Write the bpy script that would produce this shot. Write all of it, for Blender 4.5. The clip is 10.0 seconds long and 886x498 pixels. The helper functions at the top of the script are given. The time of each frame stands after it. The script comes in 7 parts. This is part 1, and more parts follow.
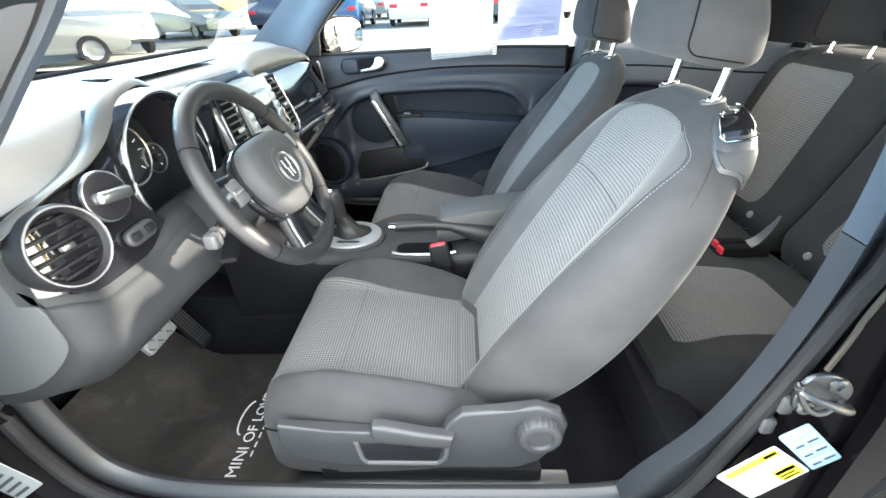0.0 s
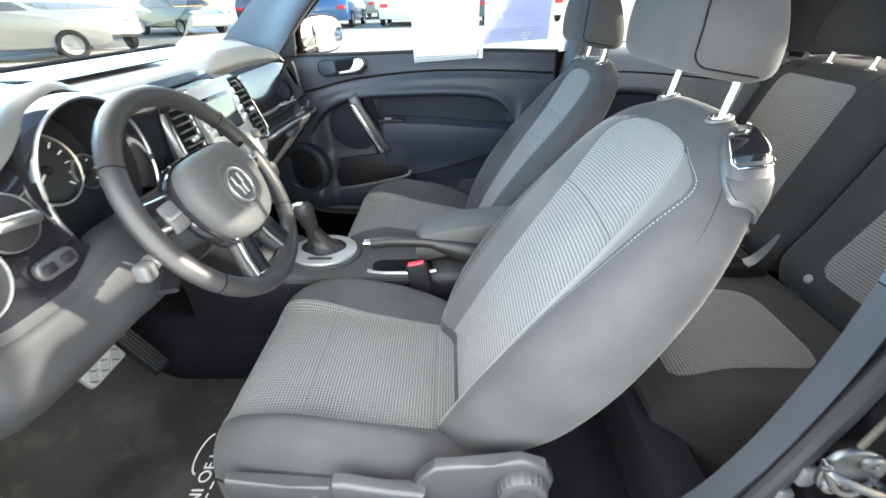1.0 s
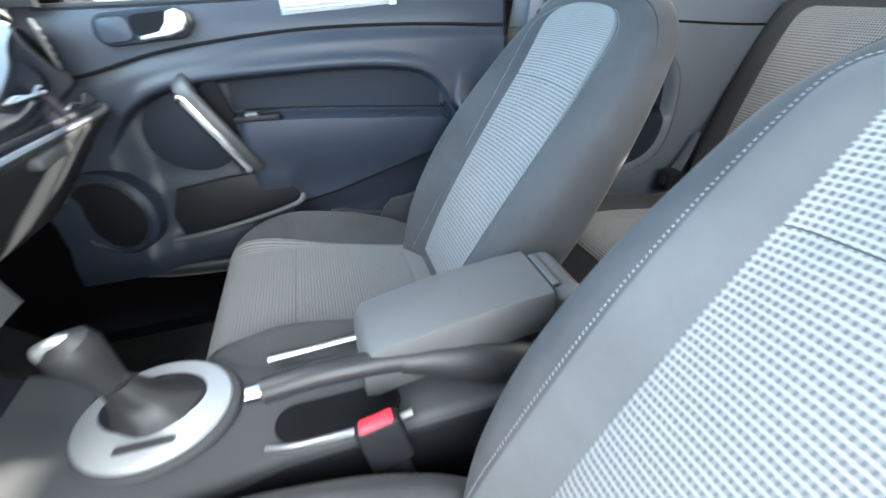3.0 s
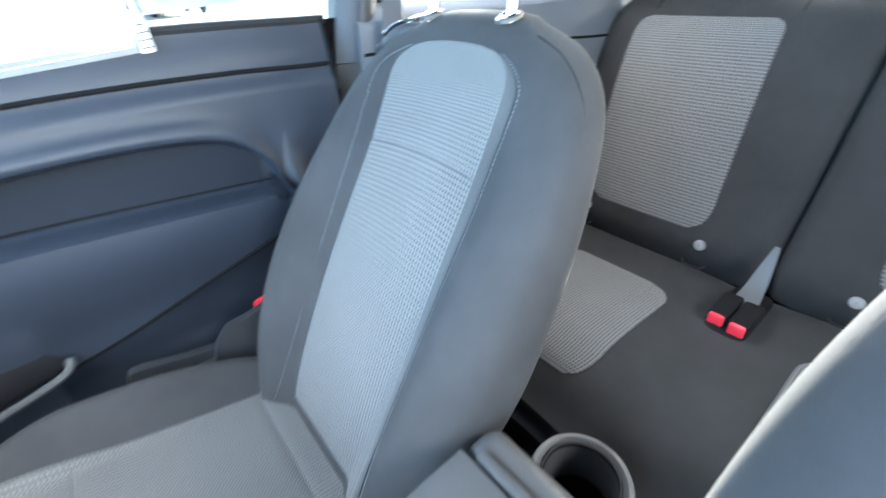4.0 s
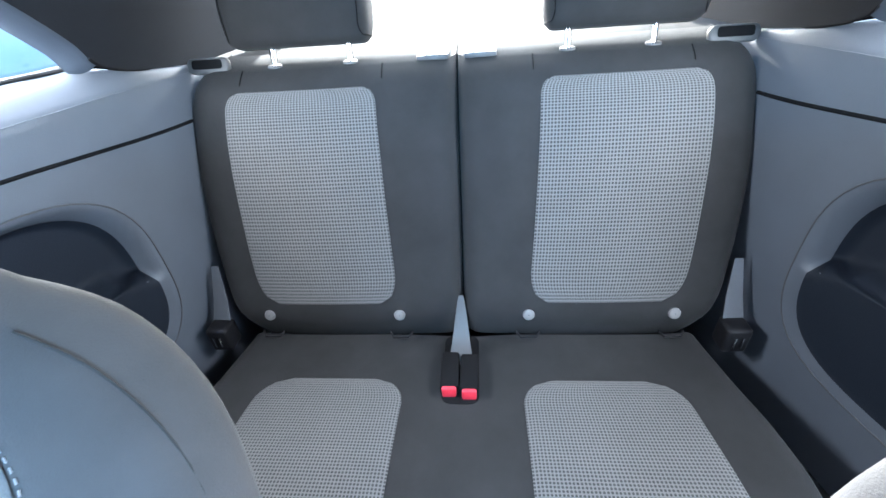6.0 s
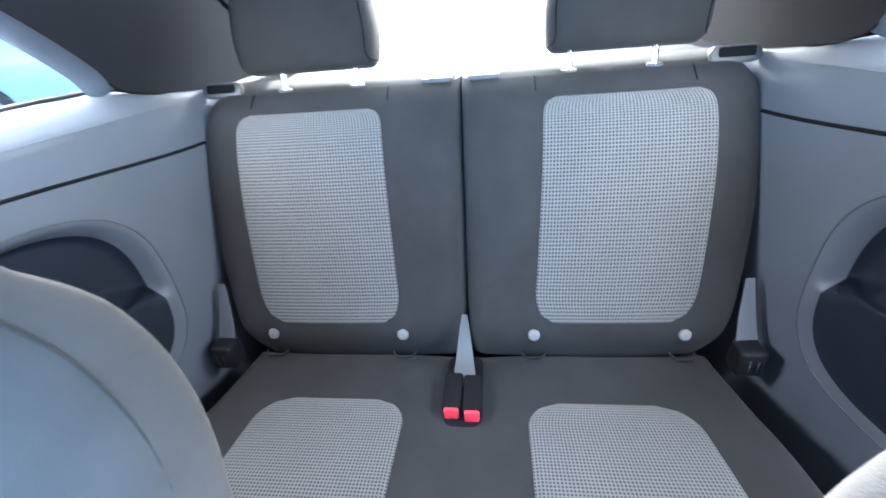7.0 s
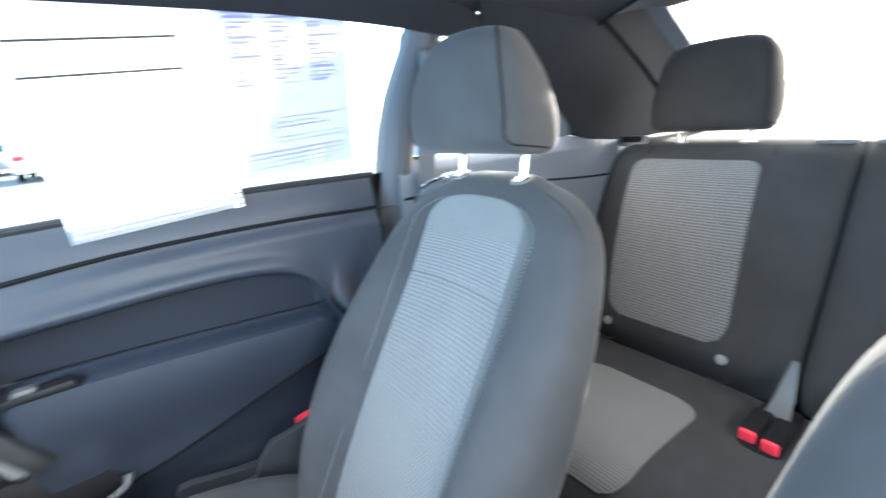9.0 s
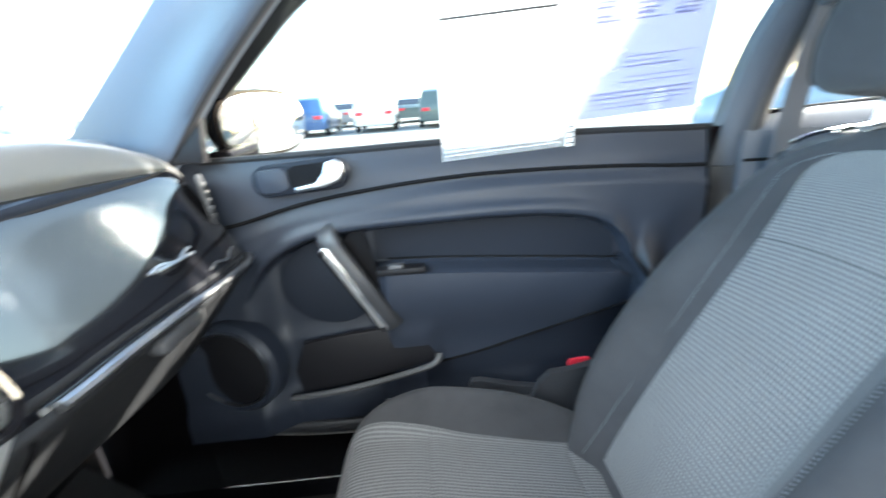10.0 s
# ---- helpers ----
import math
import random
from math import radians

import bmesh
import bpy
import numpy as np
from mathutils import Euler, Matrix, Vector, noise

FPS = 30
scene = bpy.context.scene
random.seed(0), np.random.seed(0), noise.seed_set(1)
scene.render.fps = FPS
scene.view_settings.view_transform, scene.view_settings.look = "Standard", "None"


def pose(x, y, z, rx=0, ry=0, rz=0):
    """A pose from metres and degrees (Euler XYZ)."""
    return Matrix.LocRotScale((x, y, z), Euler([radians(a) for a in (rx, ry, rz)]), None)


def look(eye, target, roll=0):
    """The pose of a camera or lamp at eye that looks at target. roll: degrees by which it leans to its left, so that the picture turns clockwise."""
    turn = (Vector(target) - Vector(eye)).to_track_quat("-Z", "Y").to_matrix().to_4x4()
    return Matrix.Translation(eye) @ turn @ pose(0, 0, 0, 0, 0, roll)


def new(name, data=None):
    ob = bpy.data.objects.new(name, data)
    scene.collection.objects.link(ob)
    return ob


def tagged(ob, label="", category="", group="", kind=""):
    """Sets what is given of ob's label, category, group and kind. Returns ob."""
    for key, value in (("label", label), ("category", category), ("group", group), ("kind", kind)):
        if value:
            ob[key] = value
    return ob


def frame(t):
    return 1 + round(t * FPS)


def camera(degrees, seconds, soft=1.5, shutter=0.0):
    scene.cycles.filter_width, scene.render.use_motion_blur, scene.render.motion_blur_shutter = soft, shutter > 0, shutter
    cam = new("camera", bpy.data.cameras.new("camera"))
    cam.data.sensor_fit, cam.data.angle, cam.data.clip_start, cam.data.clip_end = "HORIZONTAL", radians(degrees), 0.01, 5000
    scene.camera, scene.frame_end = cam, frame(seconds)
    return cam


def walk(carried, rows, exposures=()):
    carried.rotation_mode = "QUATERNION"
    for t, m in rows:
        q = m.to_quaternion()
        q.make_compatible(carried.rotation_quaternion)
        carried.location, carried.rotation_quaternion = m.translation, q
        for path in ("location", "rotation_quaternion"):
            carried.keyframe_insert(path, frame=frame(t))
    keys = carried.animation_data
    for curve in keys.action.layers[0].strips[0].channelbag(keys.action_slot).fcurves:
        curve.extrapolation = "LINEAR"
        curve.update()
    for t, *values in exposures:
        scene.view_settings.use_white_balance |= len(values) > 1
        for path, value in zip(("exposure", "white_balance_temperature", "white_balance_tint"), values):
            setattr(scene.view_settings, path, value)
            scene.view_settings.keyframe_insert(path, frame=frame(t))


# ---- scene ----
cam = camera(92.7, 10.0, 1.5, 0.5)

# Car frame: x to the rear, y to the passenger side, z up from the ground.
PATH = [
    (0, (-0.147, -1.155, 1.266), (-0.244, 0.57, 0.259), -2.8),
    (0.5, (-0.132, -1.112, 1.265), (-0.218, 0.615, 0.259), -2.2),
    (1, (-0.122, -1.052, 1.262), (-0.17, 0.676, 0.256), -1.6),
    (1.5, (-0.158, -0.934, 1.249), (-0.134, 0.794, 0.242), -1.3),
    (2, (-0.219, -0.771, 1.225), (-0.092, 0.948, 0.211), -1.3),
    (2.2, (-0.223, -0.709, 1.194), (-0.047, 1.0, 0.17), -1.7),
    (3.3, (-0.212, -0.338, 1.11), (0.385, 1.238, 0.034), -2.4),
    (3.5, (-0.19, -0.264, 1.124), (0.523, 1.257, 0.039), -2.6),
    (4, (-0.104, -0.131, 1.152), (0.908, 1.205, 0.061), -4.2),
    (4.5, (-0.022, -0.049, 1.184), (1.305, 0.954, 0.074), -5.3),
    (5, (0.053, -0.032, 1.219), (1.577, 0.572, 0.074), -5.7),
    (5.5, (0.12, -0.026, 1.234), (1.729, 0.25, 0.078), -4.9),
    (5.7, (0.149, -0.036, 1.236), (1.762, 0.179, 0.073), -5.0),
    (6.8, (0.165, -0.05, 1.217), (1.842, 0.13, 0.142), -5.0),
    (7, (0.152, -0.061, 1.216), (1.851, 0.186, 0.19), -5.5),
    (7.5, (0.089, -0.104, 1.216), (1.808, 0.379, 0.315), -7.0),
    (8, (0.001, -0.171, 1.222), (1.66, 0.648, 0.46), -7.7),
    (8.5, (-0.084, -0.19, 1.211), (1.375, 1.011, 0.555), -7.0),
    (9, (-0.162, -0.191, 1.207), (0.935, 1.371, 0.607), -5.9),
    (9.5, (-0.245, -0.174, 1.192), (0.38, 1.63, 0.595), -4.8),
    (10, (-0.298, -0.159, 1.167), (-0.238, 1.739, 0.541), -4.4),
]
walk(cam, [(t, look(eye, target, roll)) for t, eye, target, roll in PATH],
     [(0.0, 2.83, 6900, 6), (1.0, 2.82, 6900, 6), (2.2, 2.88, 6700, 5), (3.4, 3.7, 6350, 6), (4.5, 3.65, 6050, 6), (5.5, 3.80, 5750, 6), (7.0, 4.05, 5700, 7), (7.8, 3.70, 6200, 8), (8.6, 3.55, 6450, 8), (9.2, 3.5, 6450, 7), (10.0, 3.1, 6600, 6)])

# ---- light ----
SUN_UP, SUN_TURN = 14.5, -7.0      # elevation; heading of the sun, degrees from +x (rear) towards -y (driver side)
world = bpy.data.worlds.new("sky")
scene.world = world
world.use_nodes = True
wn = world.node_tree
sky = wn.nodes.new("ShaderNodeTexSky")
sky.sky_type = "NISHITA"
sky.sun_disc = False
sky.sun_elevation = radians(SUN_UP)
sky.sun_rotation = radians(90 + SUN_TURN)
wn.nodes["Background"].inputs["Strength"].default_value = 0.15
wn.links.new(sky.outputs["Color"], wn.nodes["Background"].inputs["Color"])
sun_data = bpy.data.lights.new("sun", "SUN")
sun_data.energy, sun_data.angle, sun_data.color = 4.0, radians(1.0), (1.0, 0.94, 0.84)
sun = new("sun", sun_data)
sx = math.cos(radians(SUN_UP)) * math.cos(radians(SUN_TURN))
sy = -math.cos(radians(SUN_UP)) * math.sin(radians(SUN_TURN))
sun.matrix_world = look((12 * sx, 12 * sy, 12 * math.sin(radians(SUN_UP))), (0, 0, 0))


def window_lamp(name, eye, target, w, h, watts, tint):
    """Added area lamp standing in for sky light through one of the car's openings."""
    d = bpy.data.lights.new(name, "AREA")
    d.shape, d.size, d.size_y, d.energy, d.color = "RECTANGLE", w, h, watts, tint
    ob = new(name, d)
    ob.matrix_world = look(eye, target)


window_lamp("door_opening_light", (-0.23, -0.80, 0.98), (-0.27, 0.1, 0.56), 0.86, 0.68, 3.0, (0.96, 0.97, 0.98))
window_lamp("windscreen_light", (-1.02, 0.0, 1.34), (0.5, 0.0, 1.02), 0.84, 0.30, 4.8, (0.34, 0.66, 1.0))
# Second added lamp, white, above the windscreen to brighten pad and cushions.
window_lamp("windscreen_light", (-0.86, 0.0, 1.56), (-0.72, 0.0, 0.9), 0.90, 0.50, 2.6, (1.0, 0.98, 0.96))
window_lamp("rear_window_light", (1.36, 0.0, 1.30), (0.9, 0.0, 0.6), 0.70, 0.45, 2.4, (1.0, 0.92, 0.84))
for sg in (-1, 1):
    window_lamp("quarter_window_light", (0.66, sg * 0.665, 1.24), (0.72, -sg * 0.3, 0.75), 0.36, 0.20, 1.4, (1.0, 0.97, 0.94))


# ---- materials ----
def node(nt, kind, **inputs):
    n = nt.nodes.new(kind)
    for k, v in inputs.items():
        n.inputs[k.replace("_", " ")].default_value = v
    return n


def material(name, base, rough=0.6, metal=0.0, grain=400.0, bump=0.15, var=0.12, stain=7.0, coat=0.0, spec=0.5):
    """A surface with fine grain in the relief and broad, soft unevenness in colour and gloss."""
    m = bpy.data.materials.new(name)
    m.use_nodes = True
    nt = m.node_tree
    b = nt.nodes["Principled BSDF"]
    co = nt.nodes.new("ShaderNodeTexCoord")
    broad = node(nt, "ShaderNodeTexNoise", Scale=stain, Detail=5.0, Roughness=0.6)
    fine = node(nt, "ShaderNodeTexNoise", Scale=grain, Detail=3.0)
    for n in (broad, fine):
        nt.links.new(co.outputs["Object"], n.inputs["Vector"])
    ramp = nt.nodes.new("ShaderNodeMapRange")
    ramp.inputs["To Min"].default_value, ramp.inputs["To Max"].default_value = 1 - var, 1 + var
    ramp.inputs["From Min"].default_value, ramp.inputs["From Max"].default_value = 0.3, 0.7
    nt.links.new(broad.outputs["Fac"], ramp.inputs["Value"])
    mul = nt.nodes.new("ShaderNodeMix")
    mul.data_type, mul.blend_type = "RGBA", "MULTIPLY"
    mul.inputs["Factor"].default_value = 1.0
    mul.inputs["A"].default_value = (*base, 1)
    nt.links.new(ramp.outputs["Result"], mul.inputs["B"])
    nt.links.new(mul.outputs["Result"], b.inputs["Base Color"])
    rr = nt.nodes.new("ShaderNodeMapRange")
    rr.inputs["To Min"].default_value, rr.inputs["To Max"].default_value = max(0.02, rough - 0.08), min(1, rough + 0.08)
    nt.links.new(broad.outputs["Fac"], rr.inputs["Value"])
    nt.links.new(rr.outputs["Result"], b.inputs["Roughness"])
    b.inputs["Metallic"].default_value = metal
    b.inputs["Specular IOR Level"].default_value = spec
    b.inputs["Coat Weight"].default_value = coat
    b.inputs["Coat Roughness"].default_value = 0.04
    if bump:
        bp = node(nt, "ShaderNodeBump", Strength=bump, Distance=0.001)
        nt.links.new(fine.outputs["Fac"], bp.inputs["Height"])
        nt.links.new(bp.outputs["Normal"], b.inputs["Normal"])
    return m


def weave(name, light, dark, pitch, rough=0.9, share=0.5, across=0.0, cross=1.0):
    """Two-tone woven cloth, its checks laid along the metres of the mesh's UV map."""
    m = bpy.data.materials.new(name)
    m.use_nodes = True
    nt = m.node_tree
    b = nt.nodes["Principled BSDF"]
    uv = nt.nodes.new("ShaderNodeUVMap")
    wob = node(nt, "ShaderNodeTexNoise", Scale=90.0, Detail=2.0)
    nt.links.new(uv.outputs["UV"], wob.inputs["Vector"])
    shift = nt.nodes.new("ShaderNodeVectorMath")
    shift.operation = "MULTIPLY_ADD"
    shift.inputs[1].default_value = (0.0012, 0.0012, 0)
    nt.links.new(wob.outputs["Color"], shift.inputs[0])
    nt.links.new(uv.outputs["UV"], shift.inputs[2])
    a = node(nt, "ShaderNodeTexWave", Scale=0.3142 / pitch, Distortion=0.0)
    a.bands_direction = "X"
    c = node(nt, "ShaderNodeTexWave", Scale=0.3142 / (across or pitch), Distortion=0.0)
    c.bands_direction = "Y"
    for w in (a, c):
        nt.links.new(shift.outputs[0], w.inputs["Vector"])
    add = nt.nodes.new("ShaderNodeMath")
    add.operation = "MULTIPLY"
    nt.links.new(a.outputs["Fac"], add.inputs[0])
    soft = nt.nodes.new("ShaderNodeMapRange")
    soft.inputs["To Min"].default_value = 1.0 - cross
    nt.links.new(c.outputs["Fac"], soft.inputs["Value"])
    nt.links.new(soft.outputs["Result"], add.inputs[1])
    thr = nt.nodes.new("ShaderNodeMapRange")
    thr.inputs["From Min"].default_value, thr.inputs["From Max"].default_value = 0.06, 0.06 + share
    nt.links.new(add.outputs[0], thr.inputs["Value"])
    mix = nt.nodes.new("ShaderNodeMix")
    mix.data_type = "RGBA"
    mix.inputs["A"].default_value, mix.inputs["B"].default_value = (*light, 1), (*dark, 1)
    nt.links.new(thr.outputs["Result"], mix.inputs["Factor"])
    broad = node(nt, "ShaderNodeTexNoise", Scale=9.0, Detail=4.0)
    nt.links.new(uv.outputs["UV"], broad.inputs["Vector"])
    ramp = nt.nodes.new("ShaderNodeMapRange")
    ramp.inputs["To Min"].default_value, ramp.inputs["To Max"].default_value = 0.88, 1.1
    nt.links.new(broad.outputs["Fac"], ramp.inputs["Value"])
    mul = nt.nodes.new("ShaderNodeMix")
    mul.data_type, mul.blend_type = "RGBA", "MULTIPLY"
    mul.inputs["Factor"].default_value = 1.0
    nt.links.new(mix.outputs["Result"], mul.inputs["A"])
    nt.links.new(ramp.outputs["Result"], mul.inputs["B"])
    nt.links.new(mul.outputs["Result"], b.inputs["Base Color"])
    b.inputs["Roughness"].default_value = rough
    b.inputs["Sheen Weight"].default_value = 0.08
    b.inputs["Sheen Roughness"].default_value = 0.6
    bp = node(nt, "ShaderNodeBump", Strength=0.5, Distance=0.0008)
    nt.links.new(add.outputs[0], bp.inputs["Height"])
    nt.links.new(bp.outputs["Normal"], b.inputs["Normal"])
    return m


def cloth(name, base, grain=900.0, sheen=0.25, var=0.12):
    m = material(name, base, 0.92, 0, grain, 0.35, var, 11.0, 0, 0.12)
    b = m.node_tree.nodes["Principled BSDF"]
    b.inputs["Sheen Weight"].default_value = sheen
    b.inputs["Sheen Roughness"].default_value = 0.5
    return m


def glass(name, tint=(0.9, 0.95, 0.93), gloss=0.6):
    m = bpy.data.materials.new(name)
    m.use_nodes = True
    nt = m.node_tree
    nt.nodes.remove(nt.nodes["Principled BSDF"])
    out = nt.nodes["Material Output"]
    tr = nt.nodes.new("ShaderNodeBsdfTransparent")
    tr.inputs["Color"].default_value = (*tint, 1)
    gl = nt.nodes.new("ShaderNodeBsdfGlossy")
    gl.inputs["Roughness"].default_value = 0.02
    fr = node(nt, "ShaderNodeFresnel", IOR=1.45)
    sc = nt.nodes.new("ShaderNodeMath")
    sc.operation = "MULTIPLY"
    sc.inputs[1].default_value = gloss
    nt.links.new(fr.outputs[0], sc.inputs[0])
    mx = nt.nodes.new("ShaderNodeMixShader")
    nt.links.new(sc.outputs[0], mx.inputs[0])
    nt.links.new(tr.outputs[0], mx.inputs[1])
    nt.links.new(gl.outputs[0], mx.inputs[2])
    nt.links.new(mx.outputs[0], out.inputs["Surface"])
    return m


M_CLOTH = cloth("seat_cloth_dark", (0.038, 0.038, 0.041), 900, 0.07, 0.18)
# Copy of the seat cloth, darkened to stand in for dimmer light behind.
M_CLOTH_BACK = cloth("rear_cloth_dimmed", (0.021, 0.021, 0.0225), 900, 0.04, 0.18)
M_BAND = cloth("seat_band_cloth", (0.054, 0.055, 0.058), 700)
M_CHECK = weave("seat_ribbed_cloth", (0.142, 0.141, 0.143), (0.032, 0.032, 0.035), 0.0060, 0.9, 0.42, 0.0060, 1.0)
# Rear copy of the check, darkened for the same weaker light.
M_CHECK_REAR = weave("rear_check_dimmed", (0.098, 0.098, 0.101), (0.017, 0.017, 0.019), 0.0058, 0.9, 0.45)
M_STITCH = material("pale_thread", (0.17, 0.18, 0.20), 0.8, grain=900)
# Black of real joints, and of flat sheets standing in for shaded hollows.
M_SEAM_SHADE = material("dark_seam_shade", (0.006, 0.006, 0.007), 0.9, spec=0.1)
M_PLASTIC = material("grey_plastic", (0.060, 0.061, 0.066), 0.50, grain=700, bump=0.25, var=0.08)
M_BASE = material("seat_base_plastic", (0.030, 0.031, 0.035), 0.42, grain=700, bump=0.25, var=0.08)
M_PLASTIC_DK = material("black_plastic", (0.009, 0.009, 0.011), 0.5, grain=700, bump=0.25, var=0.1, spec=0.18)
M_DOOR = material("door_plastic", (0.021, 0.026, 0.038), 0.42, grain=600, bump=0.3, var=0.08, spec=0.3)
# Door plastic lightened, standing in for daylight on the rear side trim.
M_REAR_TRIM = material("rear_trim_lit", (0.084, 0.093, 0.113), 0.42, grain=600, bump=0.3, var=0.08)
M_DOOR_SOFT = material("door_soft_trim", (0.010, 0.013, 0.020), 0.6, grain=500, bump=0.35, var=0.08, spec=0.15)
# Pad paler than its own plastic: glare is put into the colour.
M_DASH = material("dash_pad_glare", (0.150, 0.150, 0.152), 0.48, grain=550, bump=0.35, var=0.08)
# Lower panel darkened, the shade under the dash put into its colour.
M_DASH_LOW = material("dash_lower_shaded", (0.021, 0.022, 0.025), 0.6, grain=550, bump=0.3, var=0.08, spec=0.18)
M_GLOSS = material("piano_black", (0.008, 0.008, 0.010), 0.08, grain=60, bump=0.0, var=0.1, coat=1.0)
M_CHROME = material("chrome", (0.75, 0.76, 0.78), 0.12, 1.0, grain=80, bump=0.0, var=0.05)
M_SATIN = material("satin_silver", (0.55, 0.56, 0.58), 0.32, 1.0, grain=300, bump=0.05, var=0.06)
M_SILVER = material("silver_paint", (0.36, 0.37, 0.38), 0.36, 0.5, grain=300, bump=0.05, var=0.05)
M_BANDTRIM = material("satin_band_paint", (0.075, 0.075, 0.073), 0.36, 0.3, grain=300, bump=0.05, var=0.06)
M_HUB = material("airbag_plastic", (0.040, 0.041, 0.044), 0.66, grain=700, bump=0.2, var=0.06, spec=0.25)
M_LEATHER = material("wheel_leather", (0.017, 0.017, 0.019), 0.42, grain=650, bump=0.3, var=0.12, spec=0.35)
M_RED = material("red_button", (0.62, 0.03, 0.05), 0.35, grain=200, bump=0.05)
M_CARPET = cloth("black_carpet", (0.009, 0.009, 0.012), 500, 0.02, 0.3)
M_ARM = material("armrest_vinyl", (0.052, 0.052, 0.054), 0.62, grain=700, bump=0.3, var=0.08)


def dusty_mat():
    """Dark rubber mat with pale brown scuffs and dust."""
    m = material("dusty_mat", (0.032, 0.029, 0.027), 0.75, grain=350, bump=0.5, var=0.35, stain=5.0)
    nt = m.node_tree
    b = nt.nodes["Principled BSDF"]
    old = b.inputs["Base Color"].links[0].from_socket
    co = nt.nodes.new("ShaderNodeTexCoord")
    n = node(nt, "ShaderNodeTexNoise", Scale=7.0, Detail=9.0, Roughness=0.68, Distortion=0.5)
    nt.links.new(co.outputs["Object"], n.inputs["Vector"])
    r = nt.nodes.new("ShaderNodeMapRange")
    r.inputs["From Min"].default_value, r.inputs["From Max"].default_value = 0.50, 0.74
    nt.links.new(n.outputs["Fac"], r.inputs["Value"])
    mx = nt.nodes.new("ShaderNodeMix")
    mx.data_type = "RGBA"
    mx.inputs["B"].default_value = (0.074, 0.065, 0.058, 1)
    nt.links.new(r.outputs["Result"], mx.inputs["Factor"])
    nt.links.new(old, mx.inputs["A"])
    nt.links.new(mx.outputs["Result"], b.inputs["Base Color"])
    return m


M_MAT = dusty_mat()
M_WHITE = material("white_print", (0.78, 0.78, 0.78), 0.6, grain=200, bump=0.05)
M_PAPER = material("sticker_paper", (0.60, 0.60, 0.61), 0.7, grain=60, bump=0.02, var=0.03)
M_YELLOW = material("yellow_print", (0.75, 0.68, 0.04), 0.6, grain=60, bump=0.02)
M_LTBLUE = material("light_blue_print", (0.30, 0.44, 0.62), 0.6, grain=60, bump=0.02)
M_FAINT = material("faint_grey_print", (0.50, 0.50, 0.52), 0.7, grain=60, bump=0.0)


def thin_paper(name, base):
    """Paper that daylight shines through from behind."""
    m = material(name, base, 0.8, grain=60, bump=0.02, var=0.03)
    nt = m.node_tree
    tl = nt.nodes.new("ShaderNodeBsdfTranslucent")
    tl.inputs["Color"].default_value = (*base, 1)
    mx = nt.nodes.new("ShaderNodeMixShader")
    mx.inputs[0].default_value = 0.88
    nt.links.new(nt.nodes["Principled BSDF"].outputs[0], mx.inputs[1])
    nt.links.new(tl.outputs[0], mx.inputs[2])
    nt.links.new(mx.outputs[0], nt.nodes["Material Output"].inputs["Surface"])
    return m


M_PAPER_THIN = thin_paper("thin_white_paper", (0.94, 0.94, 0.94))
M_LILAC = thin_paper("thin_lilac_paper", (0.65, 0.65, 0.79))
M_BLUEP = thin_paper("thin_blue_grey_print", (0.59, 0.58, 0.71))
M_GREYP = thin_paper("thin_grey_print", (0.14, 0.14, 0.14))
M_BUTTON = material("grey_button", (0.13, 0.13, 0.135), 0.5, grain=300, bump=0.05)
M_INK = material("black_ink", (0.03, 0.03, 0.035), 0.6, grain=60, bump=0.0)
M_BODY = material("black_car_paint", (0.006, 0.005, 0.006), 0.20, grain=40, bump=0.0, var=0.1, coat=0.0, spec=0.10)
M_RUBBER = material("rubber_seal", (0.016, 0.016, 0.018), 0.6, grain=400, bump=0.2, spec=0.2)
M_HEAD = cloth("headliner_cloth", (0.011, 0.012, 0.0155), 700, 0.03)
M_PILLAR = material("pillar_trim", (0.034, 0.043, 0.060), 0.5, grain=600, bump=0.25, var=0.06)
M_PILLAR_LOW = material("lower_pillar_trim", (0.020, 0.023, 0.029), 0.5, grain=600, bump=0.25, var=0.06)
M_STRIP = material("brown_rubber", (0.060, 0.045, 0.034), 0.6, grain=400, bump=0.2)
M_BELT = material("belt_webbing", (0.075, 0.08, 0.095), 0.7, grain=900, bump=0.4)
M_STEEL = material("zinc_steel", (0.15, 0.15, 0.155), 0.42, 1.0, grain=200, bump=0.1)
M_GLASS = glass("window_glass")
M_SCREEN = material("display_glass", (0.03, 0.035, 0.04), 0.05, grain=10, bump=0.0, coat=1.0)
M_DIAL = material("dial_face", (0.015, 0.017, 0.02), 0.3, grain=60, bump=0.0)
M_ASPHALT = material("parking_asphalt", (0.30, 0.30, 0.29), 0.9, grain=60, bump=0.5, var=0.25, stain=0.6)


# ---- tools ----
def thing(name, label, category, group="", kind="", at=(0, 0, 0)):
    ob = new(name)
    ob.location = at
    ob.empty_display_size = 0.05
    return tagged(ob, label, category, group, kind)


def finish(bm, name, mat, sharp=35):
    bmesh.ops.remove_doubles(bm, verts=bm.verts, dist=1e-5)
    bmesh.ops.recalc_face_normals(bm, faces=bm.faces)
    me = bpy.data.meshes.new(name)
    bm.to_mesh(me)
    bm.free()
    me.polygons.foreach_set("use_smooth", [True] * len(me.polygons))
    me.set_sharp_from_angle(angle=radians(sharp))
    me.materials.append(mat)
    return me


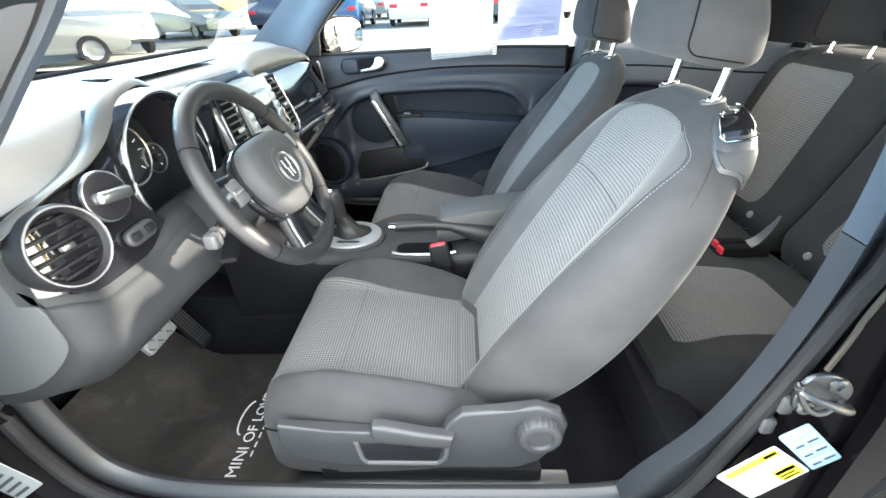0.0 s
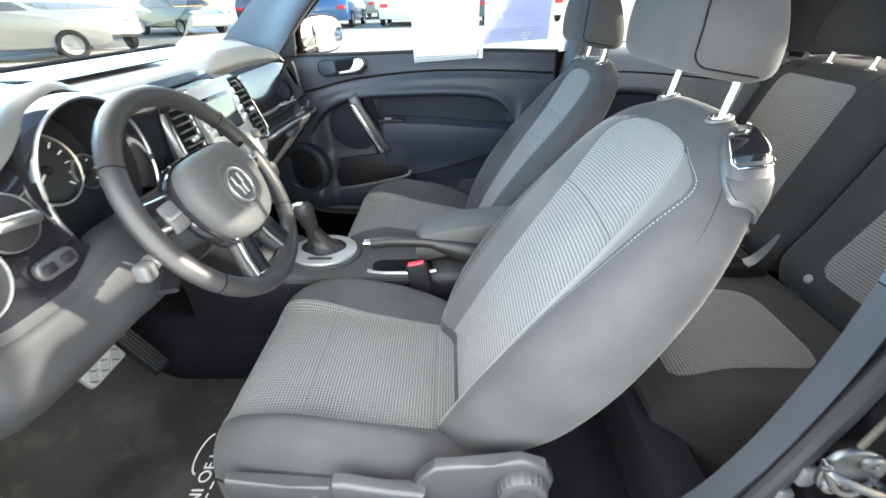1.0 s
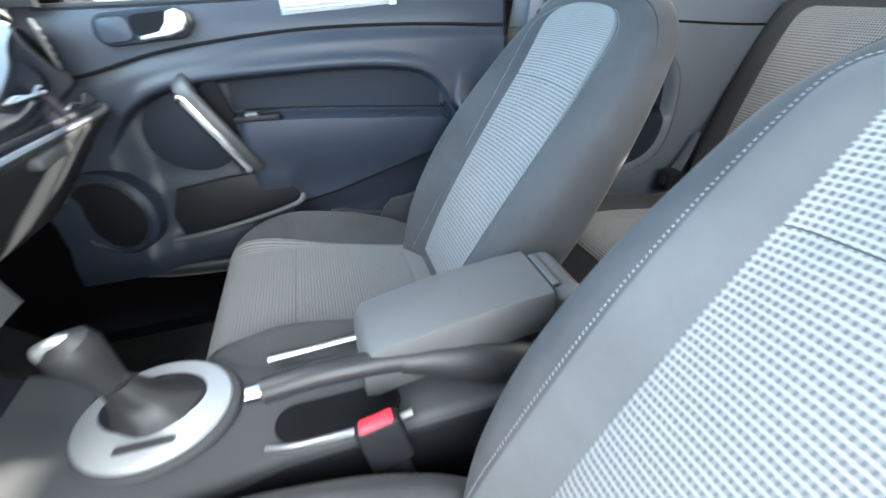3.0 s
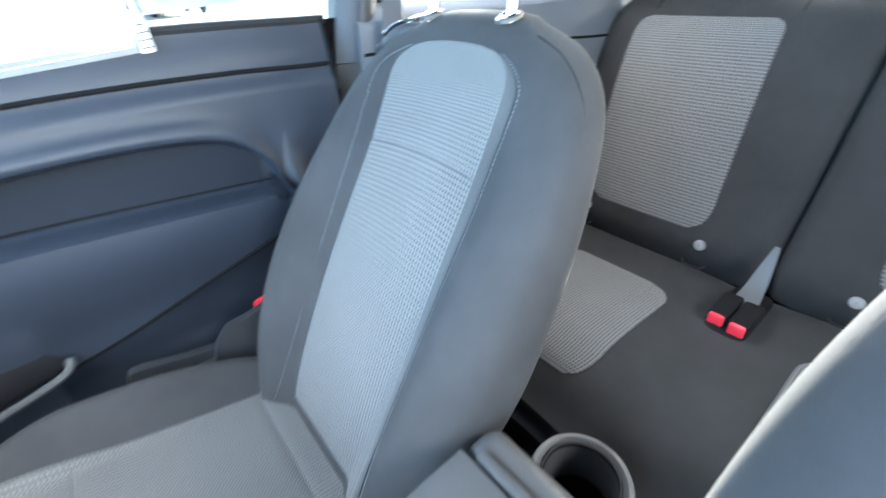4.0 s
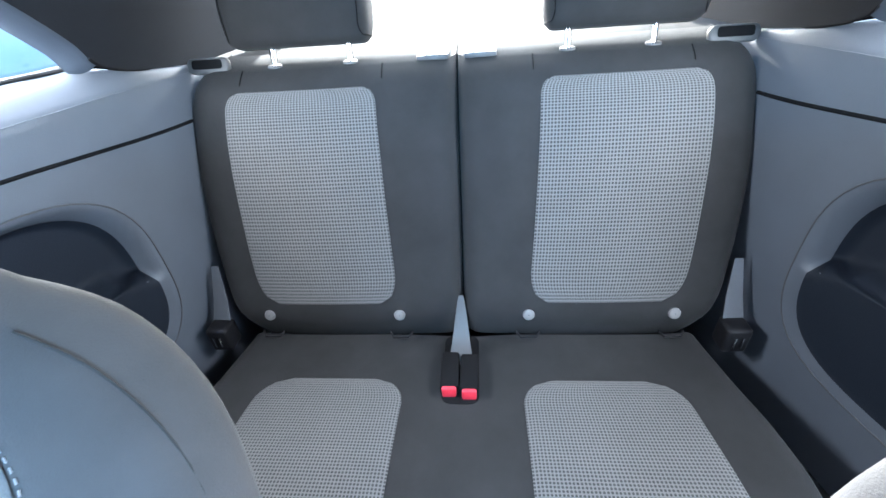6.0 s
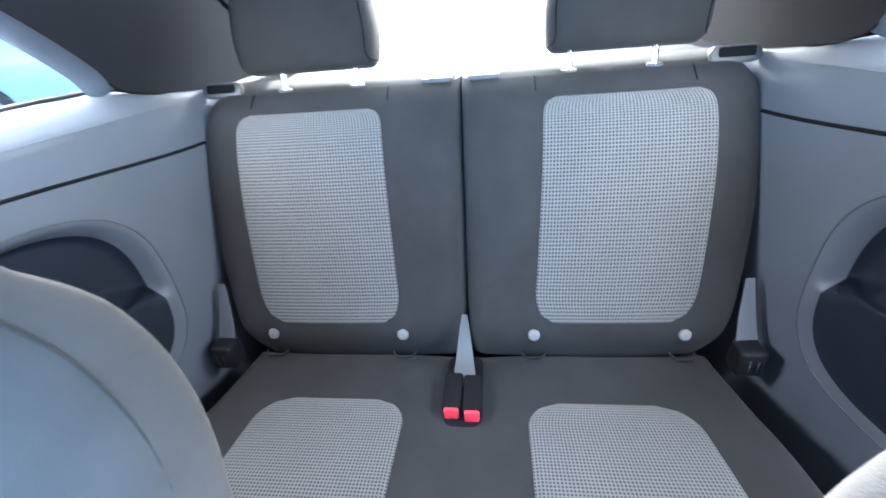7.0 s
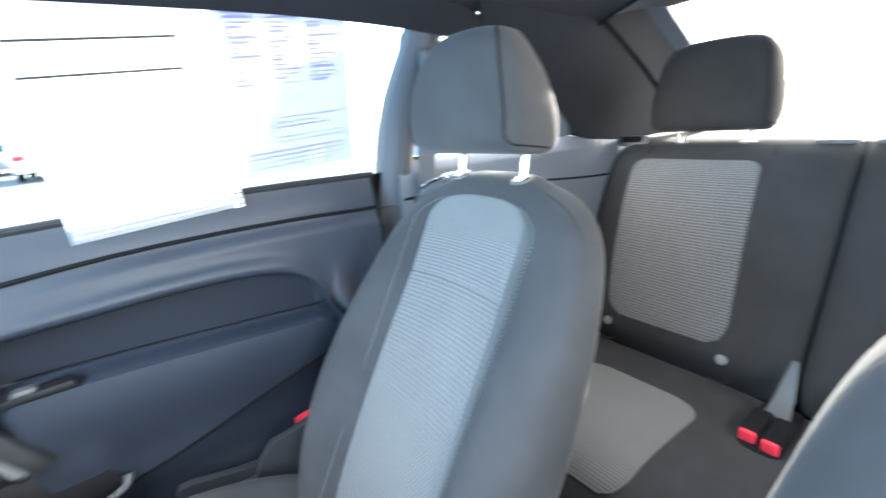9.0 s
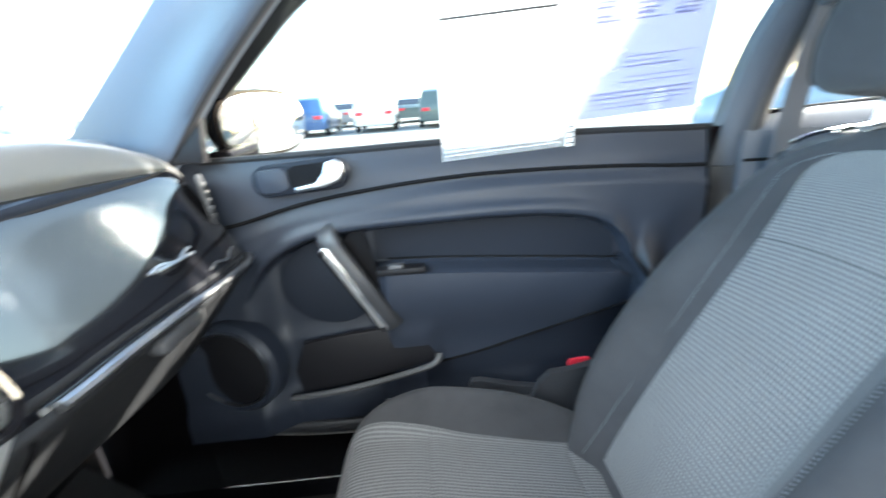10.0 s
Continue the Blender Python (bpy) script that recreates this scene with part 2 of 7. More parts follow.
def part(name, bm, mat, parent=None, label="", sharp=35):
    """One bmesh as one mesh object under a thing or a part; the mesh is given in the car's coordinates."""
    ob = new(name, finish(bm, name, mat, sharp))
    if parent is not None:
        ob.parent = parent
        up, p = Vector(), parent
        while p is not None:
            up += p.location
            p = p.parent
        ob.data.transform(Matrix.Translation(-up))
    if label:
        ob["label"] = label
    return ob


def setting(name, bm, mat, label, category, kind="structure", sharp=35):
    return tagged(part(name, bm, mat, None, "", sharp), label, category, "", kind)


def curve_at(points, t):
    """Catmull-Rom through points, t from 0 to 1."""
    n = len(points) - 1
    f = min(max(t, 0), 1) * n
    i = min(int(f), n - 1)
    u = f - i
    p = [Vector(points[min(max(k, 0), n)]) if not isinstance(points[0], (int, float)) else points[min(max(k, 0), n)]
         for k in (i - 1, i, i + 1, i + 2)]
    return 0.5 * ((2 * p[1]) + (p[2] - p[0]) * u + (2 * p[0] - 5 * p[1] + 4 * p[2] - p[3]) * u * u
                  + (3 * p[1] - p[0] - 3 * p[2] + p[3]) * u ** 3)


def spline(points, n):
    return [curve_at([Vector(p) for p in points], i / (n - 1)) for i in range(n)]


def loft(rings, closed=True, caps=True, bm=None, loop=False):
    bm = bm or bmesh.new()
    vs = [[bm.verts.new(p) for p in r] for r in rings]
    k = len(rings[0])
    pairs = list(zip(vs, vs[1:])) + ([(vs[-1], vs[0])] if loop else [])
    for a, b in pairs:
        for j in range(k if closed else k - 1):
            jj = (j + 1) % k
            bm.faces.new((a[j], a[jj], b[jj], b[j]))
    if caps and closed and not loop:
        for r in (vs[0], vs[-1]):
            c = bm.verts.new(sum((v.co for v in r), Vector()) / k)
            for j in range(k):
                bm.faces.new((r[j], r[(j + 1) % k], c))
    return bm


def sweep(path, section, up=(0, 0, 1), caps=True, bm=None, loop=False, scale=None):
    """A section of (side, up) pairs along a path."""
    path = [Vector(p) for p in path]
    rings = []
    n = len(path)
    for i, p in enumerate(path):
        if loop:
            d = path[(i + 1) % n] - path[i - 1]
        else:
            d = path[min(i + 1, n - 1)] - path[max(i - 1, 0)]
        d.normalize()
        s = d.cross(Vector(up))
        if s.length < 1e-4:
            s = d.cross(Vector((0, 1, 0.1)))
        s.normalize()
        u = s.cross(d)
        k = scale[i] if scale else 1.0
        rings.append([p + s * a * k + u * b * k for a, b in section])
    return loft(rings, True, caps, bm, loop)


def ring(r, n=10, squash=1.0):
    return [(r * math.cos(2 * math.pi * i / n), r * squash * math.sin(2 * math.pi * i / n)) for i in range(n)]


def tube(path, r, n=10, bm=None, up=(0, 0, 1), loop=False, scale=None, squash=1.0):
    return sweep(path, ring(r, n, squash), up, True, bm, loop, scale)


def box(x0, x1, y0, y1, z0, z1, bevel=0.004, seg=2, bm=None):
    b = bmesh.new()
    bmesh.ops.create_cube(b, size=1)
    for v in b.verts:
        v.co = Vector(((x0 + x1) / 2 + v.co.x * (x1 - x0), (y0 + y1) / 2 + v.co.y * (y1 - y0), (z0 + z1) / 2 + v.co.z * (z1 - z0)))
    if bevel:
        bmesh.ops.bevel(b, geom=b.edges[:], offset=min(bevel, 0.49 * min(x1 - x0, y1 - y0, z1 - z0)), segments=seg, affect="EDGES", profile=0.5)
    return joined(b, bm)


def joined(b, bm):
    if bm is None:
        return b
    me = bpy.data.meshes.new("tmp")
    b.to_mesh(me)
    b.free()
    bm.from_mesh(me)
    bpy.data.meshes.remove(me)
    return bm


def moved(bm, m):
    bmesh.ops.transform(bm, matrix=m, verts=bm.verts)
    return bm


def slab(outline, depth, m, bevel=0.003, seg=2, bm=None):
    """A plate: outline in (a, b), its back on the plane of pose m, its front at +depth along m's third axis."""
    b = bmesh.new()
    lo = [b.verts.new((p[0], p[1], 0)) for p in outline]
    f = b.faces.new(lo)
    if f.normal.z > 0 or True:
        ret = bmesh.ops.extrude_face_region(b, geom=[f])
        top = [e for e in ret["geom"] if isinstance(e, bmesh.types.BMVert)]
        for v in top:
            v.co.z += depth
        if bevel:
            edges = [e for e in b.edges if all(abs(v.co.z - depth) < 1e-7 for v in e.verts)]
            bmesh.ops.bevel(b, geom=edges, offset=bevel, segments=seg, affect="EDGES", profile=0.5)
    moved(b, m)
    return joined(b, bm)


def rrect(w, h, r, n=5, cx=0.0, cy=0.0):
    pts = []
    for sx_, sy_, a0 in ((1, 1, 0), (-1, 1, 90), (-1, -1, 180), (1, -1, 270)):
        for i in range(n + 1):
            a = radians(a0 + 90 * i / n)
            pts.append((cx + sx_ * (w / 2 - r) + r * math.cos(a), cy + sy_ * (h / 2 - r) + r * math.sin(a)))
    return pts


def disc(r, n=32, squash=1.0):
    return [(r * math.cos(2 * math.pi * i / n), squash * r * math.sin(2 * math.pi * i / n)) for i in range(n)]


def lathe(profile, m, n=32, bm=None):
    """Profile of (radius, height) turned about m's third axis."""
    rings = [[m @ Vector((r * math.cos(2 * math.pi * i / n), r * math.sin(2 * math.pi * i / n), h)) for i in range(n)] for r, h in profile]
    b = loft(rings, True, False)
    return joined(b, bm)


def axes(origin, a, b):
    """A pose whose first axis is a, whose second is nearest b."""
    a = Vector(a).normalized()
    c = a.cross(Vector(b)).normalized()
    b = c.cross(a)
    return Matrix((( a.x, b.x, c.x, origin[0]), (a.y, b.y, c.y, origin[1]), (a.z, b.z, c.z, origin[2]), (0, 0, 0, 1)))


def sheet(fn, us, vs, thick=None, bm=None, uvs=None):
    """A grid surface fn(u, v); with thick, a shell whose back is moved by that vector. uvs: True lays u, v in metres as the UV map."""
    bm = bm or bmesh.new()
    layer = bm.loops.layers.uv.verify() if uvs else None
    g = [[bm.verts.new(fn(u, v)) for v in vs] for u in us]
    for i in range(len(us) - 1):
        for j in range(len(vs) - 1):
            f = bm.faces.new((g[i][j], g[i + 1][j], g[i + 1][j + 1], g[i][j + 1]))
            if layer:
                for l, (a, b) in zip(f.loops, ((i, j), (i + 1, j), (i + 1, j + 1), (i, j + 1))):
                    l[layer].uv = (uvs[0][a], uvs[1][b]) if uvs is not True else (us[a], vs[b])
    if thick is not None:
        t = Vector(thick)
        h = [[bm.verts.new(v.co + t) for v in row] for row in g]
        n, k = len(us) - 1, len(vs) - 1
        for i in range(n):
            for j in range(k):
                bm.faces.new((h[i][j], h[i][j + 1], h[i + 1][j + 1], h[i + 1][j]))
        for i in range(n):
            bm.faces.new((g[i][0], h[i][0], h[i + 1][0], g[i + 1][0]))
            bm.faces.new((g[i][k], g[i + 1][k], h[i + 1][k], h[i][k]))
        for j in range(k):
            bm.faces.new((g[0][j], g[0][j + 1], h[0][j + 1], h[0][j]))
            bm.faces.new((g[n][j], h[n][j], h[n][j + 1], g[n][j + 1]))
    return bm


def steps(a, b, n):
    return [a + (b - a) * i / (n - 1) for i in range(n)]


def smooth01(x):
    x = min(max(x, 0.0), 1.0)
    return x * x * (3 - 2 * x)


# ---- ground, sky line, parked cars ----
def ground_z(y):
    return 0.08 + 0.016 * max(min(y, 60), -60)


g = sheet(lambda u, v: Vector((u, v, ground_z(v))), [-900, -200, -60, -20, 0, 20, 60, 200, 900], [-900, -200, -60, -20, 0, 20, 60, 200, 900])
setting("ground", g, M_ASPHALT, "sunlit pale asphalt of a wide parking lot", "ground")


def parked_car(label, paint, x, y, turn, kind="suv"):
    """A parked car, its nose along +X before turning."""
    t = thing("parked_car", label, "car", "cars in the lot")
    if kind == "suv":
        L, W, belt = 4.6, 1.85, 1.08
        prof = [(-2.28, 0.55), (-2.3, 0.95), (-2.2, 1.1), (-2.0, 1.55), (-1.7, 1.66), (-0.3, 1.68), (0.35, 1.6), (1.05, 1.12), (1.9, 1.02), (2.22, 0.9), (2.3, 0.6), (2.25, 0.35)]
        gl = [(-1.95, 1.12), (-1.85, 1.5), (-0.3, 1.58), (0.28, 1.52), (0.85, 1.12)]
    elif kind == "pickup":
        L, W, belt = 5.4, 1.95, 1.2
        prof = [(-2.7, 0.6), (-2.72, 1.15), (-2.6, 1.25), (-0.75, 1.25), (-0.7, 1.75), (-0.4, 1.85), (0.4, 1.85), (0.7, 1.7), (1.2, 1.28), (2.2, 1.2), (2.6, 1.05), (2.7, 0.45)]
        gl = [(-0.6, 1.28), (-0.55, 1.7), (0.35, 1.74), (0.62, 1.62), (1.0, 1.28)]
    else:
        L, W, belt = 4.6, 1.8, 0.95
        prof = [(-2.25, 0.5), (-2.3, 0.85), (-2.1, 1.0), (-1.5, 1.06), (-0.9, 1.4), (-0.2, 1.46), (0.35, 1.42), (1.2, 0.98), (2.0, 0.86), (2.28, 0.7), (2.28, 0.35), (2.2, 0.28)]
        gl = [(-1.35, 1.05), (-0.85, 1.33), (-0.2, 1.38), (0.3, 1.33), (1.0, 1.0)]
    m = pose(x, y, ground_z(y), 0, 0, turn)
    base = [(2.1, 0.28), (-2.2, 0.28)] if kind != "pickup" else [(2.5, 0.35), (-2.6, 0.4)]
    out = prof + base
    # body of stations across the width, drawn in towards the sides
    rings = []
    for v, k, dz in ((-1, 0.96, 0.05), (-0.97, 0.985, 0.02), (-0.86, 1, 0), (0.86, 1, 0), (0.97, 0.985, 0.02), (1, 0.96, 0.05)):
        rr = []
        for px_, pz_ in out:
            tumble = 1.0 - 0.16 * max(0, (pz_ - belt)) / 0.6
            rr.append(m @ Vector((px_ * k, v * W / 2 * tumble, pz_ - dz * (1 if pz_ > 0.6 else -1))))
        rings.append(rr)
    part("body", loft(rings), paint, t)
    # windscreen and rear window follow the roof line's slopes
    top = max(range(len(prof)), key=lambda i: prof[i][1])
    for nm, (a, b) in (("windscreen", (gl[-2], gl[-1])), ("rear_screen", (gl[1], gl[0]))):
        ww = bmesh.new()
        sgx = 1 if nm == "windscreen" else -1
        k = 0.10 if sgx > 0 else 0.10
        q = [(a[0] + sgx * k, -0.74, a[1] + 0.03), (a[0] + sgx * k, 0.74, a[1] + 0.03), (b[0] + sgx * (k + 0.06), 0.84, b[1] + 0.02), (b[0] + sgx * (k + 0.06), -0.84, b[1] + 0.02)]
        w0 = [ww.verts.new(m @ Vector((p[0], p[1] * W / 1.85, p[2] + 0.012))) for p in q]
        w1 = [ww.verts.new(m @ Vector((p[0], p[1] * W / 1.85, p[2] - 0.05))) for p in q]
        ww.faces.new(w0)
        for i in range(4):
            ww.faces.new((w0[i], w0[(i + 1) % 4], w1[(i + 1) % 4], w1[i]))
        part(nm, ww, M_GLOSS, t)
    for ex in (-1, 1):
        for sgn in (-1, 1):
            part("headlamp" if ex > 0 else "tail_lamp", moved(box(ex * L / 2 - 0.06 - (0.12 if ex > 0 else 0.0), ex * L / 2 - 0.02 + (0.0 if ex > 0 else 0.02), sgn * W * 0.36 - 0.17, sgn * W * 0.36 + 0.17, 0.72, 0.86, 0.03), m), M_CHROME if ex > 0 else M_RED, t)
    for sgn in (-1, 1):
        gg = bmesh.new()
        vs = []
        for px_, pz_ in gl:
            tum = 1.0 - 0.16 * max(0, (pz_ - belt)) / 0.6
            vs.append((px_, sgn * (W / 2 * tum + 0.006), pz_ - 0.02))
        lo = [gg.verts.new(m @ Vector(p)) for p in vs]
        hi = [gg.verts.new(m @ Vector((p[0], p[1] - sgn * 0.02, p[2]))) for p in vs]
        gg.faces.new(lo)
        for i in range(len(vs)):
            gg.faces.new((lo[i], lo[(i + 1) % len(vs)], hi[(i + 1) % len(vs)], hi[i]))
        part("side_window", gg, M_GLOSS, t)
        for wx in ((-1.4, 1.42) if kind != "pickup" else (-1.6, 1.75)):
            r = 0.34 if kind != "car" else 0.31
            mm = m @ axes((wx, sgn * (W / 2 - 0.12), r), (1, 0, 0), (0, 0, -sgn))
            mm = m @ Matrix.Translation((wx, sgn * (W / 2 - 0.16), r)) @ Matrix.Rotation(radians(-90 * sgn), 4, "X")
            wheel = part("wheel", lathe([(0.02, 0.0), (r - 0.04, 0.0), (r, 0.03), (r, 0.15), (r - 0.03, 0.19), (r * 0.66, 0.185)], mm, 28), M_RUBBER, t)
            part("rim", lathe([(r * 0.66, 0.18), (r * 0.6, 0.165), (r * 0.3, 0.15), (0.05, 0.17), (0.001, 0.17)], mm, 28), M_SILVER, wheel)
    return t


P_WHITE = material("white_car_paint", (0.72, 0.73, 0.74), 0.3, grain=30, bump=0, var=0.04, coat=0.6)
P_BLUE = material("blue_car_paint", (0.03, 0.09, 0.24), 0.3, grain=30, bump=0, var=0.05, coat=0.8)
P_TEAL = material("grey_green_car_paint", (0.08, 0.115, 0.12), 0.3, grain=30, bump=0, var=0.05, coat=0.8)
P_NAVY = material("dark_blue_car_paint", (0.04, 0.05, 0.09), 0.3, grain=30, bump=0, var=0.05, coat=0.8)
P_LTBLUE = material("light_blue_car_paint", (0.22, 0.30, 0.42), 0.3, grain=30, bump=0, var=0.05, coat=0.8)
P_SILVER = material("silver_car_paint", (0.35, 0.36, 0.37), 0.3, 0.5, grain=30, bump=0, var=0.04, coat=0.6)
parked_car("white sedan parked on the sunlit lot", P_WHITE, -11.96, 8.58, -60, "car")
parked_car("silver pickup parked on the sunlit lot", P_SILVER, -11.70, 13.26, -35, "pickup")
parked_car("grey green sedan parked on the sunlit lot", P_TEAL, -11.44, 18.98, -30, "car")
parked_car("blue hatchback parked in the far row", P_BLUE, -5.37, 21.75, 90, "suv")
parked_car("white crossover parked in the far row", P_WHITE, -2.32, 22.04, 91, "suv")
parked_car("grey green crossover parked in the far row", P_TEAL, 0.72, 21.89, 89, "suv")
parked_car("white crossover parked in the far row", P_WHITE, 3.77, 21.75, 90, "suv")
parked_car("dark blue crossover parked in the far row", P_NAVY, -8.55, 22.62, 84, "suv")
parked_car("light blue crossover parked close to the rear side window", P_LTBLUE, 5.96, 5.47, 150, "suv")
parked_car("silver crossover parked ahead on the lot", P_SILVER, -11.18, 10.40, 35, "suv")
parked_car("silver sedan parked in the far row", P_SILVER, -4.93, 29.72, 80, "car")
parked_car("dark sedan parked in the far row", P_TEAL, -0.87, 29.00, 95, "car")
parked_car("dark blue sedan parked in the far row", P_NAVY, 2.32, 29.72, 85, "car")



# ---- front seats ----
FRONT = [(-0.030, 0.555), (0.015, 0.655), (0.075, 0.760), (0.140, 0.860), (0.205, 0.952), (0.255, 1.030), (0.283, 1.076), (0.300, 1.100)]
BACK = [(0.120, 0.545), (0.160, 0.640), (0.205, 0.740), (0.250, 0.845), (0.295, 0.950), (0.335, 1.040), (0.356, 1.085), (0.354, 1.108)]
WIDE = [0.190, 0.236, 0.256, 0.256, 0.245, 0.220, 0.172, 0.112]
BOL = [0.050, 0.060, 0.062, 0.056, 0.044, 0.028, 0.012, 0.0]


DEEP = [0.0]      # how far the backrest's rear side and crown stand back, 0 or 1


def seat_wide(s):
    return curve_at(WIDE, s) * (1.0 if DEEP[0] else 0.962)


def back_lines(s):
    """Front and rear line of the backrest, s from 0 at the bottom to 1 at the crown."""
    f, b = curve_at([Vector((*p, 0)) for p in FRONT], s), curve_at([Vector((*p, 0)) for p in BACK], s)
    up = curve_at([0, 0, 0, 0, 0, 0.004, 0.010, 0.012], s) * DEEP[0]
    f += Vector((curve_at([0, 0, 0, 0, 0, 0.004, 0.015, 0.028], s) * DEEP[0], up, 0))
    b += Vector((curve_at([0.015, 0.025, 0.038, 0.046, 0.042, 0.027, 0.016, 0.012], s) * DEEP[0], up, 0))
    return f, b


def bump_at(c):
    c = abs(c)
    return smooth01((c - 0.45) / 0.36)


def back_point(s, w, lift=0.0):
    """A point on the backrest's front: s up the back from 0 to 1, w metres from the middle; relative to the seat's middle."""
    f, b = back_lines(s)
    W, bol = seat_wide(s), curve_at(BOL, s)
    c = min(abs(w) / W, 0.999)
    d = (1 - c ** 4) ** 0.25
    mid, half = (f + b) / 2, (f - b) / 2
    p = mid + half * d + half.normalized() * (bol * bump_at(c) * d + lift)
    return Vector((p.x, w, p.y))


def back_rings(n=64, m=40):
    rings = []
    for i in range(m):
        s = i / (m - 1)
        f, b = back_lines(s)
        W, bol = seat_wide(s), curve_at(BOL, s)
        mid, half = (f + b) / 2, (f - b) / 2
        rr = []
        for k in range(n):
            a = 2 * math.pi * k / n
            c, d = math.cos(a), math.sin(a)
            q = 0.5 if d > 0 else 0.66
            c = math.copysign(abs(c) ** q, c)
            d = math.copysign(abs(d) ** q, d)
            p = mid + half * d + (half.normalized() * bol * bump_at(c) * d if d > 0 else Vector((0, 0, 0)))
            rr.append(Vector((p.x, W * c, p.y)))
        rings.append(rr)
    # crown: three shrinking rings close the top
    top = rings[-1]
    cen = sum(top, Vector()) / len(top)
    for k, h in ((0.86, 0.008), (0.6, 0.013), (0.25, 0.015)):
        rings.append([cen + (p - cen) * k + Vector((0.35 * h, 0, h)) for p in top])
    return rings


def pillow(edge, lim=0.010, h=0.004):
    return 0.0016 + (h - 0.0016) * math.sqrt(min(max(edge / lim, 0.0), 1.0))


def ins_shift(s):
    """The passenger seat's panel runs inwards towards the cushion."""
    return 0.0 if DEEP[0] else -0.027 * (1 - smooth01(s / 0.80))


def back_insert(s0, s1, half, arch0, arch1, lift=0.004, n=36, inner=0.0, side=0):
    """A cloth panel on the backrest between two heights; arch lifts the middle of an end; side: a strip from inner to half on one side."""
    us, vs = steps(0, 1, n), steps(-1, 1, 25) if not side else steps(0, 1, 7)

    def fn(u, v):
        if side:
            s = s0 + (s1 - s0) * u
            w0, w1 = inner(s) - 0.004, half(s)
            w = side * (w0 + (w1 - w0) * v)
            e = min(v, 1 - v) * (w1 - w0)
        else:
            a0, a1 = s0 + arch0 * (1 - v * v), s1 + arch1 * (1 - v * v)
            s = a0 + (a1 - a0) * u
            w = v * half(s)
            e = min((1 - abs(v)) * half(s), u * (s1 - s0) * 0.62, (1 - u) * (s1 - s0) * 0.62)
        return back_point(s, w + ins_shift(s), pillow(e, h=lift))

    L = (s1 - s0) * 0.66
    um = [s0 * 0.66 + L * u for u in us]
    vm = [v * 0.13 for v in vs] if not side else [0.13 + 0.03 * v for v in vs]
    return sheet(fn, us, vs, None, None, (um, vm))


def ins_half(s):
    """Half-width of the checked panel, closing in a rounded arch at the top."""
    w = curve_at([0.118, 0.122, 0.128, 0.134, 0.138, 0.138, 0.138, 0.138], s)
    w = w if DEEP[0] else 0.135 + 0.006 * (1 - smooth01(s / 0.6))
    return (0.95 if DEEP[0] else 0.84) * w * math.sqrt(max(0.0, 1 - (max(0.0, s - 0.70) / (0.213 if DEEP[0] else 0.224)) ** 3.2)) + 0.0005


def band_half(s):
    """Outer edge of the pale band, which runs out beside the arch."""
    return ins_half(s) + curve_at([0.022, 0.024, 0.024, 0.024, 0.024, 0.023, 0.022, 0.022], s) * (1 - smooth01((s - 0.76) / 0.15)) + 0.026 * DEEP[0] * (1 - smooth01((s - 0.80) / 0.12))


CUSH_X = [-0.488, -0.480, -0.452, -0.398, -0.322, -0.250, -0.150, -0.060, 0.010, 0.050]
CUSH_Z = [0.520, 0.565, 0.606, 0.618, 0.615, 0.600, 0.580, 0.562, 0.552, 0.548]
CUSH_W = [0.168, 0.210, 0.238, 0.252, 0.258, 0.260, 0.258, 0.250, 0.235, 0.220]
CUSH_B = [0.0, 0.004, 0.028, 0.060, 0.084, 0.090, 0.084, 0.062, 0.026, 0.0]     # height of the side bolsters
CUSH_LO = [0.470, 0.440, 0.430, 0.430, 0.435, 0.440, 0.445, 0.450, 0.455, 0.460]


def side_rise(c):
    return smooth01((abs(c) - 0.56) / 0.27)


def cush_frame(t):
    return curve_at(CUSH_X, t), curve_at(CUSH_Z, t), curve_at(CUSH_W, t), curve_at(CUSH_LO, t)


def cush_point(t, w, lift=0.0):
    x, z, W, lo = cush_frame(t)
    c = min(abs(w) / W, 0.999)
    d = (1 - c ** 5) ** 0.2
    bol = curve_at(CUSH_B, t) * side_rise(c)
    return Vector((x, w, lo + (z - lo) * d + bol * d + lift))


def cush_rings(n=120, m=60):
    rings = []
    for i in range(m):
        x, z, W, lo = cush_frame(i / (m - 1))
        bo = curve_at(CUSH_B, i / (m - 1))
        rr = []
        for k in range(n):
            a = 2 * math.pi * k / n
            c, d = math.cos(a), math.sin(a)
            c = math.copysign(abs(c) ** 0.4, c)
            d = math.copysign(abs(d) ** 0.4, d)
            if d > 0:
                rr.append(Vector((x, W * c, lo + (z - lo) * d + bo * side_rise(c) * d)))
            else:
                rr.append(Vector((x, W * c * 0.97, lo + 0.02 * d)))
        rings.append(rr)
    return rings


def cush_insert(t0, t1, half, arch=0.0, lift=0.004, n=30):
    us, vs = steps(0, 1, n), steps(-1, 1, 25)
    span = abs(curve_at(CUSH_X, t1) - curve_at(CUSH_X, t0))

    def fn(u, v):
        t = t0 + (t1 - t0) * u
        w = v * half(t)
        e = min((1 - abs(v)) * half(t), u * span, (1 - u) * span)
        return cush_point(t, w, pillow(e, h=lift))

    return sheet(fn, us, vs, None, None, ([curve_at(CUSH_X, t0 + (t1 - t0) * u) for u in us], [v * 0.155 for v in vs]))


def ch(t):
    return curve_at([0.138, 0.166, 0.176, 0.172, 0.164, 0.159, 0.155, 0.152, 0.150, 0.150], t)


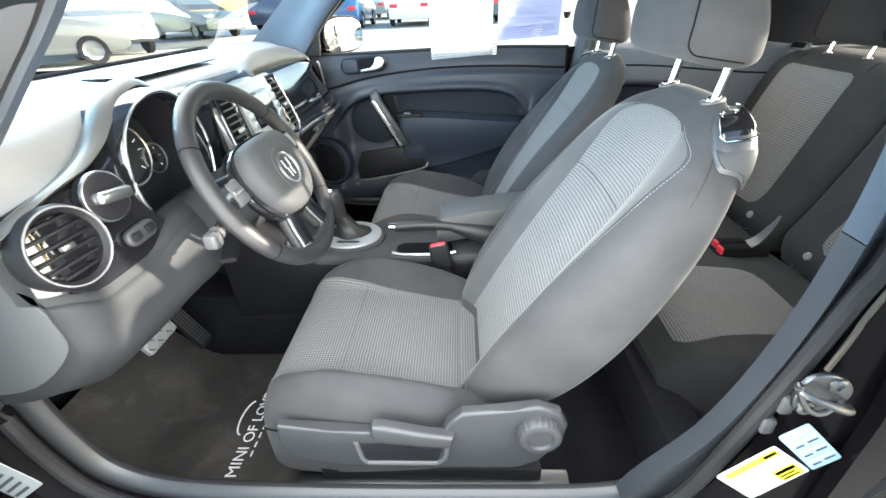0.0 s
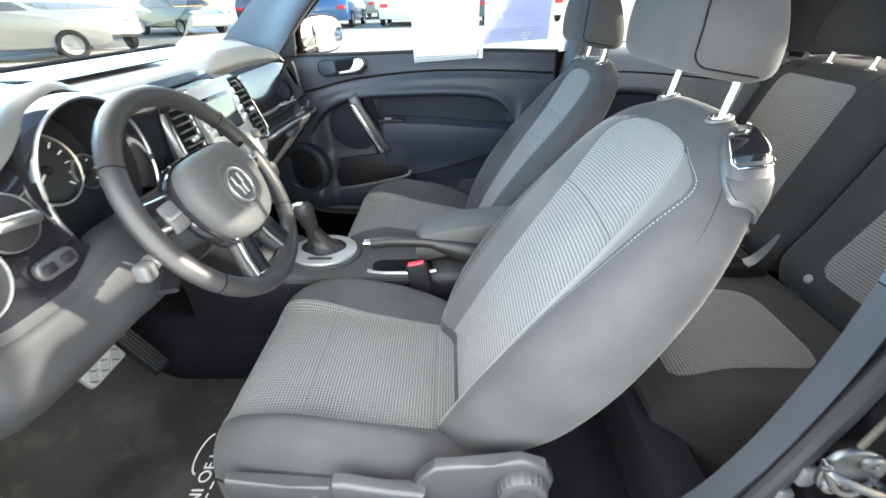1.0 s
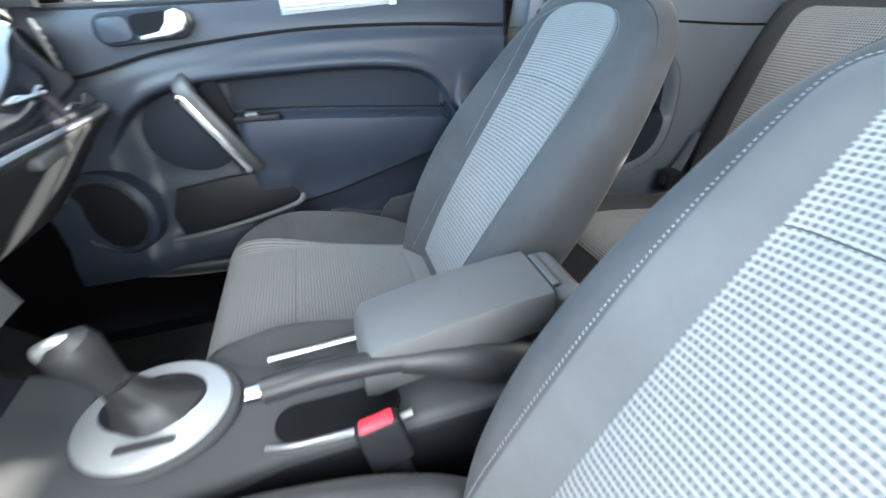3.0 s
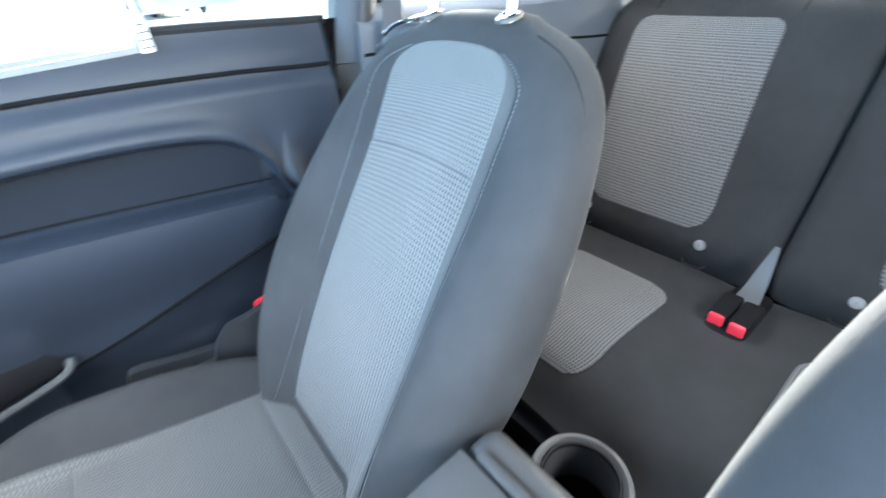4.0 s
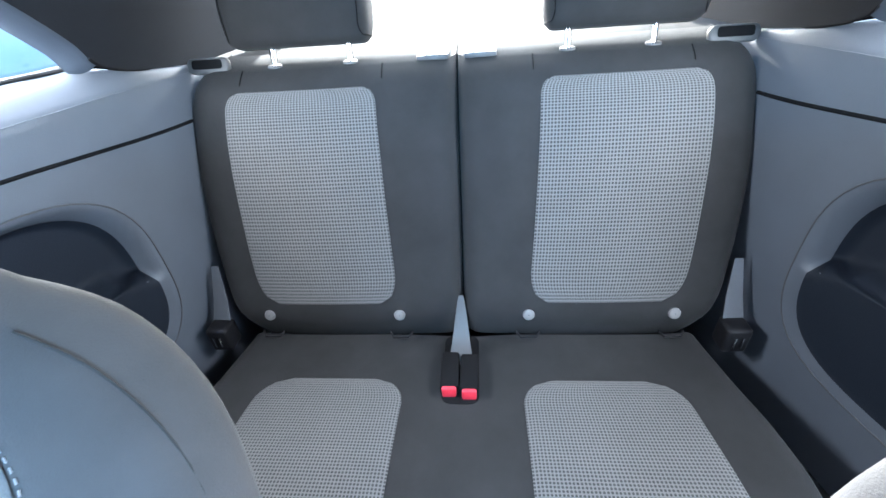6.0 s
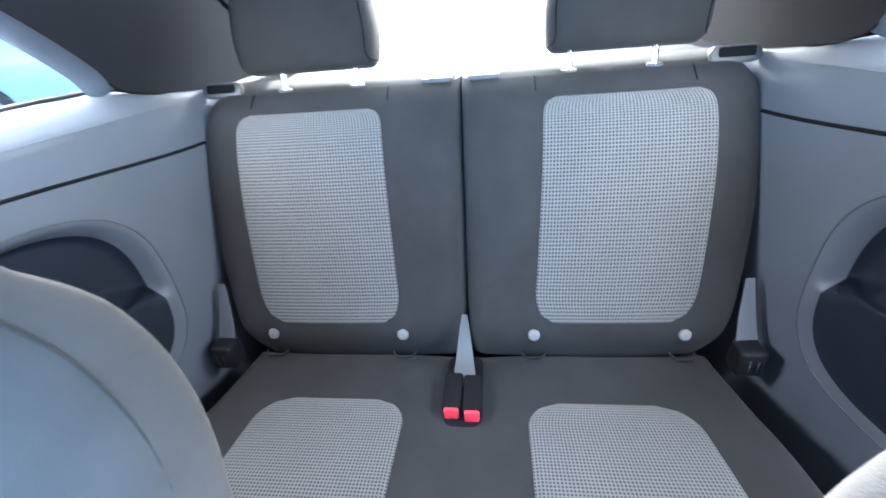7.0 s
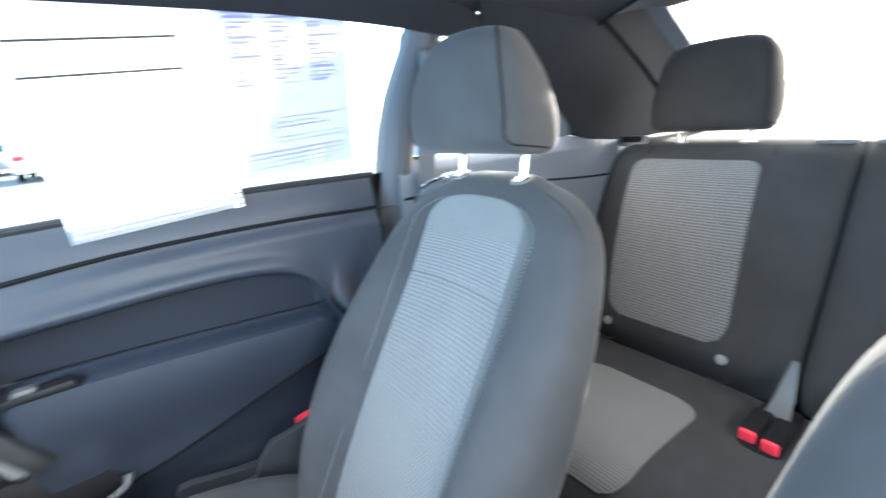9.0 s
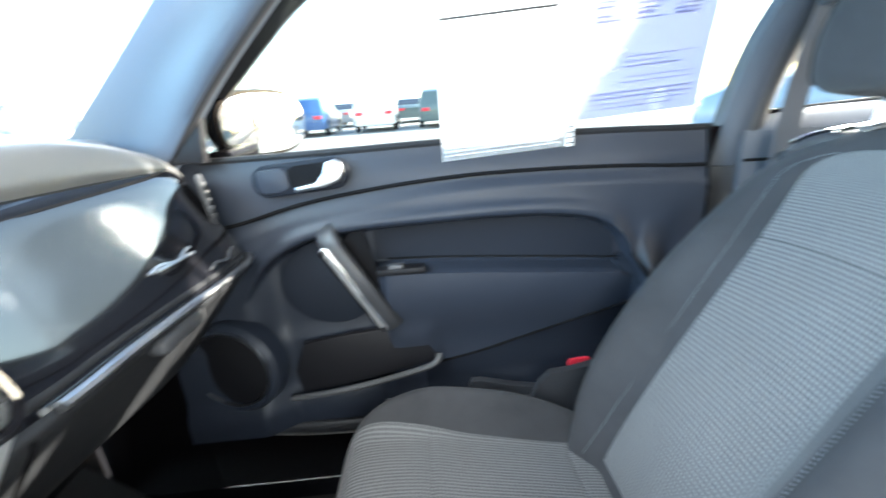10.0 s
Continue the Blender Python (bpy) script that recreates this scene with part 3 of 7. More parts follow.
def headrest(par, cx, cy, cz, w, h, d, lean, mat, wedge=0.0, taper=0.20, dome=0.42):
    """A padded headrest of rings up its height, narrower and rounder at the top, with seamed side panels."""
    def pt(u, a, lift=0):
        z = (u - 0.5) * h
        ww = w / 2 * (1 - taper * smooth01((u - 0.25) / 0.75)) * (1 - 0.03 * smooth01((0.3 - u) / 0.3))
        dd = d / 2 * (0.84 + 0.26 * math.sin(math.pi * min(max(u * 0.9 + 0.04, 0), 1)))
        e = u / 0.13 if u < 0.5 else (1 - u) / dome
        k = math.sqrt(max(0.0, 1 - (1 - min(e, 1)) ** 2))
        kd = 0.50 + 0.50 * k if 0.0 < u < 1 else 0.30
        kw = 0.86 + 0.14 * k if u < 0.5 else 0.60 + 0.40 * k
        c, s = math.cos(a), math.sin(a)
        c, s = math.copysign(abs(c) ** 0.42, c), math.copysign(abs(s) ** 0.5, s)
        bow = -0.014 * (c * c)
        if s < 0:
            # the rear side runs out towards the bottom
            dd *= 1 + wedge * (0.5 - u)
        p = Vector((-(dd * kd + lift) * s - bow, (ww * kw + lift) * c, z))
        return Vector((cx, cy, cz)) + Matrix.Rotation(radians(lean), 3, "Y") @ p

    n = 48
    rings = [[pt(u, 2 * math.pi * k / n) for k in range(n)] for u in (0, 0.006, 0.02, 0.045, 0.08, 0.13, 0.2, 0.3, 0.4, 0.5, 0.6, 0.7, 0.78, 0.85, 0.90, 0.94, 0.97, 0.99, 1.0)]
    hr = part("headrest", loft(rings), mat, par)
    # seams round the side panels
    for sg in (1, -1):
        a0 = math.pi / 2 - sg * 0.86
        q = 0.0 if sg > 0 else math.pi
        path = [pt(u, a0, 0.0006) for u in steps(0.97, 0.16, 24)] + [pt(0.16 - 0.10 * math.sin(t), a0 + (q - a0) * 0.45 * (1 - math.cos(t)), 0.0006) for t in steps(0.15, math.pi / 2, 8)]
        path += [pt(0.06, a0 + (q - a0) * t, 0.0006) for t in steps(0.5, 1.35, 10)]
        part("seam", tube(path, 0.0012, 6), M_SEAM_SHADE, hr)
    return hr


def dashes(path, length, gap, r, mat, par, name="stitching", label="white stitching"):
    """A row of short stitches along a path, as one part."""
    bm = bmesh.new()
    pts = [Vector(p) for p in path]
    cum = [0.0]
    for a, b in zip(pts, pts[1:]):
        cum.append(cum[-1] + (b - a).length)

    def at(d):
        for i in range(len(pts) - 1):
            if cum[i + 1] >= d:
                k = (d - cum[i]) / max(cum[i + 1] - cum[i], 1e-9)
                return pts[i].lerp(pts[i + 1], k)
        return pts[-1]

    d = 0.0
    while d + length < cum[-1]:
        tube([at(d), at(d + length / 2), at(d + length)], r, 5, bm)
        d += length + gap
    return part(name, bm, mat, par, label)


def front_seat(cy, out, label, rest=0.0):
    """out: +1 where the door is on the +y side."""
    seat = thing("front_seat", label, "seat", "front seats", "", (0, cy, 0.33))
    DEEP[0] = 1.0 if rest else 0.0
    sh = Matrix.Translation((0, cy, 0))

    def put(name, bm, mat, par=None, lab="", sharp=40):
        return part(name, moved(bm, sh), mat, par or seat, lab, sharp)

    top_s = 0.912 if rest else 0.923
    back = put("backrest", loft(back_rings()), M_CLOTH, None, "dark grey cloth backrest")
    put("lower_insert", back_insert(0.05, 0.585, ins_half, 0.0, 0.010), M_CHECK, back, "light checked cloth insert")
    put("upper_insert", back_insert(0.587, top_s, ins_half, 0.010, 0.0), M_CHECK, back, "light checked cloth insert")
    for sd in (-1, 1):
        # Passenger's door-side band gets the dark cloth, imitating shade on it.
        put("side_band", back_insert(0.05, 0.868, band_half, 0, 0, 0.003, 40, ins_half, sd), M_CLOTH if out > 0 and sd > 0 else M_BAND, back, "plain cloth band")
        path = [back_point(s, sd * (band_half(s) + 0.005) + ins_shift(s), 0.0010) + Vector((0, cy, 0)) for s in steps(0.03, 0.885, 70)]
        dashes(path, 0.0030, 0.0028, 0.00055, M_STITCH, back)
    # seams on the outer sides
    for sd in (-1, 1):
        path = []
        for s in steps(0.02, 0.97, 40):
            f, b = back_lines(s)
            q = f * 0.78 + b * 0.22
            path.append(Vector((q.x, cy + sd * (seat_wide(s) * 0.992), q.y)))
        part("seam", tube(path, 0.0009, 5), M_CLOTH_BACK, back)
    cush = put("cushion", loft(cush_rings()), M_CLOTH, None, "dark grey cloth seat cushion")
    put("front_insert", cush_insert(0.06, 0.4565, ch), M_CHECK, cush, "light checked cloth insert")
    put("middle_insert", cush_insert(0.4575, 0.7695, ch), M_CHECK, cush, "light checked cloth insert")
    put("rear_insert", cush_insert(0.770, 0.90, ch), M_CHECK, cush, "light checked cloth insert")
    # piping round the cushion's lower edge
    path = []
    for t in steps(0.02, 0.9, 40):
        x, z, W, lo = cush_frame(t)
        path.append(Vector((x, cy + out * W * 1.0, lo + (z - lo) * 0.66)))
    part("seam", tube(path, 0.0014, 5), M_SEAM_SHADE, cush)
    # headrest on two posts
    headrest(seat, 0.286 + rest * 0.85, cy + (0.003 if out > 0 else 0.0), 1.241 + rest * 0.85, 0.246 if out > 0 else 0.258, 0.166, 0.108, 10, M_CLOTH, 1.5)
    for sg in (-1, 1):
        y = cy + 0.003 + sg * 0.072 if out > 0 else cy + sg * 0.079
        part("post", tube([(0.3135 + rest, y, 1.100 + 0.35 * rest), (0.3225 + rest, y, 1.145 + 0.5 * rest), (0.3315 + rest, y, 1.19 + 0.8 * rest)], 0.0068, 14), M_CHROME, seat, "chrome headrest post")
        base = axes((0.314 + rest, y, 1.1135 + 0.40 * rest), (1, 0, 0.22), (0, 1, 0))
        part("post_collar", slab([(1.25 * a, b) for a, b in disc(0.0145, 28)], 0.0045, base, 0.0022), M_PLASTIC, seat, "flat grey post guide")
        part("collar_ring", lathe([(0.0075, 0.004), (0.0085, 0.0062), (0.0105, 0.0062), (0.0115, 0.004)], base, 24), M_CHROME, seat)
    # plastic base with lever and recline wheel on the door side
    yo = cy + out * 0.262
    m = Matrix.Translation((0, yo, 0)) @ Matrix(((1, 0, 0, 0), (0, 0, out, 0), (0, 1, 0, 0), (0, 0, 0, 1)))
    side = [(-0.405, 0.610), (-0.412, 0.560), (-0.390, 0.515), (-0.300, 0.494), (-0.100, 0.486), (0.040, 0.486), (0.085, 0.510), (0.122, 0.565), (0.130, 0.612),
            (0.115, 0.645), (0.075, 0.662), (0.030, 0.655), (-0.020, 0.648), (-0.060, 0.645), (-0.085, 0.620), (-0.100, 0.586), (-0.200, 0.588), (-0.300, 0.600)]
    trim = part("side_trim", slab(side, 0.020, m, 0.007, 3), M_BASE, seat, "grey plastic side trim")
    mt = m @ Matrix.Translation((0, 0, 0.018))
    rim = [mt @ Vector((a, b, 0.003)) for a, b in ((-0.262, 0.570), (-0.256, 0.520), (-0.244, 0.508), (-0.110, 0.508), (-0.094, 0.522), (-0.086, 0.565))]
    part("tray_rim", tube(rim, 0.005, 8), M_PLASTIC, trim)
    # Raised black plate painted as the shade inside the tray.
    part("tray_shade", slab([(-0.254, 0.566), (-0.247, 0.516), (-0.110, 0.514), (-0.094, 0.562)], 0.004, mt, 0.001), M_PLASTIC_DK, trim, "dark plate standing in for the shaded recess under the lever")
    lev = [(-0.228, 0.616), (-0.224, 0.594), (-0.203, 0.584), (-0.130, 0.576), (-0.080, 0.570), (-0.076, 0.600), (-0.130, 0.610), (-0.202, 0.630), (-0.221, 0.630)]
    part("height_lever", slab(lev, 0.022, m @ Matrix.Translation((0, 0, 0.016)), 0.008, 3), M_BASE, trim, "grey plastic height lever")
    km = Matrix.Translation((0.078, yo + out * 0.018, 0.602)) @ Matrix.Rotation(radians(-90 * out), 4, "X")
    prof = [(0.040, 0.0), (0.040, 0.016), (0.037, 0.022), (0.031, 0.025), (0.024, 0.024), (0.022, 0.019), (0.001, 0.019)]
    rings = []
    for r, h in prof:
        rings.append([km @ Vector(((r + (0.0007 * math.cos(i * 2 * math.pi / 72 * 24) if h < 0.023 and r > 0.035 else 0)) * math.cos(2 * math.pi * i / 72),
                                   (r + (0.0007 * math.cos(i * 2 * math.pi / 72 * 24) if h < 0.023 and r > 0.035 else 0)) * math.sin(2 * math.pi * i / 72), h)) for i in range(72)])
    part("recline_wheel", loft(rings, True, False), M_BASE, trim, "ribbed grey recline wheel")
    # rails
    for yy in (cy + out * 0.247, cy - out * 0.205):
        rail = part("seat_rail", box(-0.42, 0.16, yy - 0.018, yy + 0.018, 0.380, 0.404, 0.004), M_STEEL, seat, "pale steel seat rail")
        part("rail_slider", box(-0.36, 0.10, yy - 0.011, yy + 0.011, 0.408, 0.446, 0.004), M_PLASTIC_DK, seat)
    return seat


SEAT_Y, SEAT_YD = 0.316, 0.374
drv = front_seat(-SEAT_YD, -1, "dark grey cloth seat, light checked inserts, by the open door", 0.030)
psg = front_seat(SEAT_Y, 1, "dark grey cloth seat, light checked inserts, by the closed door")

# easy-entry release on the shoulder of each seat, on the door side
def shoulder(s, deg, out, lift):
    """A point over the backrest's outer shoulder: s up the back, deg round it from the side (+ to the front)."""
    f, b = back_lines(s)
    mid, half = (f + b) / 2, (f - b) / 2
    c, d = math.cos(radians(deg)), math.sin(radians(deg))
    c, d = math.copysign(abs(c) ** 0.5, c), math.copysign(abs(d) ** 0.5, d)
    p = mid + half * d
    k = smooth01((s - 0.70) / 0.28)
    n = Vector((-0.25 * d - 0.1, out * (1.0 - 0.45 * k) * max(c, 0.2), 0.15 + 0.75 * k)).normalized()
    return Vector((p.x, out * seat_wide(s) * c, p.y)) + n * lift


def release(seat, cy, out):
    at = Vector((0, cy, 0))

    def span(s):
        return curve_at([-30.0, -52.0, -68.0, -72.0, -70.0, -60.0], (s - 0.70) / 0.29), curve_at([-18.0, 4.0, 22.0, 30.0, 30.0, 18.0], (s - 0.70) / 0.29)

    def high(s):
        return curve_at([0.001, 0.009, 0.015, 0.017, 0.015, 0.004], (s - 0.70) / 0.29)

    def cover(s0, s1, n, extra=0.0, cut=0.0):
        rings = []
        for s in steps(s0, s1, n):
            lo, hi = span(s)
            lo, hi = lo + cut, hi - cut
            e = 0.6 + 0.4 * min(1, 6 * (s - s0) / (s1 - s0), 6 * (s1 - s) / (s1 - s0)) if cut else 1.0
            arc = [shoulder(s, lo + (hi - lo) * t, out, (high(s) + extra) * (1 - abs(2 * t - 1) ** 6 * (0.0 if cut else 0.75)) * e) + at for t in steps(0, 1, 13)]
            back = [shoulder(s, hi + (lo - hi) * t, out, (high(s) * 0.6 if cut else -0.012)) + at for t in steps(0, 1, 5)]
            rings.append(arc + back)
        return loft(rings)

    h = part("release_handle", cover(0.70, 0.99, 22), M_BASE, seat, "grey easy-entry release cover", 50)
    part("pull_tip", cover(0.715, 0.825, 9, 0.0025, 5.0), M_HUB, h, "silver grey pull tip", 50)
    part("dark_window", cover(0.845, 0.965, 9, 0.0025, 12.0), M_GLOSS, h, "glossy black window", 50)
    ringp = []
    for s, t in [(0.843, t) for t in steps(0.1, 0.9, 7)] + [(s, 0.97) for s in steps(0.855, 0.955, 6)] + [(0.967, t) for t in steps(0.9, 0.1, 7)] + [(s, 0.03) for s in steps(0.955, 0.855, 6)]:
        lo, hi = span(s)
        ringp.append(shoulder(s, lo + 10 + (hi - lo - 20) * t, out, high(s) + 0.002) + at)
    part("chrome_rim", tube(ringp, 0.0017, 8, None, (0, 0, 1), True), M_CHROME, h, "thin chrome rim")


DEEP[0] = 1.0
release(drv, -SEAT_YD, -1)
DEEP[0] = 0.0
release(psg, SEAT_Y, 1)
drv.location += Vector((-0.096, 0, -0.012))
psg.location += Vector((-0.012, 0, -0.010))


# ---- rear seat ----


def rear_front(k):
    """Front line of the rear backs, k from 0 at the bottom to 1 at the top: x, z."""
    pts = [(0.822, 0.548), (0.806, 0.622), (0.848, 0.715), (0.890, 0.815), (0.930, 0.915), (0.965, 1.005), (0.990, 1.052), (1.020, 1.074)]
    p = curve_at([Vector((*q, 0)) for q in pts], k)
    return p.x, p.y


def rear_back(sg, label):
    t = thing("rear_seat", label, "seat", "rear seats", "", (0.9, sg * 0.27, 0.57))

    def width(k):
        return 0.0016, curve_at([0.470, 0.505, 0.530, 0.543, 0.549, 0.543, 0.527, 0.508], k)

    def surf(k, v, lift=0.0):
        x, z = rear_front(k)
        a, b = width(k)
        e = min(v, 1 - v)
        rnd = math.sqrt(max(0, 1 - (1 - min(e / 0.07, 1)) ** 2))
        x += 0.035 * (1 - rnd) - 0.012 * math.sin(math.pi * v) ** 0.7 - lift * 0.9
        return Vector((x, sg * (a + (b - a) * v), z + lift * 0.4))

    us, vs = steps(0, 1, 30), [0, 0.01, 0.025, 0.045, 0.07] + steps(0.1, 0.9, 17) + [0.93, 0.955, 0.975, 0.99, 1.0]
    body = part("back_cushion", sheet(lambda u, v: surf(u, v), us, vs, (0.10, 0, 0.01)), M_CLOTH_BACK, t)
    # checked panel
    def inner(u, v):
        # rounded rectangle: u up, v across, both -1..1
        k = 0.185 + (0.815 - 0.185) * (u + 1) / 2
        lo = 0.285 - 0.03 * (1 - (u + 1) / 2)
        hi = 0.828 + 0.01 * (u + 1) / 2
        r = 0.28
        ax = 1.0
        if abs(u) > 1 - r:
            q = (abs(u) - (1 - r)) / r
            ax = 1 - (0.16 if u > 0 else 0.26) * (1 - math.sqrt(max(0, 1 - q * q)))
        vv = (lo + hi) / 2 + (hi - lo) / 2 * v * ax
        e = min(1 - abs(v), 1 - abs(u)) * 0.16
        return surf(k, vv, pillow(e, 0.010, 0.003))

    uu, vv = steps(-1, 1, 31), steps(-1, 1, 25)
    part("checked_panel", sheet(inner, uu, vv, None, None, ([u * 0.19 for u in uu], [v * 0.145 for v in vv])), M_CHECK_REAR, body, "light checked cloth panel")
    # buttons and lower loops
    for yb in (0.133, 0.417):
        c = surf(0.143, (yb - 0.0016) / (width(0.143)[1] - 0.0016), 0.001)
        part("button", lathe([(0.001, 0.0045), (0.007, 0.0045), (0.0105, 0.003), (0.012, 0.0), (0.012, -0.006)], axes(c, (0, -1, 0), (0.4, 0, 0.9)), 20), M_BUTTON, t, "pale grey round button")
        part("anchor_loop", tube([c + Vector((-0.006, -0.024, -0.042)), c + Vector((-0.018, -0.016, -0.046)), c + Vector((-0.018, 0.016, -0.046)), c + Vector((-0.006, 0.024, -0.042))], 0.0025, 8), M_PLASTIC_DK, t, "thin black anchor loop")
    # top seams
    for yb in (0.14, 0.42):
        path = [surf(k, (yb - 0.0016) / (width(k)[1] - 0.0016), 0.0006) for k in steps(0.86, 0.99, 8)]
        part("seam", tube(path, 0.0012, 5), M_SEAM_SHADE, body)
    # release catch at the top inner corner
    part("catch_plate", box(1.012, 1.062, sg * 0.045 - 0.030, sg * 0.045 + 0.030, 1.072, 1.082, 0.003), M_PLASTIC, t, "grey catch plate")
    part("catch_loop", tube([(1.03, sg * 0.045 - 0.014, 1.08), (1.03, sg * 0.045 - 0.012, 1.098), (1.03, sg * 0.045 + 0.012, 1.098), (1.03, sg * 0.045 + 0.014, 1.08)], 0.003, 8), M_SATIN, t)
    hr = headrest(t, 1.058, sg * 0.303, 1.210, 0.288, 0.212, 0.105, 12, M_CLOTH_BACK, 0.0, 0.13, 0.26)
    for q in (-1, 1):
        y = sg * 0.281 + q * 0.076
        part("post", tube([(1.020, y, 1.06), (1.030, y, 1.10), (1.042, y, 1.15)], 0.0062, 12), M_CHROME, t, "chrome headrest post")
        base = axes((1.0215, y, 1.0745), (1, 0, 0.1), (0, 1, 0))
        part("post_collar", slab([(a, 1.35 * b) for a, b in disc(0.0105, 28)], 0.0045, base, 0.002), M_PLASTIC, t, "grey post guide")
    return t


rear_back(1, "dark cloth rear seat back with checked panel, passenger side")
rear_back(-1, "dark cloth rear seat back with checked panel, driver side")

# Added strip that keeps sunlight from leaking between the rear backs.
gap = tagged(part("seat_gap_filler", sheet(lambda u, v: Vector((rear_front(u)[0] + 0.045, v, rear_front(u)[1])), steps(0, 1, 12), [-0.03, 0.03], (0.04, 0, 0)), M_SEAM_SHADE), "added black light stop between the two rear seat backs", "filler", "", "structure")
bench = thing("rear_bench", "dark grey cloth rear bench with two light ribbed pads", "bench", "", "", (0.55, 0, 0.33))


def bench_z(x, y):
    z = curve_at([0.500, 0.560, 0.583, 0.585, 0.580, 0.573, 0.566, 0.562, 0.560], (x - 0.30) / 0.50)
    a = abs(y)
    dip = 0.012 * math.exp(-(a / 0.07) ** 2) + 0.014 * smooth01((a - 0.40) / 0.08) * -1
    return z - dip * 0.6


def bench_pt(u, v):
    x = 0.30 + 0.50 * u
    W = curve_at([0.455, 0.495, 0.520, 0.530, 0.530, 0.525, 0.515, 0.505, 0.495], u)
    y = W * v
    e = 1 - abs(v)
    z = bench_z(x, y) - 0.10 * (1 - math.sqrt(max(0, 1 - (1 - min(e / 0.09, 1)) ** 2)))
    return Vector((x - 0.02 * (1 - u) * (1 - abs(v)), y, z))


bus, bvs = [0, 0.01, 0.03, 0.06] + steps(0.1, 1, 22), steps(-1, -0.9, 8)[:-1] + steps(-0.9, 0.9, 31) + steps(0.9, 1, 8)[1:]
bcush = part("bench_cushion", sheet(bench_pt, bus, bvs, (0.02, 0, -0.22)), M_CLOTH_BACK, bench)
for sg in (1, -1):
    def pad(u, v, sg=sg):
        x = 0.345 + (0.677 - 0.345) * (u + 1) / 2
        mid, half = 0.262, 0.152
        r = 0.35
        k = 1.0
        if abs(u) > 1 - r:
            q = (abs(u) - (1 - r)) / r
            k = 1 - (0.42 if u > 0 else 0.22) * (1 - math.sqrt(max(0, 1 - q * q)))
        off = 0.012 * (u + 1) / 2
        y = sg * (mid - off + half * (1 - 0.08 * (u + 1) / 2) * v * k)
        e = min(1 - abs(v), 1 - abs(u)) * 0.15
        w = y / curve_at([0.455, 0.495, 0.520, 0.530, 0.530, 0.525, 0.515, 0.505, 0.495], (x - 0.3) / 0.5)
        return Vector((x, y, bench_z(x + 0.02 * (1 - (x - 0.30) / 0.50) * (1 - abs(y) / 0.52), y) + pillow(e, 0.012, 0.004)))
    uu, vv = steps(-1, 1, 31), steps(-1, 1, 25)
    part("seat_pad", sheet(pad, uu, vv, None, None, ([u * 0.165 for u in uu], [v * 0.15 for v in vv])), M_CHECK_REAR, bcush, "light ribbed cloth pad")


# ---- car shell ----
shell = thing("coupe", "black two-door car body with its side door open", "car")


def lr(points, sg):
    return [(p[0], sg * p[1], p[2]) for p in points]


# roof lining and outer skin
def roof_pt(u, v):
    x = -0.50 + 1.62 * u
    half = curve_at([0.52, 0.565, 0.578, 0.575, 0.555, 0.50], u)
    crown = curve_at([1.435, 1.485, 1.505, 1.505, 1.480, 1.415], u)
    edge = curve_at([1.375, 1.410, 1.420, 1.415, 1.385, 1.330], u)
    return Vector((x, half * v, edge + (crown - edge) * (1 - abs(v) ** 2.4)))


ROOF_END = 0.8457
setting("ceiling", sheet(roof_pt, steps(0, ROOF_END, 25), steps(-1, 1, 25), (0, 0, 0.014)), M_HEAD, "dark grey cloth headliner of the car", "headliner")
part("roof_skin", sheet(lambda u, v: roof_pt(u, v) * 1 + Vector((0, 0.03 * v, 0.030)), steps(-0.01, ROOF_END, 25), steps(-1, 1, 25), (0, 0, 0.004)), M_BODY, shell)

# windscreen, rear window
def screen_pt(u, v):
    x = curve_at([-1.16, -0.95, -0.72, -0.50], u)
    z = curve_at([1.150, 1.265, 1.365, 1.440], u)
    half = curve_at([0.70, 0.65, 0.59, 0.53], u)
    return Vector((x - 0.10 * (1 - v * v) * (1 - 0.4 * u), half * v, z + 0.02 * (1 - v * v)))


ws = part("windscreen", sheet(screen_pt, steps(0, 1, 14), steps(-1, 1, 17)), M_GLASS, shell, "clear windscreen glass")
ws.visible_shadow = False


def rear_pt(u, v):
    x = curve_at([1.06, 1.25, 1.45, 1.66], u)
    z = curve_at([1.420, 1.340, 1.225, 1.075], u)
    half = curve_at([0.46, 0.485, 0.50, 0.50], u)
    return Vector((x + 0.03 * (1 - v * v), half * v, z + 0.012 * (1 - v * v)))


rw = part("rear_window", sheet(rear_pt, steps(0, 1, 14), steps(-1, 1, 17)), M_GLASS, shell, "clear rear window glass")
rw.visible_shadow = False
part("rear_header", sheet(lambda u, v: roof_pt(ROOF_END, 0.97 * v).lerp(rear_pt(0.03, v), u) + Vector((0, 0, 0.012 * math.sin(math.pi * u))), steps(0, 1, 10), steps(-1, 1, 25), (0, 0, 0.030)), M_PILLAR, shell, "grey plastic cover above the rear window")
part("header_joint", tube([roof_pt(ROOF_END, v) + Vector((0.001, 0, -0.002)) for v in steps(-0.95, 0.95, 30)], 0.0055, 8), M_SEAM_SHADE, shell, "dark joint line")
for sg in (-1, 1):
    part("window_seal", tube([rear_pt(u, sg * 0.985) for u in steps(0, 1, 16)], 0.008, 8), M_RUBBER, shell)

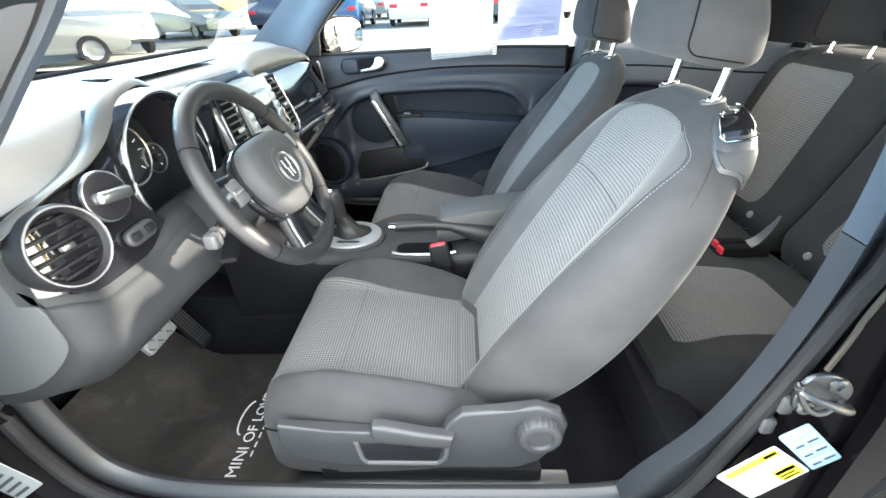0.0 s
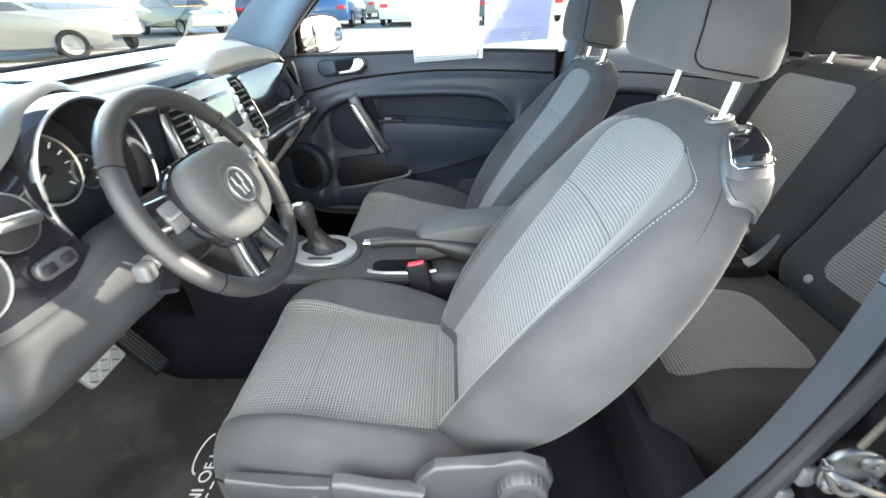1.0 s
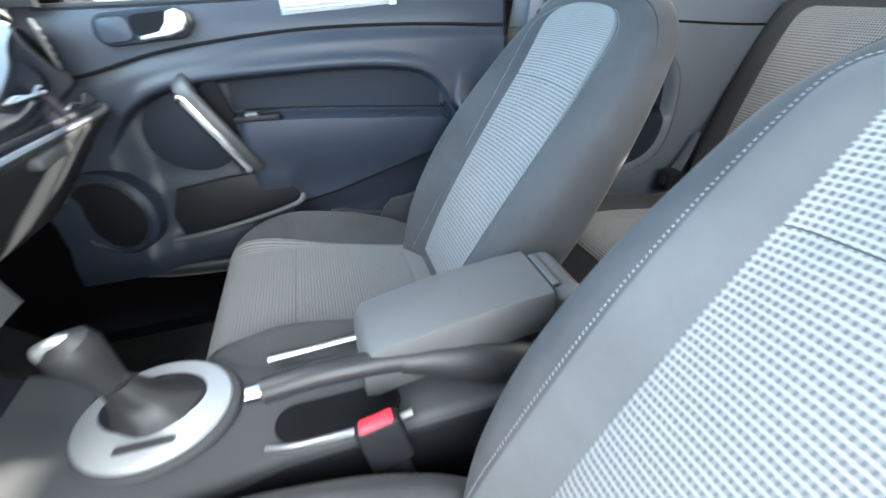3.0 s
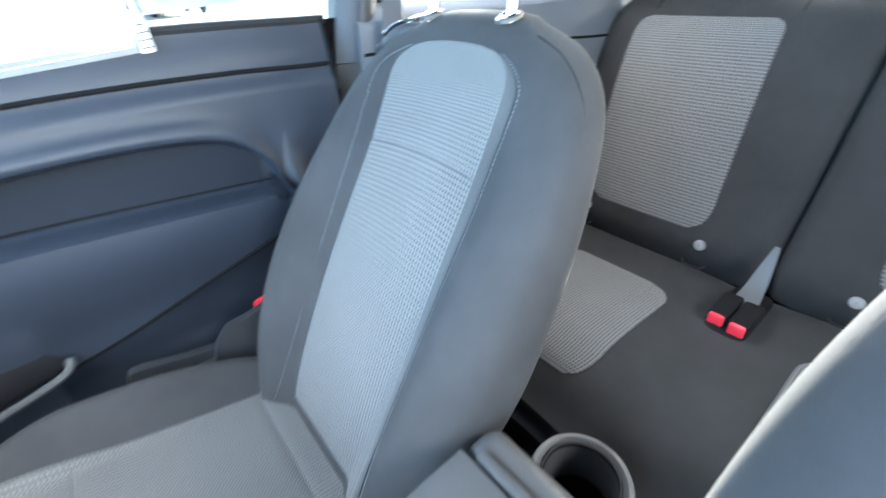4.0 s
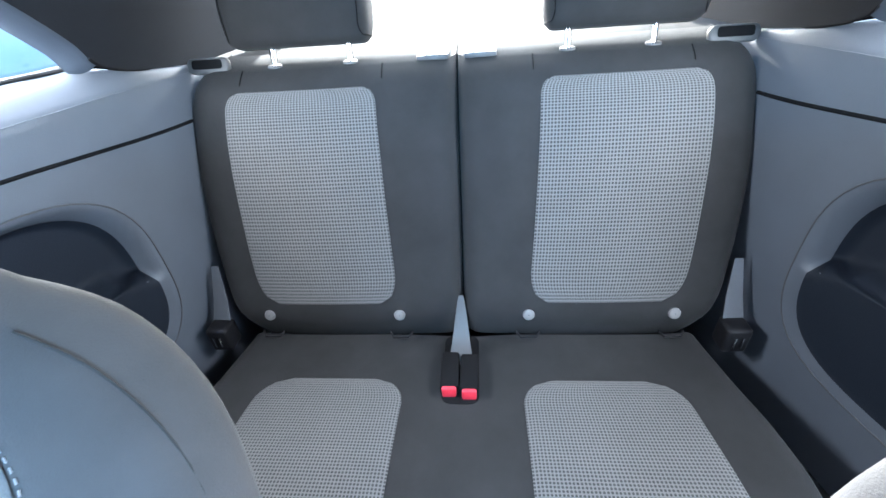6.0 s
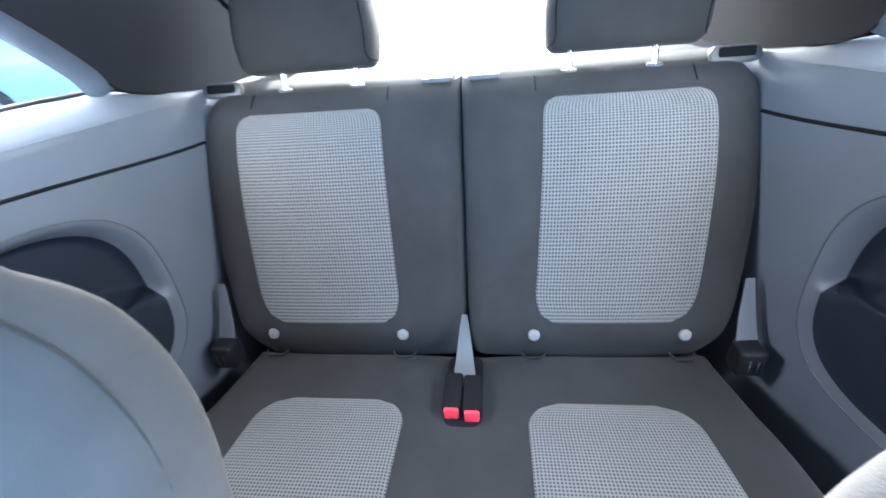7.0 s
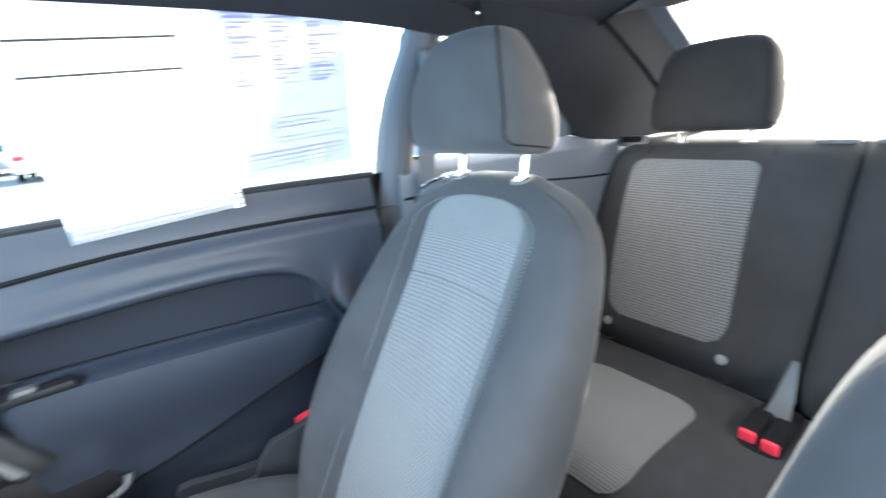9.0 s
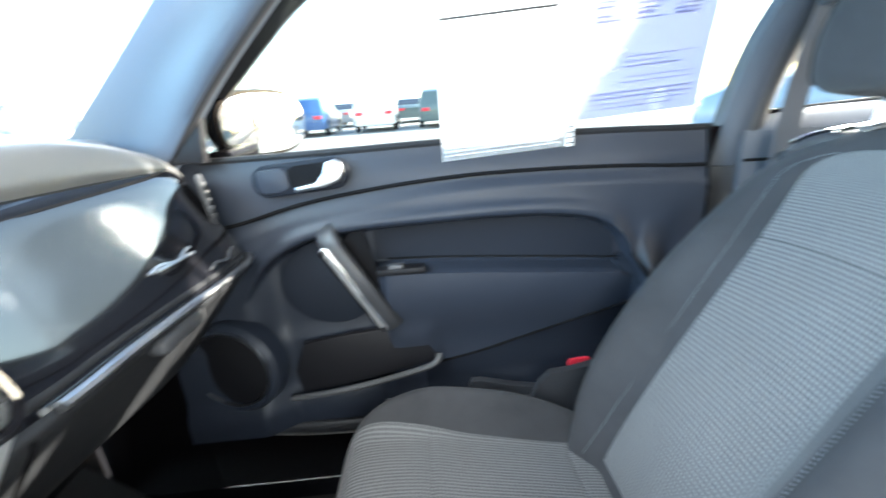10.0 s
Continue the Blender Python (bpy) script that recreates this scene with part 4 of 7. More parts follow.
# pillars
REC = (0.560, 0.780, 0.218, 0.188)      # middle and half size of the recess in the rear side trim: x, z
A_IN = [(-0.885, 0.655, 1.080), (-0.80, 0.635, 1.165), (-0.69, 0.612, 1.280), (-0.595, 0.598, 1.365), (-0.43, 0.575, 1.435)]
for sg in (-1, 1):
    path = spline(lr(A_IN, sg), 16)
    sec = [(0.062, -0.012), (0.066, 0.006), (0.050, 0.022), (0.0, 0.030), (-0.050, 0.022), (-0.066, 0.006), (-0.062, -0.012), (0.0, -0.020)]
    if sg > 0:
        lo_ = spline([(-1.12, 0.770, 1.06), (-0.941, 0.720, 1.20), (-0.812, 0.683, 1.30), (-0.684, 0.647, 1.40), (-0.60, 0.620, 1.455)], 20)
        hi_ = spline([(-0.80, 0.650, 1.06), (-0.680, 0.632, 1.20), (-0.575, 0.610, 1.30), (-0.455, 0.585, 1.40), (-0.38, 0.570, 1.44)], 20)
        path = [a.lerp(b, 0.48) + Vector((0, 0.03, 0)) for a, b in zip(lo_, hi_)]
        part("front_pillar", sheet(lambda u, v: lo_[u].lerp(hi_[u], v) + Vector((0.02, -0.028, 0)) * math.sin(math.pi * v) ** 0.8, list(range(20)), steps(0, 1, 13), (0.01, 0.03, 0)), M_PILLAR, shell, "grey blue plastic pillar trim", 60)
    else:
        part("front_pillar", sweep(path, sec, (0.3, sg * 0.9, 0.5)), M_PILLAR, shell, "grey blue plastic pillar trim")
    part("pillar_skin", sweep([p + Vector((0.012, sg * 0.052, 0.004)) for p in path], [(0.075, -0.006), (0.078, 0.004), (0.05, 0.012), (-0.05, 0.012), (-0.078, 0.004), (-0.075, -0.006)], (0.3, sg * 0.9, 0.5)), M_RUBBER, shell, "black outer side of the pillar")
    part("pillar_seal", tube([p + Vector((0.035, sg * 0.035, -0.012)) for p in path] if sg < 0 else [p + Vector((-0.004, 0.012, 0.0)) for p in hi_], 0.022 if sg < 0 else 0.011, 10), M_RUBBER, shell, "black rubber seal along the pillar")
    rail = spline(lr([(-0.48, 0.565, 1.418), (-0.2, 0.585, 1.428), (0.15, 0.590, 1.425), (0.42, 0.590, 1.405), (0.54, 0.600, 1.380), (0.66, 0.618, 1.318)], sg), 22)
    part("roof_rail", sweep(rail, [(0.030, -0.026), (0.034, 0.0), (0.02, 0.028), (-0.02, 0.03), (-0.034, 0.0), (-0.03, -0.026)], (0, sg * 1.0, 0.4)), M_HEAD, shell)

    # middle pillar: upper trim leaning inwards, lower trim inside
    def bp(u, v, sg=sg):
        z = 0.50 + 0.92 * u
        lean = curve_at([0.12, 0.22, 0.275, 0.302, 0.330, 0.385], u)
        wide = curve_at([0.34, 0.22, 0.12, 0.085, 0.08, 0.085], u)
        y = curve_at([0.700, 0.705, 0.705, 0.698, 0.662, 0.600], u)
        return Vector((lean + wide * v, sg * (y - 0.020 * math.sin(math.pi * v)), z))
    part("middle_pillar", sheet(bp, steps(0.56, 1, 14), steps(0, 1, 13), (0, sg * 0.035, 0)), M_PILLAR, shell, "grey blue plastic pillar trim")
    part("lower_pillar", sheet(bp, steps(0, 0.558, 16), steps(0, 1, 13), (0, sg * 0.035, 0)), M_PILLAR_LOW, shell, "dark grey plastic lower pillar trim")

    # rear side trim from the pillar to the seat back, with its arched recess
    def side_y(x, z, sg=sg):
        y = curve_at([0.672, 0.655, 0.632, 0.605, 0.575, 0.545, 0.525, 0.52], (x - 0.33) / 0.80)
        y += 0.02 * smooth01((z - 0.99) / 0.14) * smooth01((x - 0.75) / 0.3)
        # rounded recess with a shelf in it
        q = (abs((x - REC[0]) / REC[2]) ** 3 + abs((z - REC[1]) / REC[3]) ** 3) ** (1 / 3)
        r = smooth01((1 - q) / 0.16)
        y += 0.045 * r
        y -= 0.040 * smooth01((0.81 - 0.5 * max(0.0, x - 0.70) - z) / 0.03) * r
        return y

    def trim_top(x):
        return 1.082 - 0.006 * smooth01((x - 0.82) / 0.22)

    part("rear_side_trim", sheet(lambda u, v: Vector((u, sg * side_y(u, 0.42 + (trim_top(u) - 0.42) * v), 0.42 + (trim_top(u) - 0.42) * v)), steps(0.34, 1.12, 100), steps(0, 1, 90), (0, sg * 0.03, 0)), M_REAR_TRIM, shell, "dark grey moulded side trim", 60)
    # sloping ledge under the quarter window and the dark joint below it
    brim = spline([(0.34, 0.715, 1.116), (0.55, 0.676, 1.123), (0.70, 0.650, 1.126), (0.80, 0.630, 1.125), (0.85, 0.600, 1.122), (0.91, 0.564, 1.105), (1.04, 0.550, 1.080)], 50)

    def ledge(u, v, sg=sg):
        o = brim[int(u)]
        i = Vector((o.x, side_y(o.x, trim_top(o.x)), trim_top(o.x) - 0.002))
        p = i.lerp(o, v) + Vector((0, 0, 0.010 * math.sin(math.pi * v)))
        return Vector((p.x, sg * p.y, p.z))
    part("window_ledge", sheet(ledge, list(range(50)), steps(0, 1, 9), (0, 0, -0.012)), M_REAR_TRIM, shell, "rounded grey ledge under the window", 60)
    joint = [(x, sg * (side_y(x, 1.0) - 0.0005), 1.026 - 0.030 * smooth01((x - 0.5) / 0.5)) for x in steps(0.345, 0.965, 30)]
    part("trim_joint", tube(joint, 0.0034, 6), M_SEAM_SHADE, shell, "dark joint line")
    loop = []
    for a in steps(0, 2 * math.pi, 73)[:-1]:
        c, d = math.cos(a), math.sin(a)
        k = (abs(c) ** 3 + abs(d) ** 3) ** (-1 / 3)
        x, z = REC[0] + (REC[2] + 0.004) * k * c, REC[1] + (REC[3] + 0.004) * k * d
        loop.append((x, sg * (side_y(x, z) - 0.0004), z))
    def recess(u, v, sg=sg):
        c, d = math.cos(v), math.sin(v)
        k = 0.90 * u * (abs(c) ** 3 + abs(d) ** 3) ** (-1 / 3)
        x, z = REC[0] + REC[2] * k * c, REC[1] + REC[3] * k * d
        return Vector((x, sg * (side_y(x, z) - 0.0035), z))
    # Thin dark sheet laid just in front of the recess surface.
    part("recess_dark_sheet", sheet(recess, steps(0.002, 1, 40), steps(0, 2 * math.pi, 81), (0, sg * 0.002, 0)), M_DOOR_SOFT, shell, "dark sheet over the recess", 60)
    part("recess_edge", tube(loop, 0.0016, 6, None, (0, 1, 0), True), M_PLASTIC, shell, "thin lighter edge of the recess")

    # rear corner panel between the quarter window and the rear window
    def cp(u, v, sg=sg):
        # u along the roof curve to the rear, v from the window edge to the rear glass
        a = curve_at([Vector((0.54, 0.590, 1.375)), Vector((0.66, 0.584, 1.30)), Vector((0.755, 0.577, 1.228)), Vector((0.822, 0.572, 1.165)), Vector((0.850, 0.570, 1.126)), Vector((0.91, 0.560, 1.106)), Vector((1.03, 0.548, 1.083))], u)
        b = curve_at([Vector((1.03, 0.462, 1.420)), Vector((1.18, 0.480, 1.358)), Vector((1.33, 0.492, 1.285)), Vector((1.48, 0.50, 1.195)), Vector((1.62, 0.50, 1.09))], u)
        p = a.lerp(b, v)
        return Vector((p.x, sg * (p.y - 0.012 * math.sin(math.pi * v)), p.z))
    part("rear_pillar", sheet(cp, steps(0, 1, 24), steps(0, 0.66, 12), (0, sg * 0.03, 0.02)), M_HEAD, shell, "dark cloth-covered rear pillar")
    # Edge is paler than the pillar's cloth, standing in for window light.
    part("pillar_edge", sheet(lambda u, v: cp(u, 0.0) + Vector((-0.020 * v, sg * 0.034 * v, -0.004 * math.sin(math.pi * v) - 0.010 * v)), steps(0.0, 0.66, 24), steps(0, 1, 6), (0.006, 0, 0.006)), M_PILLAR, shell, "rolled edge of the rear pillar", 60)
    part("rear_window_frame", sheet(cp, steps(0, 1, 24), steps(0.66, 1, 8), (0, sg * 0.03, 0.02)), M_HEAD, shell, "dark rear window frame")
    part("pillar_joint", tube([cp(u, 0.0) + Vector((0, -sg * 0.001, -0.001)) for u in steps(0.60, 1, 20)], 0.0022, 6), M_SEAM_SHADE, shell, "thin dark joint line")
    part("frame_joint", tube([cp(u, 0.66) + Vector((-0.001, -sg * 0.002, -0.002)) for u in steps(0, 1, 30)], 0.0055, 8), M_SEAM_SHADE, shell, "dark joint line")

    part("frame_strip", sheet(lambda u, v: cp(u, 0.96).lerp(rear_pt(u, sg * 0.94) + Vector((0, 0, -0.006)), v), steps(-0.02, 1, 24), steps(0, 1, 5), (0, 0, 0.010)), M_PILLAR, shell, "grey rear window edge")

    def corner(u, v, sg=sg):
        # closes the roof lining down to the rear pillar
        x = 0.50 + 0.37 * u
        return roof_pt((x + 0.50) / 1.62, sg * 0.93).lerp(cp(0.04, 0.66 * u), v)
    part("roof_corner", sheet(corner, steps(0, 1, 16), steps(0, 1, 6), (0, sg * 0.01, 0.02)), M_HEAD, shell)
    # quarter window and door window panes
    q = [(0.40, 0.703, 1.118), (0.60, 0.667, 1.126), (0.76, 0.637, 1.127), (0.828, 0.616, 1.125), (0.845, 0.598, 1.138), (0.829, 0.582, 1.164), (0.787, 0.584, 1.202), (0.73, 0.588, 1.247), (0.65, 0.596, 1.300), (0.55, 0.606, 1.358), (0.46, 0.615, 1.40)]
    bm = bmesh.new()
    f = bm.faces.new([bm.verts.new((p[0], sg * (p[1] + 0.006), p[2])) for p in q])
    bmesh.ops.triangulate(bm, faces=[f])
    pane = part("quarter_window", bm, M_GLASS, shell, "fixed rear side window glass")
    pane.visible_shadow = False
    part("window_seal", tube([(p[0], sg * p[1], p[2]) for p in q], 0.004, 8, None, (0, 1, 0), True), M_RUBBER, shell)
    # lower body side below the quarter window, outer skin
    part("rear_fender", sheet(lambda u, v: Vector((u, sg * (0.80 - 0.10 * smooth01((v - 0.85) / 0.3) - 0.12 * max(0, u - 0.9)), v)), steps(0.36, 1.7, 12), steps(0.15, 1.12, 10), (0, -sg * 0.02, 0)), M_BODY, shell)
    # belt guide at the top outer corner of the rear seat
    gm_ = axes((1.032, sg * 0.495, 1.082), (0, -1, 0), (0.35, 0, 1))
    gd = part("belt_guide", slab(rrect(0.088, 0.030, 0.013, 6), 0.010, gm_, 0.004, 3), M_PLASTIC, shell, "grey belt guide plate")
    part("belt_slot", slab(rrect(0.062, 0.017, 0.005, 4, 0, 0.002), 0.0012, gm_ @ Matrix.Translation((0, 0, 0.0118)), 0), M_SEAM_SHADE, gd)

# shelf behind the rear seat and closing walls
part("rear_shelf", box(1.075, 1.70, -0.60, 0.60, 1.02, 1.074, 0.01), M_CARPET, shell)
part("seat_back_wall", box(1.125, 1.140, -0.62, 0.62, 0.28, 1.075, 0.0), M_CARPET, shell)
part("boot_wall", box(1.66, 1.70, -0.75, 0.75, 0.15, 1.06, 0.01), M_BODY, shell)
part("front_bulkhead", box(-1.24, -1.20, -0.78, 0.78, 0.20, 1.15, 0.01), M_CARPET, shell)
part("bonnet", sheet(lambda u, v: Vector((-2.2 + 1.05 * u, 0.75 * v, curve_at([0.78, 0.92, 1.02, 1.10], u) + 0.03 * (1 - v * v))), steps(0, 1, 10), steps(-1, 1, 12), (0, 0, -0.03)), M_BODY, shell)
for sg in (-1, 1):
    part("front_fender", sheet(lambda u, v: Vector((u, sg * (0.80 + 0.05 * math.sin(math.pi * min(1, max(0, (v - 0.2) / 0.9)))), v)), steps(-2.2, -0.92, 10), steps(0.2, 1.08, 8), (0, -sg * 0.02, 0)), M_BODY, shell)
setting("floor", box(-1.22, 1.68, -0.70, 0.70, 0.26, 0.300, 0.0), M_CARPET, "black carpet on the car's floor", "floor")
part("tunnel", sweep([(-1.2, 0, 0.42), (-0.6, 0, 0.42), (0.3, 0, 0.40), (0.4, 0, 0.38)], [(0.13, -0.13), (0.12, 0.0), (0.07, 0.05), (-0.07, 0.05), (-0.12, 0.0), (-0.13, -0.13)]), M_CARPET, shell)
part("heel_step", box(0.26, 0.36, -0.68, 0.68, 0.29, 0.47, 0.02), M_CARPET, shell)

# door openings: sill, frame, rubber
SILL = [(-0.862, 0.700, 0.82), (-0.872, 0.700, 0.74), (-0.858, 0.700, 0.63), (-0.815, 0.700, 0.53), (-0.70, 0.700, 0.474), (-0.45, 0.700, 0.458), (-0.15, 0.700, 0.457), (0.08, 0.700, 0.464),
        (0.190, 0.700, 0.498), (0.236, 0.702, 0.56), (0.272, 0.706, 0.70), (0.306, 0.706, 0.84), (0.332, 0.702, 0.945), (0.350, 0.696, 1.00), (0.372, 0.680, 1.15), (0.398, 0.645, 1.28), (0.410, 0.612, 1.38)]
for sg in (-1, 1):
    path = spline(lr(SILL, sg), 60)
    part("sill_trim", tube(path, 0.024, 12, None, (0, 1, 0), False, None, 0.8), M_BASE, shell, "dark grey plastic sill trim")
    part("door_seal", tube([p + Vector((-0.022 * smooth01((p.x - 0.12) / 0.1), sg * 0.040, 0)) for p in path], 0.012, 10), M_RUBBER, shell, "black rubber door seal")
# painted jamb round the open door
jpath = spline(lr(SILL, -1), 60)
cen = Vector((-0.30, -0.70, 0.95))


def jamb(u, v):
    p = jpath[u]
    d = (p - cen)
    d.y = 0
    d.normalize()
    if p.x > 0.16:
        d = Vector((1, 0, -0.1)).normalized()
    w = [0.0, 0.02, 0.05, 0.09, 0.14, 0.20][v]
    dep = [0.035, 0.050, 0.062, 0.070, 0.082, 0.110][v]
    return p + d * (w + 0.012) + Vector((0, -dep, 0))


part("door_jamb", sheet(lambda u, v: jamb(int(u), int(v)), list(range(60)), list(range(6)), (0, 0.02, 0)), M_BODY, shell, "glossy black painted door jamb")
part("outer_seal", tube([jamb(i, 4) + Vector((0, -0.006, 0)) for i in range(0, 52)], 0.010, 8), M_RUBBER, shell, "outer rubber strip of the jamb")

# latch striker on the jamb
stk = thing("door_striker", "zinc latch striker bolted to the black door jamb", "latch", "", "", (0.36, -0.775, 0.74))
sm_ = Matrix.Translation((0.285, -0.780, 0.832)) @ Matrix(((1, 0, 0, 0), (0, 0, -1, 0), (0, 1, 0, 0), (0, 0, 0, 1)))
pl_ = [(0.033 * math.cos(a) + 0.004 * math.cos(2 * a), 0.034 * math.sin(a)) for a in steps(0, 2 * math.pi, 37)[:-1]]
part("plate", slab(pl_[::-1], 0.006, sm_, 0.0025, 3), M_STEEL, stk)
part("loop", tube(spline([sm_ @ Vector(p) for p in ((-0.030, 0.016, 0.004), (-0.034, 0.018, 0.020), (0.0, 0.006, 0.030), (0.026, -0.008, 0.022), (0.028, -0.010, 0.004))], 16), 0.0045, 10, None, (0, 1, 0)), M_STEEL, stk)
part("loop", tube(spline([sm_ @ Vector(p) for p in ((-0.032, 0.014, 0.006), (-0.018, -0.012, 0.014), (0.004, -0.022, 0.014), (0.028, -0.012, 0.006))], 12), 0.0038, 8, None, (0, 1, 0)), M_STEEL, stk)
for c in ((0.012, 0.018), (-0.012, -0.020)):
    part("bolt", lathe([(0.001, 0.009), (0.004, 0.009), (0.0045, 0.011), (0.008, 0.011), (0.0105, 0.009), (0.011, 0.005)], sm_ @ Matrix.Translation((c[0], c[1], 0)), 20), M_STEEL, stk)


def jamb_label(name, label, corner, u, v, w, h, mat, group=""):
    """A flat label: corner, its two directions and its size; returns its thing and a function for printing on it."""
    u, v = Vector(u).normalized(), Vector(v).normalized()
    m = axes(corner, u, v)
    t = thing(name, label, "label", group, "", corner)
    part("sheet", slab(rrect(w, h, 0.004, 3, w / 2, h / 2), 0.0012, m, 0), mat, t)

    def ink(a, b, c, d, mt, nm="print"):
        part(nm, slab([(a, b), (c, b), (c, d), (a, d)], 0.0010, m @ Matrix.Translation((0, 0, 0.0011)), 0), mt, t)
    return t, ink


_, ink = jamb_label("tyre_label", "white label with yellow panels on the black jamb", (0.268, -0.789, 0.617), (0.056, 0, 0.069), (-0.056, 0, 0.061), 0.090, 0.084, M_PAPER, "labels on the jamb")
ink(0.010, 0.066, 0.086, 0.079, M_YELLOW)
ink(0.054, 0.005, 0.085, 0.034, M_YELLOW)
ink(0.056, 0.024, 0.083, 0.032, M_INK)
ink(0.057, 0.008, 0.081, 0.012, M_INK)
ink(0.057, 0.016, 0.078, 0.020, M_INK)
ink(0.066, 0.069, 0.084, 0.076, M_INK)
_, ink = jamb_label("airbag_label", "pale blue label with drawings on the black jamb", (0.327, -0.789, 0.688), (0.060, 0, 0.060), (-0.065, 0, 0.076), 0.040, 0.098, M_LTBLUE, "labels on the jamb")
for a in range(3):
    ink(0.006, 0.010 + 0.025 * a, 0.017, 0.0125 + 0.025 * a, M_INK)
    ink(0.022, 0.012 + 0.025 * a, 0.036, 0.0145 + 0.025 * a, M_INK)
    ink(0.005, 0.020 + 0.025 * a, 0.037, 0.0215 + 0.025 * a, M_WHITE)
_, ink = jamb_label("plate_label", "silver printed label on the front door jamb", (-0.852, -0.800, 0.616), (0.062, 0, 0.046), (-0.020, 0, 0.085), 0.075, 0.090, M_SILVER, "labels on the jamb")
for a in range(6):
    ink(0.006, 0.008 + 0.013 * a, 0.050 + 0.003 * (a % 3), 0.013 + 0.013 * a, M_INK)
part("jamb_strip", tube(spline([(0.292, -0.786, 0.995), (0.284, -0.786, 0.955), (0.279, -0.788, 0.923), (0.272, -0.788, 0.878)], 14), 0.0030, 8), M_STRIP, shell, "brown rubber strip on the jamb")
for x, z, w in ((0.281, 0.783, 0.016), (0.270, 0.740, 0.014)):
    part("jamb_stop", box(x - 0.010, x + 0.008, -0.764, -0.742, z - w, z + w, 0.005), M_PLASTIC, shell, "small grey plastic stop")


# ---- passenger door ----
door = thing("car_door", "dark grey moulded door panel, closed, with chrome pull", "door", "", "", (-0.27, 0.69, 0.5))


def belt_z(x):
    return curve_at([1.108, 1.108, 1.110, 1.112, 1.108, 1.100], (x + 0.72) / 1.0)


def joint_z(x):
    return curve_at([0.975, 1.010, 1.030, 1.040, 1.040, 1.034, 1.024], (x + 0.70) / 0.96)


ARCH = spline([(-0.72, 0, 0.780), (-0.655, 0, 0.868), (-0.60, 0, 0.915), (-0.53, 0, 0.943), (-0.43, 0, 0.954), (-0.30, 0, 0.958), (-0.15, 0, 0.959), (-0.04, 0, 0.953), (0.04, 0, 0.938), (0.085, 0, 0.912), (0.112, 0, 0.875), (0.128, 0, 0.825), (0.15, 0, 0.74)], 160)


def arch_z(x):
    """Height of the swept edge over the pull and armrest."""
    for a, b in zip(ARCH, ARCH[1:]):
        if x <= b.x:
            return a.z + (b.z - a.z) * max(0.0, (x - a.x) / (b.x - a.x))
    return 0.74


def door_y(x, z):
    y = 0.672 + 0.012 * smooth01((z - 1.04) / 0.07)
    jz, az = joint_z(x), arch_z(x)
    y -= 0.011 * smooth01((jz - z) / 0.035)                       # the panel below the joint stands proud
    fade = smooth01((0.150 - x) / 0.03) * smooth01((x + 0.70) / 0.08)
    y += 0.040 * smooth01((az - z) / 0.016) * fade               # hollow under the swept edge
    y -= 0.014 * math.exp(-((z - az - 0.010) / 0.014) ** 2) * fade   # rounded roll along the edge
    # armrest with its flat top
    sz = curve_at([0.870, 0.866, 0.858, 0.848, 0.838, 0.828], (x + 0.42) / 0.55)
    arm = smooth01((sz - z) / 0.010) * smooth01((x + 0.44) / 0.05) * smooth01((0.20 - x) / 0.06)
    y -= 0.066 * arm * (0.35 + 0.65 * smooth01((z - 0.640) / 0.19))
    # lower pocket bulge
    lo = smooth01((0.735 - z) / 0.03)
    y -= 0.010 * lo * smooth01((-0.28 - x) / 0.05)
    y -= 0.020 * smooth01((0.60 - z) / 0.06)
    return y


def arm_z(x):
    """Height of the armrest's upper edge."""
    return curve_at([0.870, 0.866, 0.858, 0.848, 0.838, 0.828], (x + 0.42) / 0.55)


def door_rows(x):
    """Heights of the mesh rows, close together where the panel has edges."""
    a = min(arch_z(x), joint_z(x) - 0.05)
    sz = min(arm_z(x), a - 0.075)
    keys = [(0.50, 0), (sz - 0.020, 16), (sz + 0.004, 10), (a - 0.034, 10), (a + 0.003, 12), (joint_z(x) - 0.038, 4), (joint_z(x) + 0.002, 9), (belt_z(x), 8)]
    out = [keys[0][0]]
    for (z0, _), (z1, n) in zip(keys, keys[1:]):
        out += steps(z0, z1, n + 1)[1:]
    return out


us = steps(-0.86, 0.275, 140)
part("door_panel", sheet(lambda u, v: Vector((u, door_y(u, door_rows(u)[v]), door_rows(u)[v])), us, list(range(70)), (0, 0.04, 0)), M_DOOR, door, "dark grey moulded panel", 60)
part("panel_joint", tube([(x, door_y(x, joint_z(x)) - 0.0024, joint_z(x) + 0.001) for x in steps(-0.70, 0.265, 60)], 0.0042, 6), M_SEAM_SHADE, door, "dark joint line")
part("panel_edge", tube([(0.272, door_y(0.27, z) - 0.001, z) for z in steps(0.52, 1.10, 20)], 0.0035, 6), M_SEAM_SHADE, door)
# soft inset over the armrest
def inset(u, v):
    x = -0.415 + 0.515 * u
    sz = curve_at([0.870, 0.866, 0.858, 0.848, 0.838, 0.828], (x + 0.42) / 0.55)
    top = arch_z(x) - 0.017
    z = sz + 0.004 + (top - sz - 0.004) * v
    return Vector((x, door_y(x, z) - 0.003, z))


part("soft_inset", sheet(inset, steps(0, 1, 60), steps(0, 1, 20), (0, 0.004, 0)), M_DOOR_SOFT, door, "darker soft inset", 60)
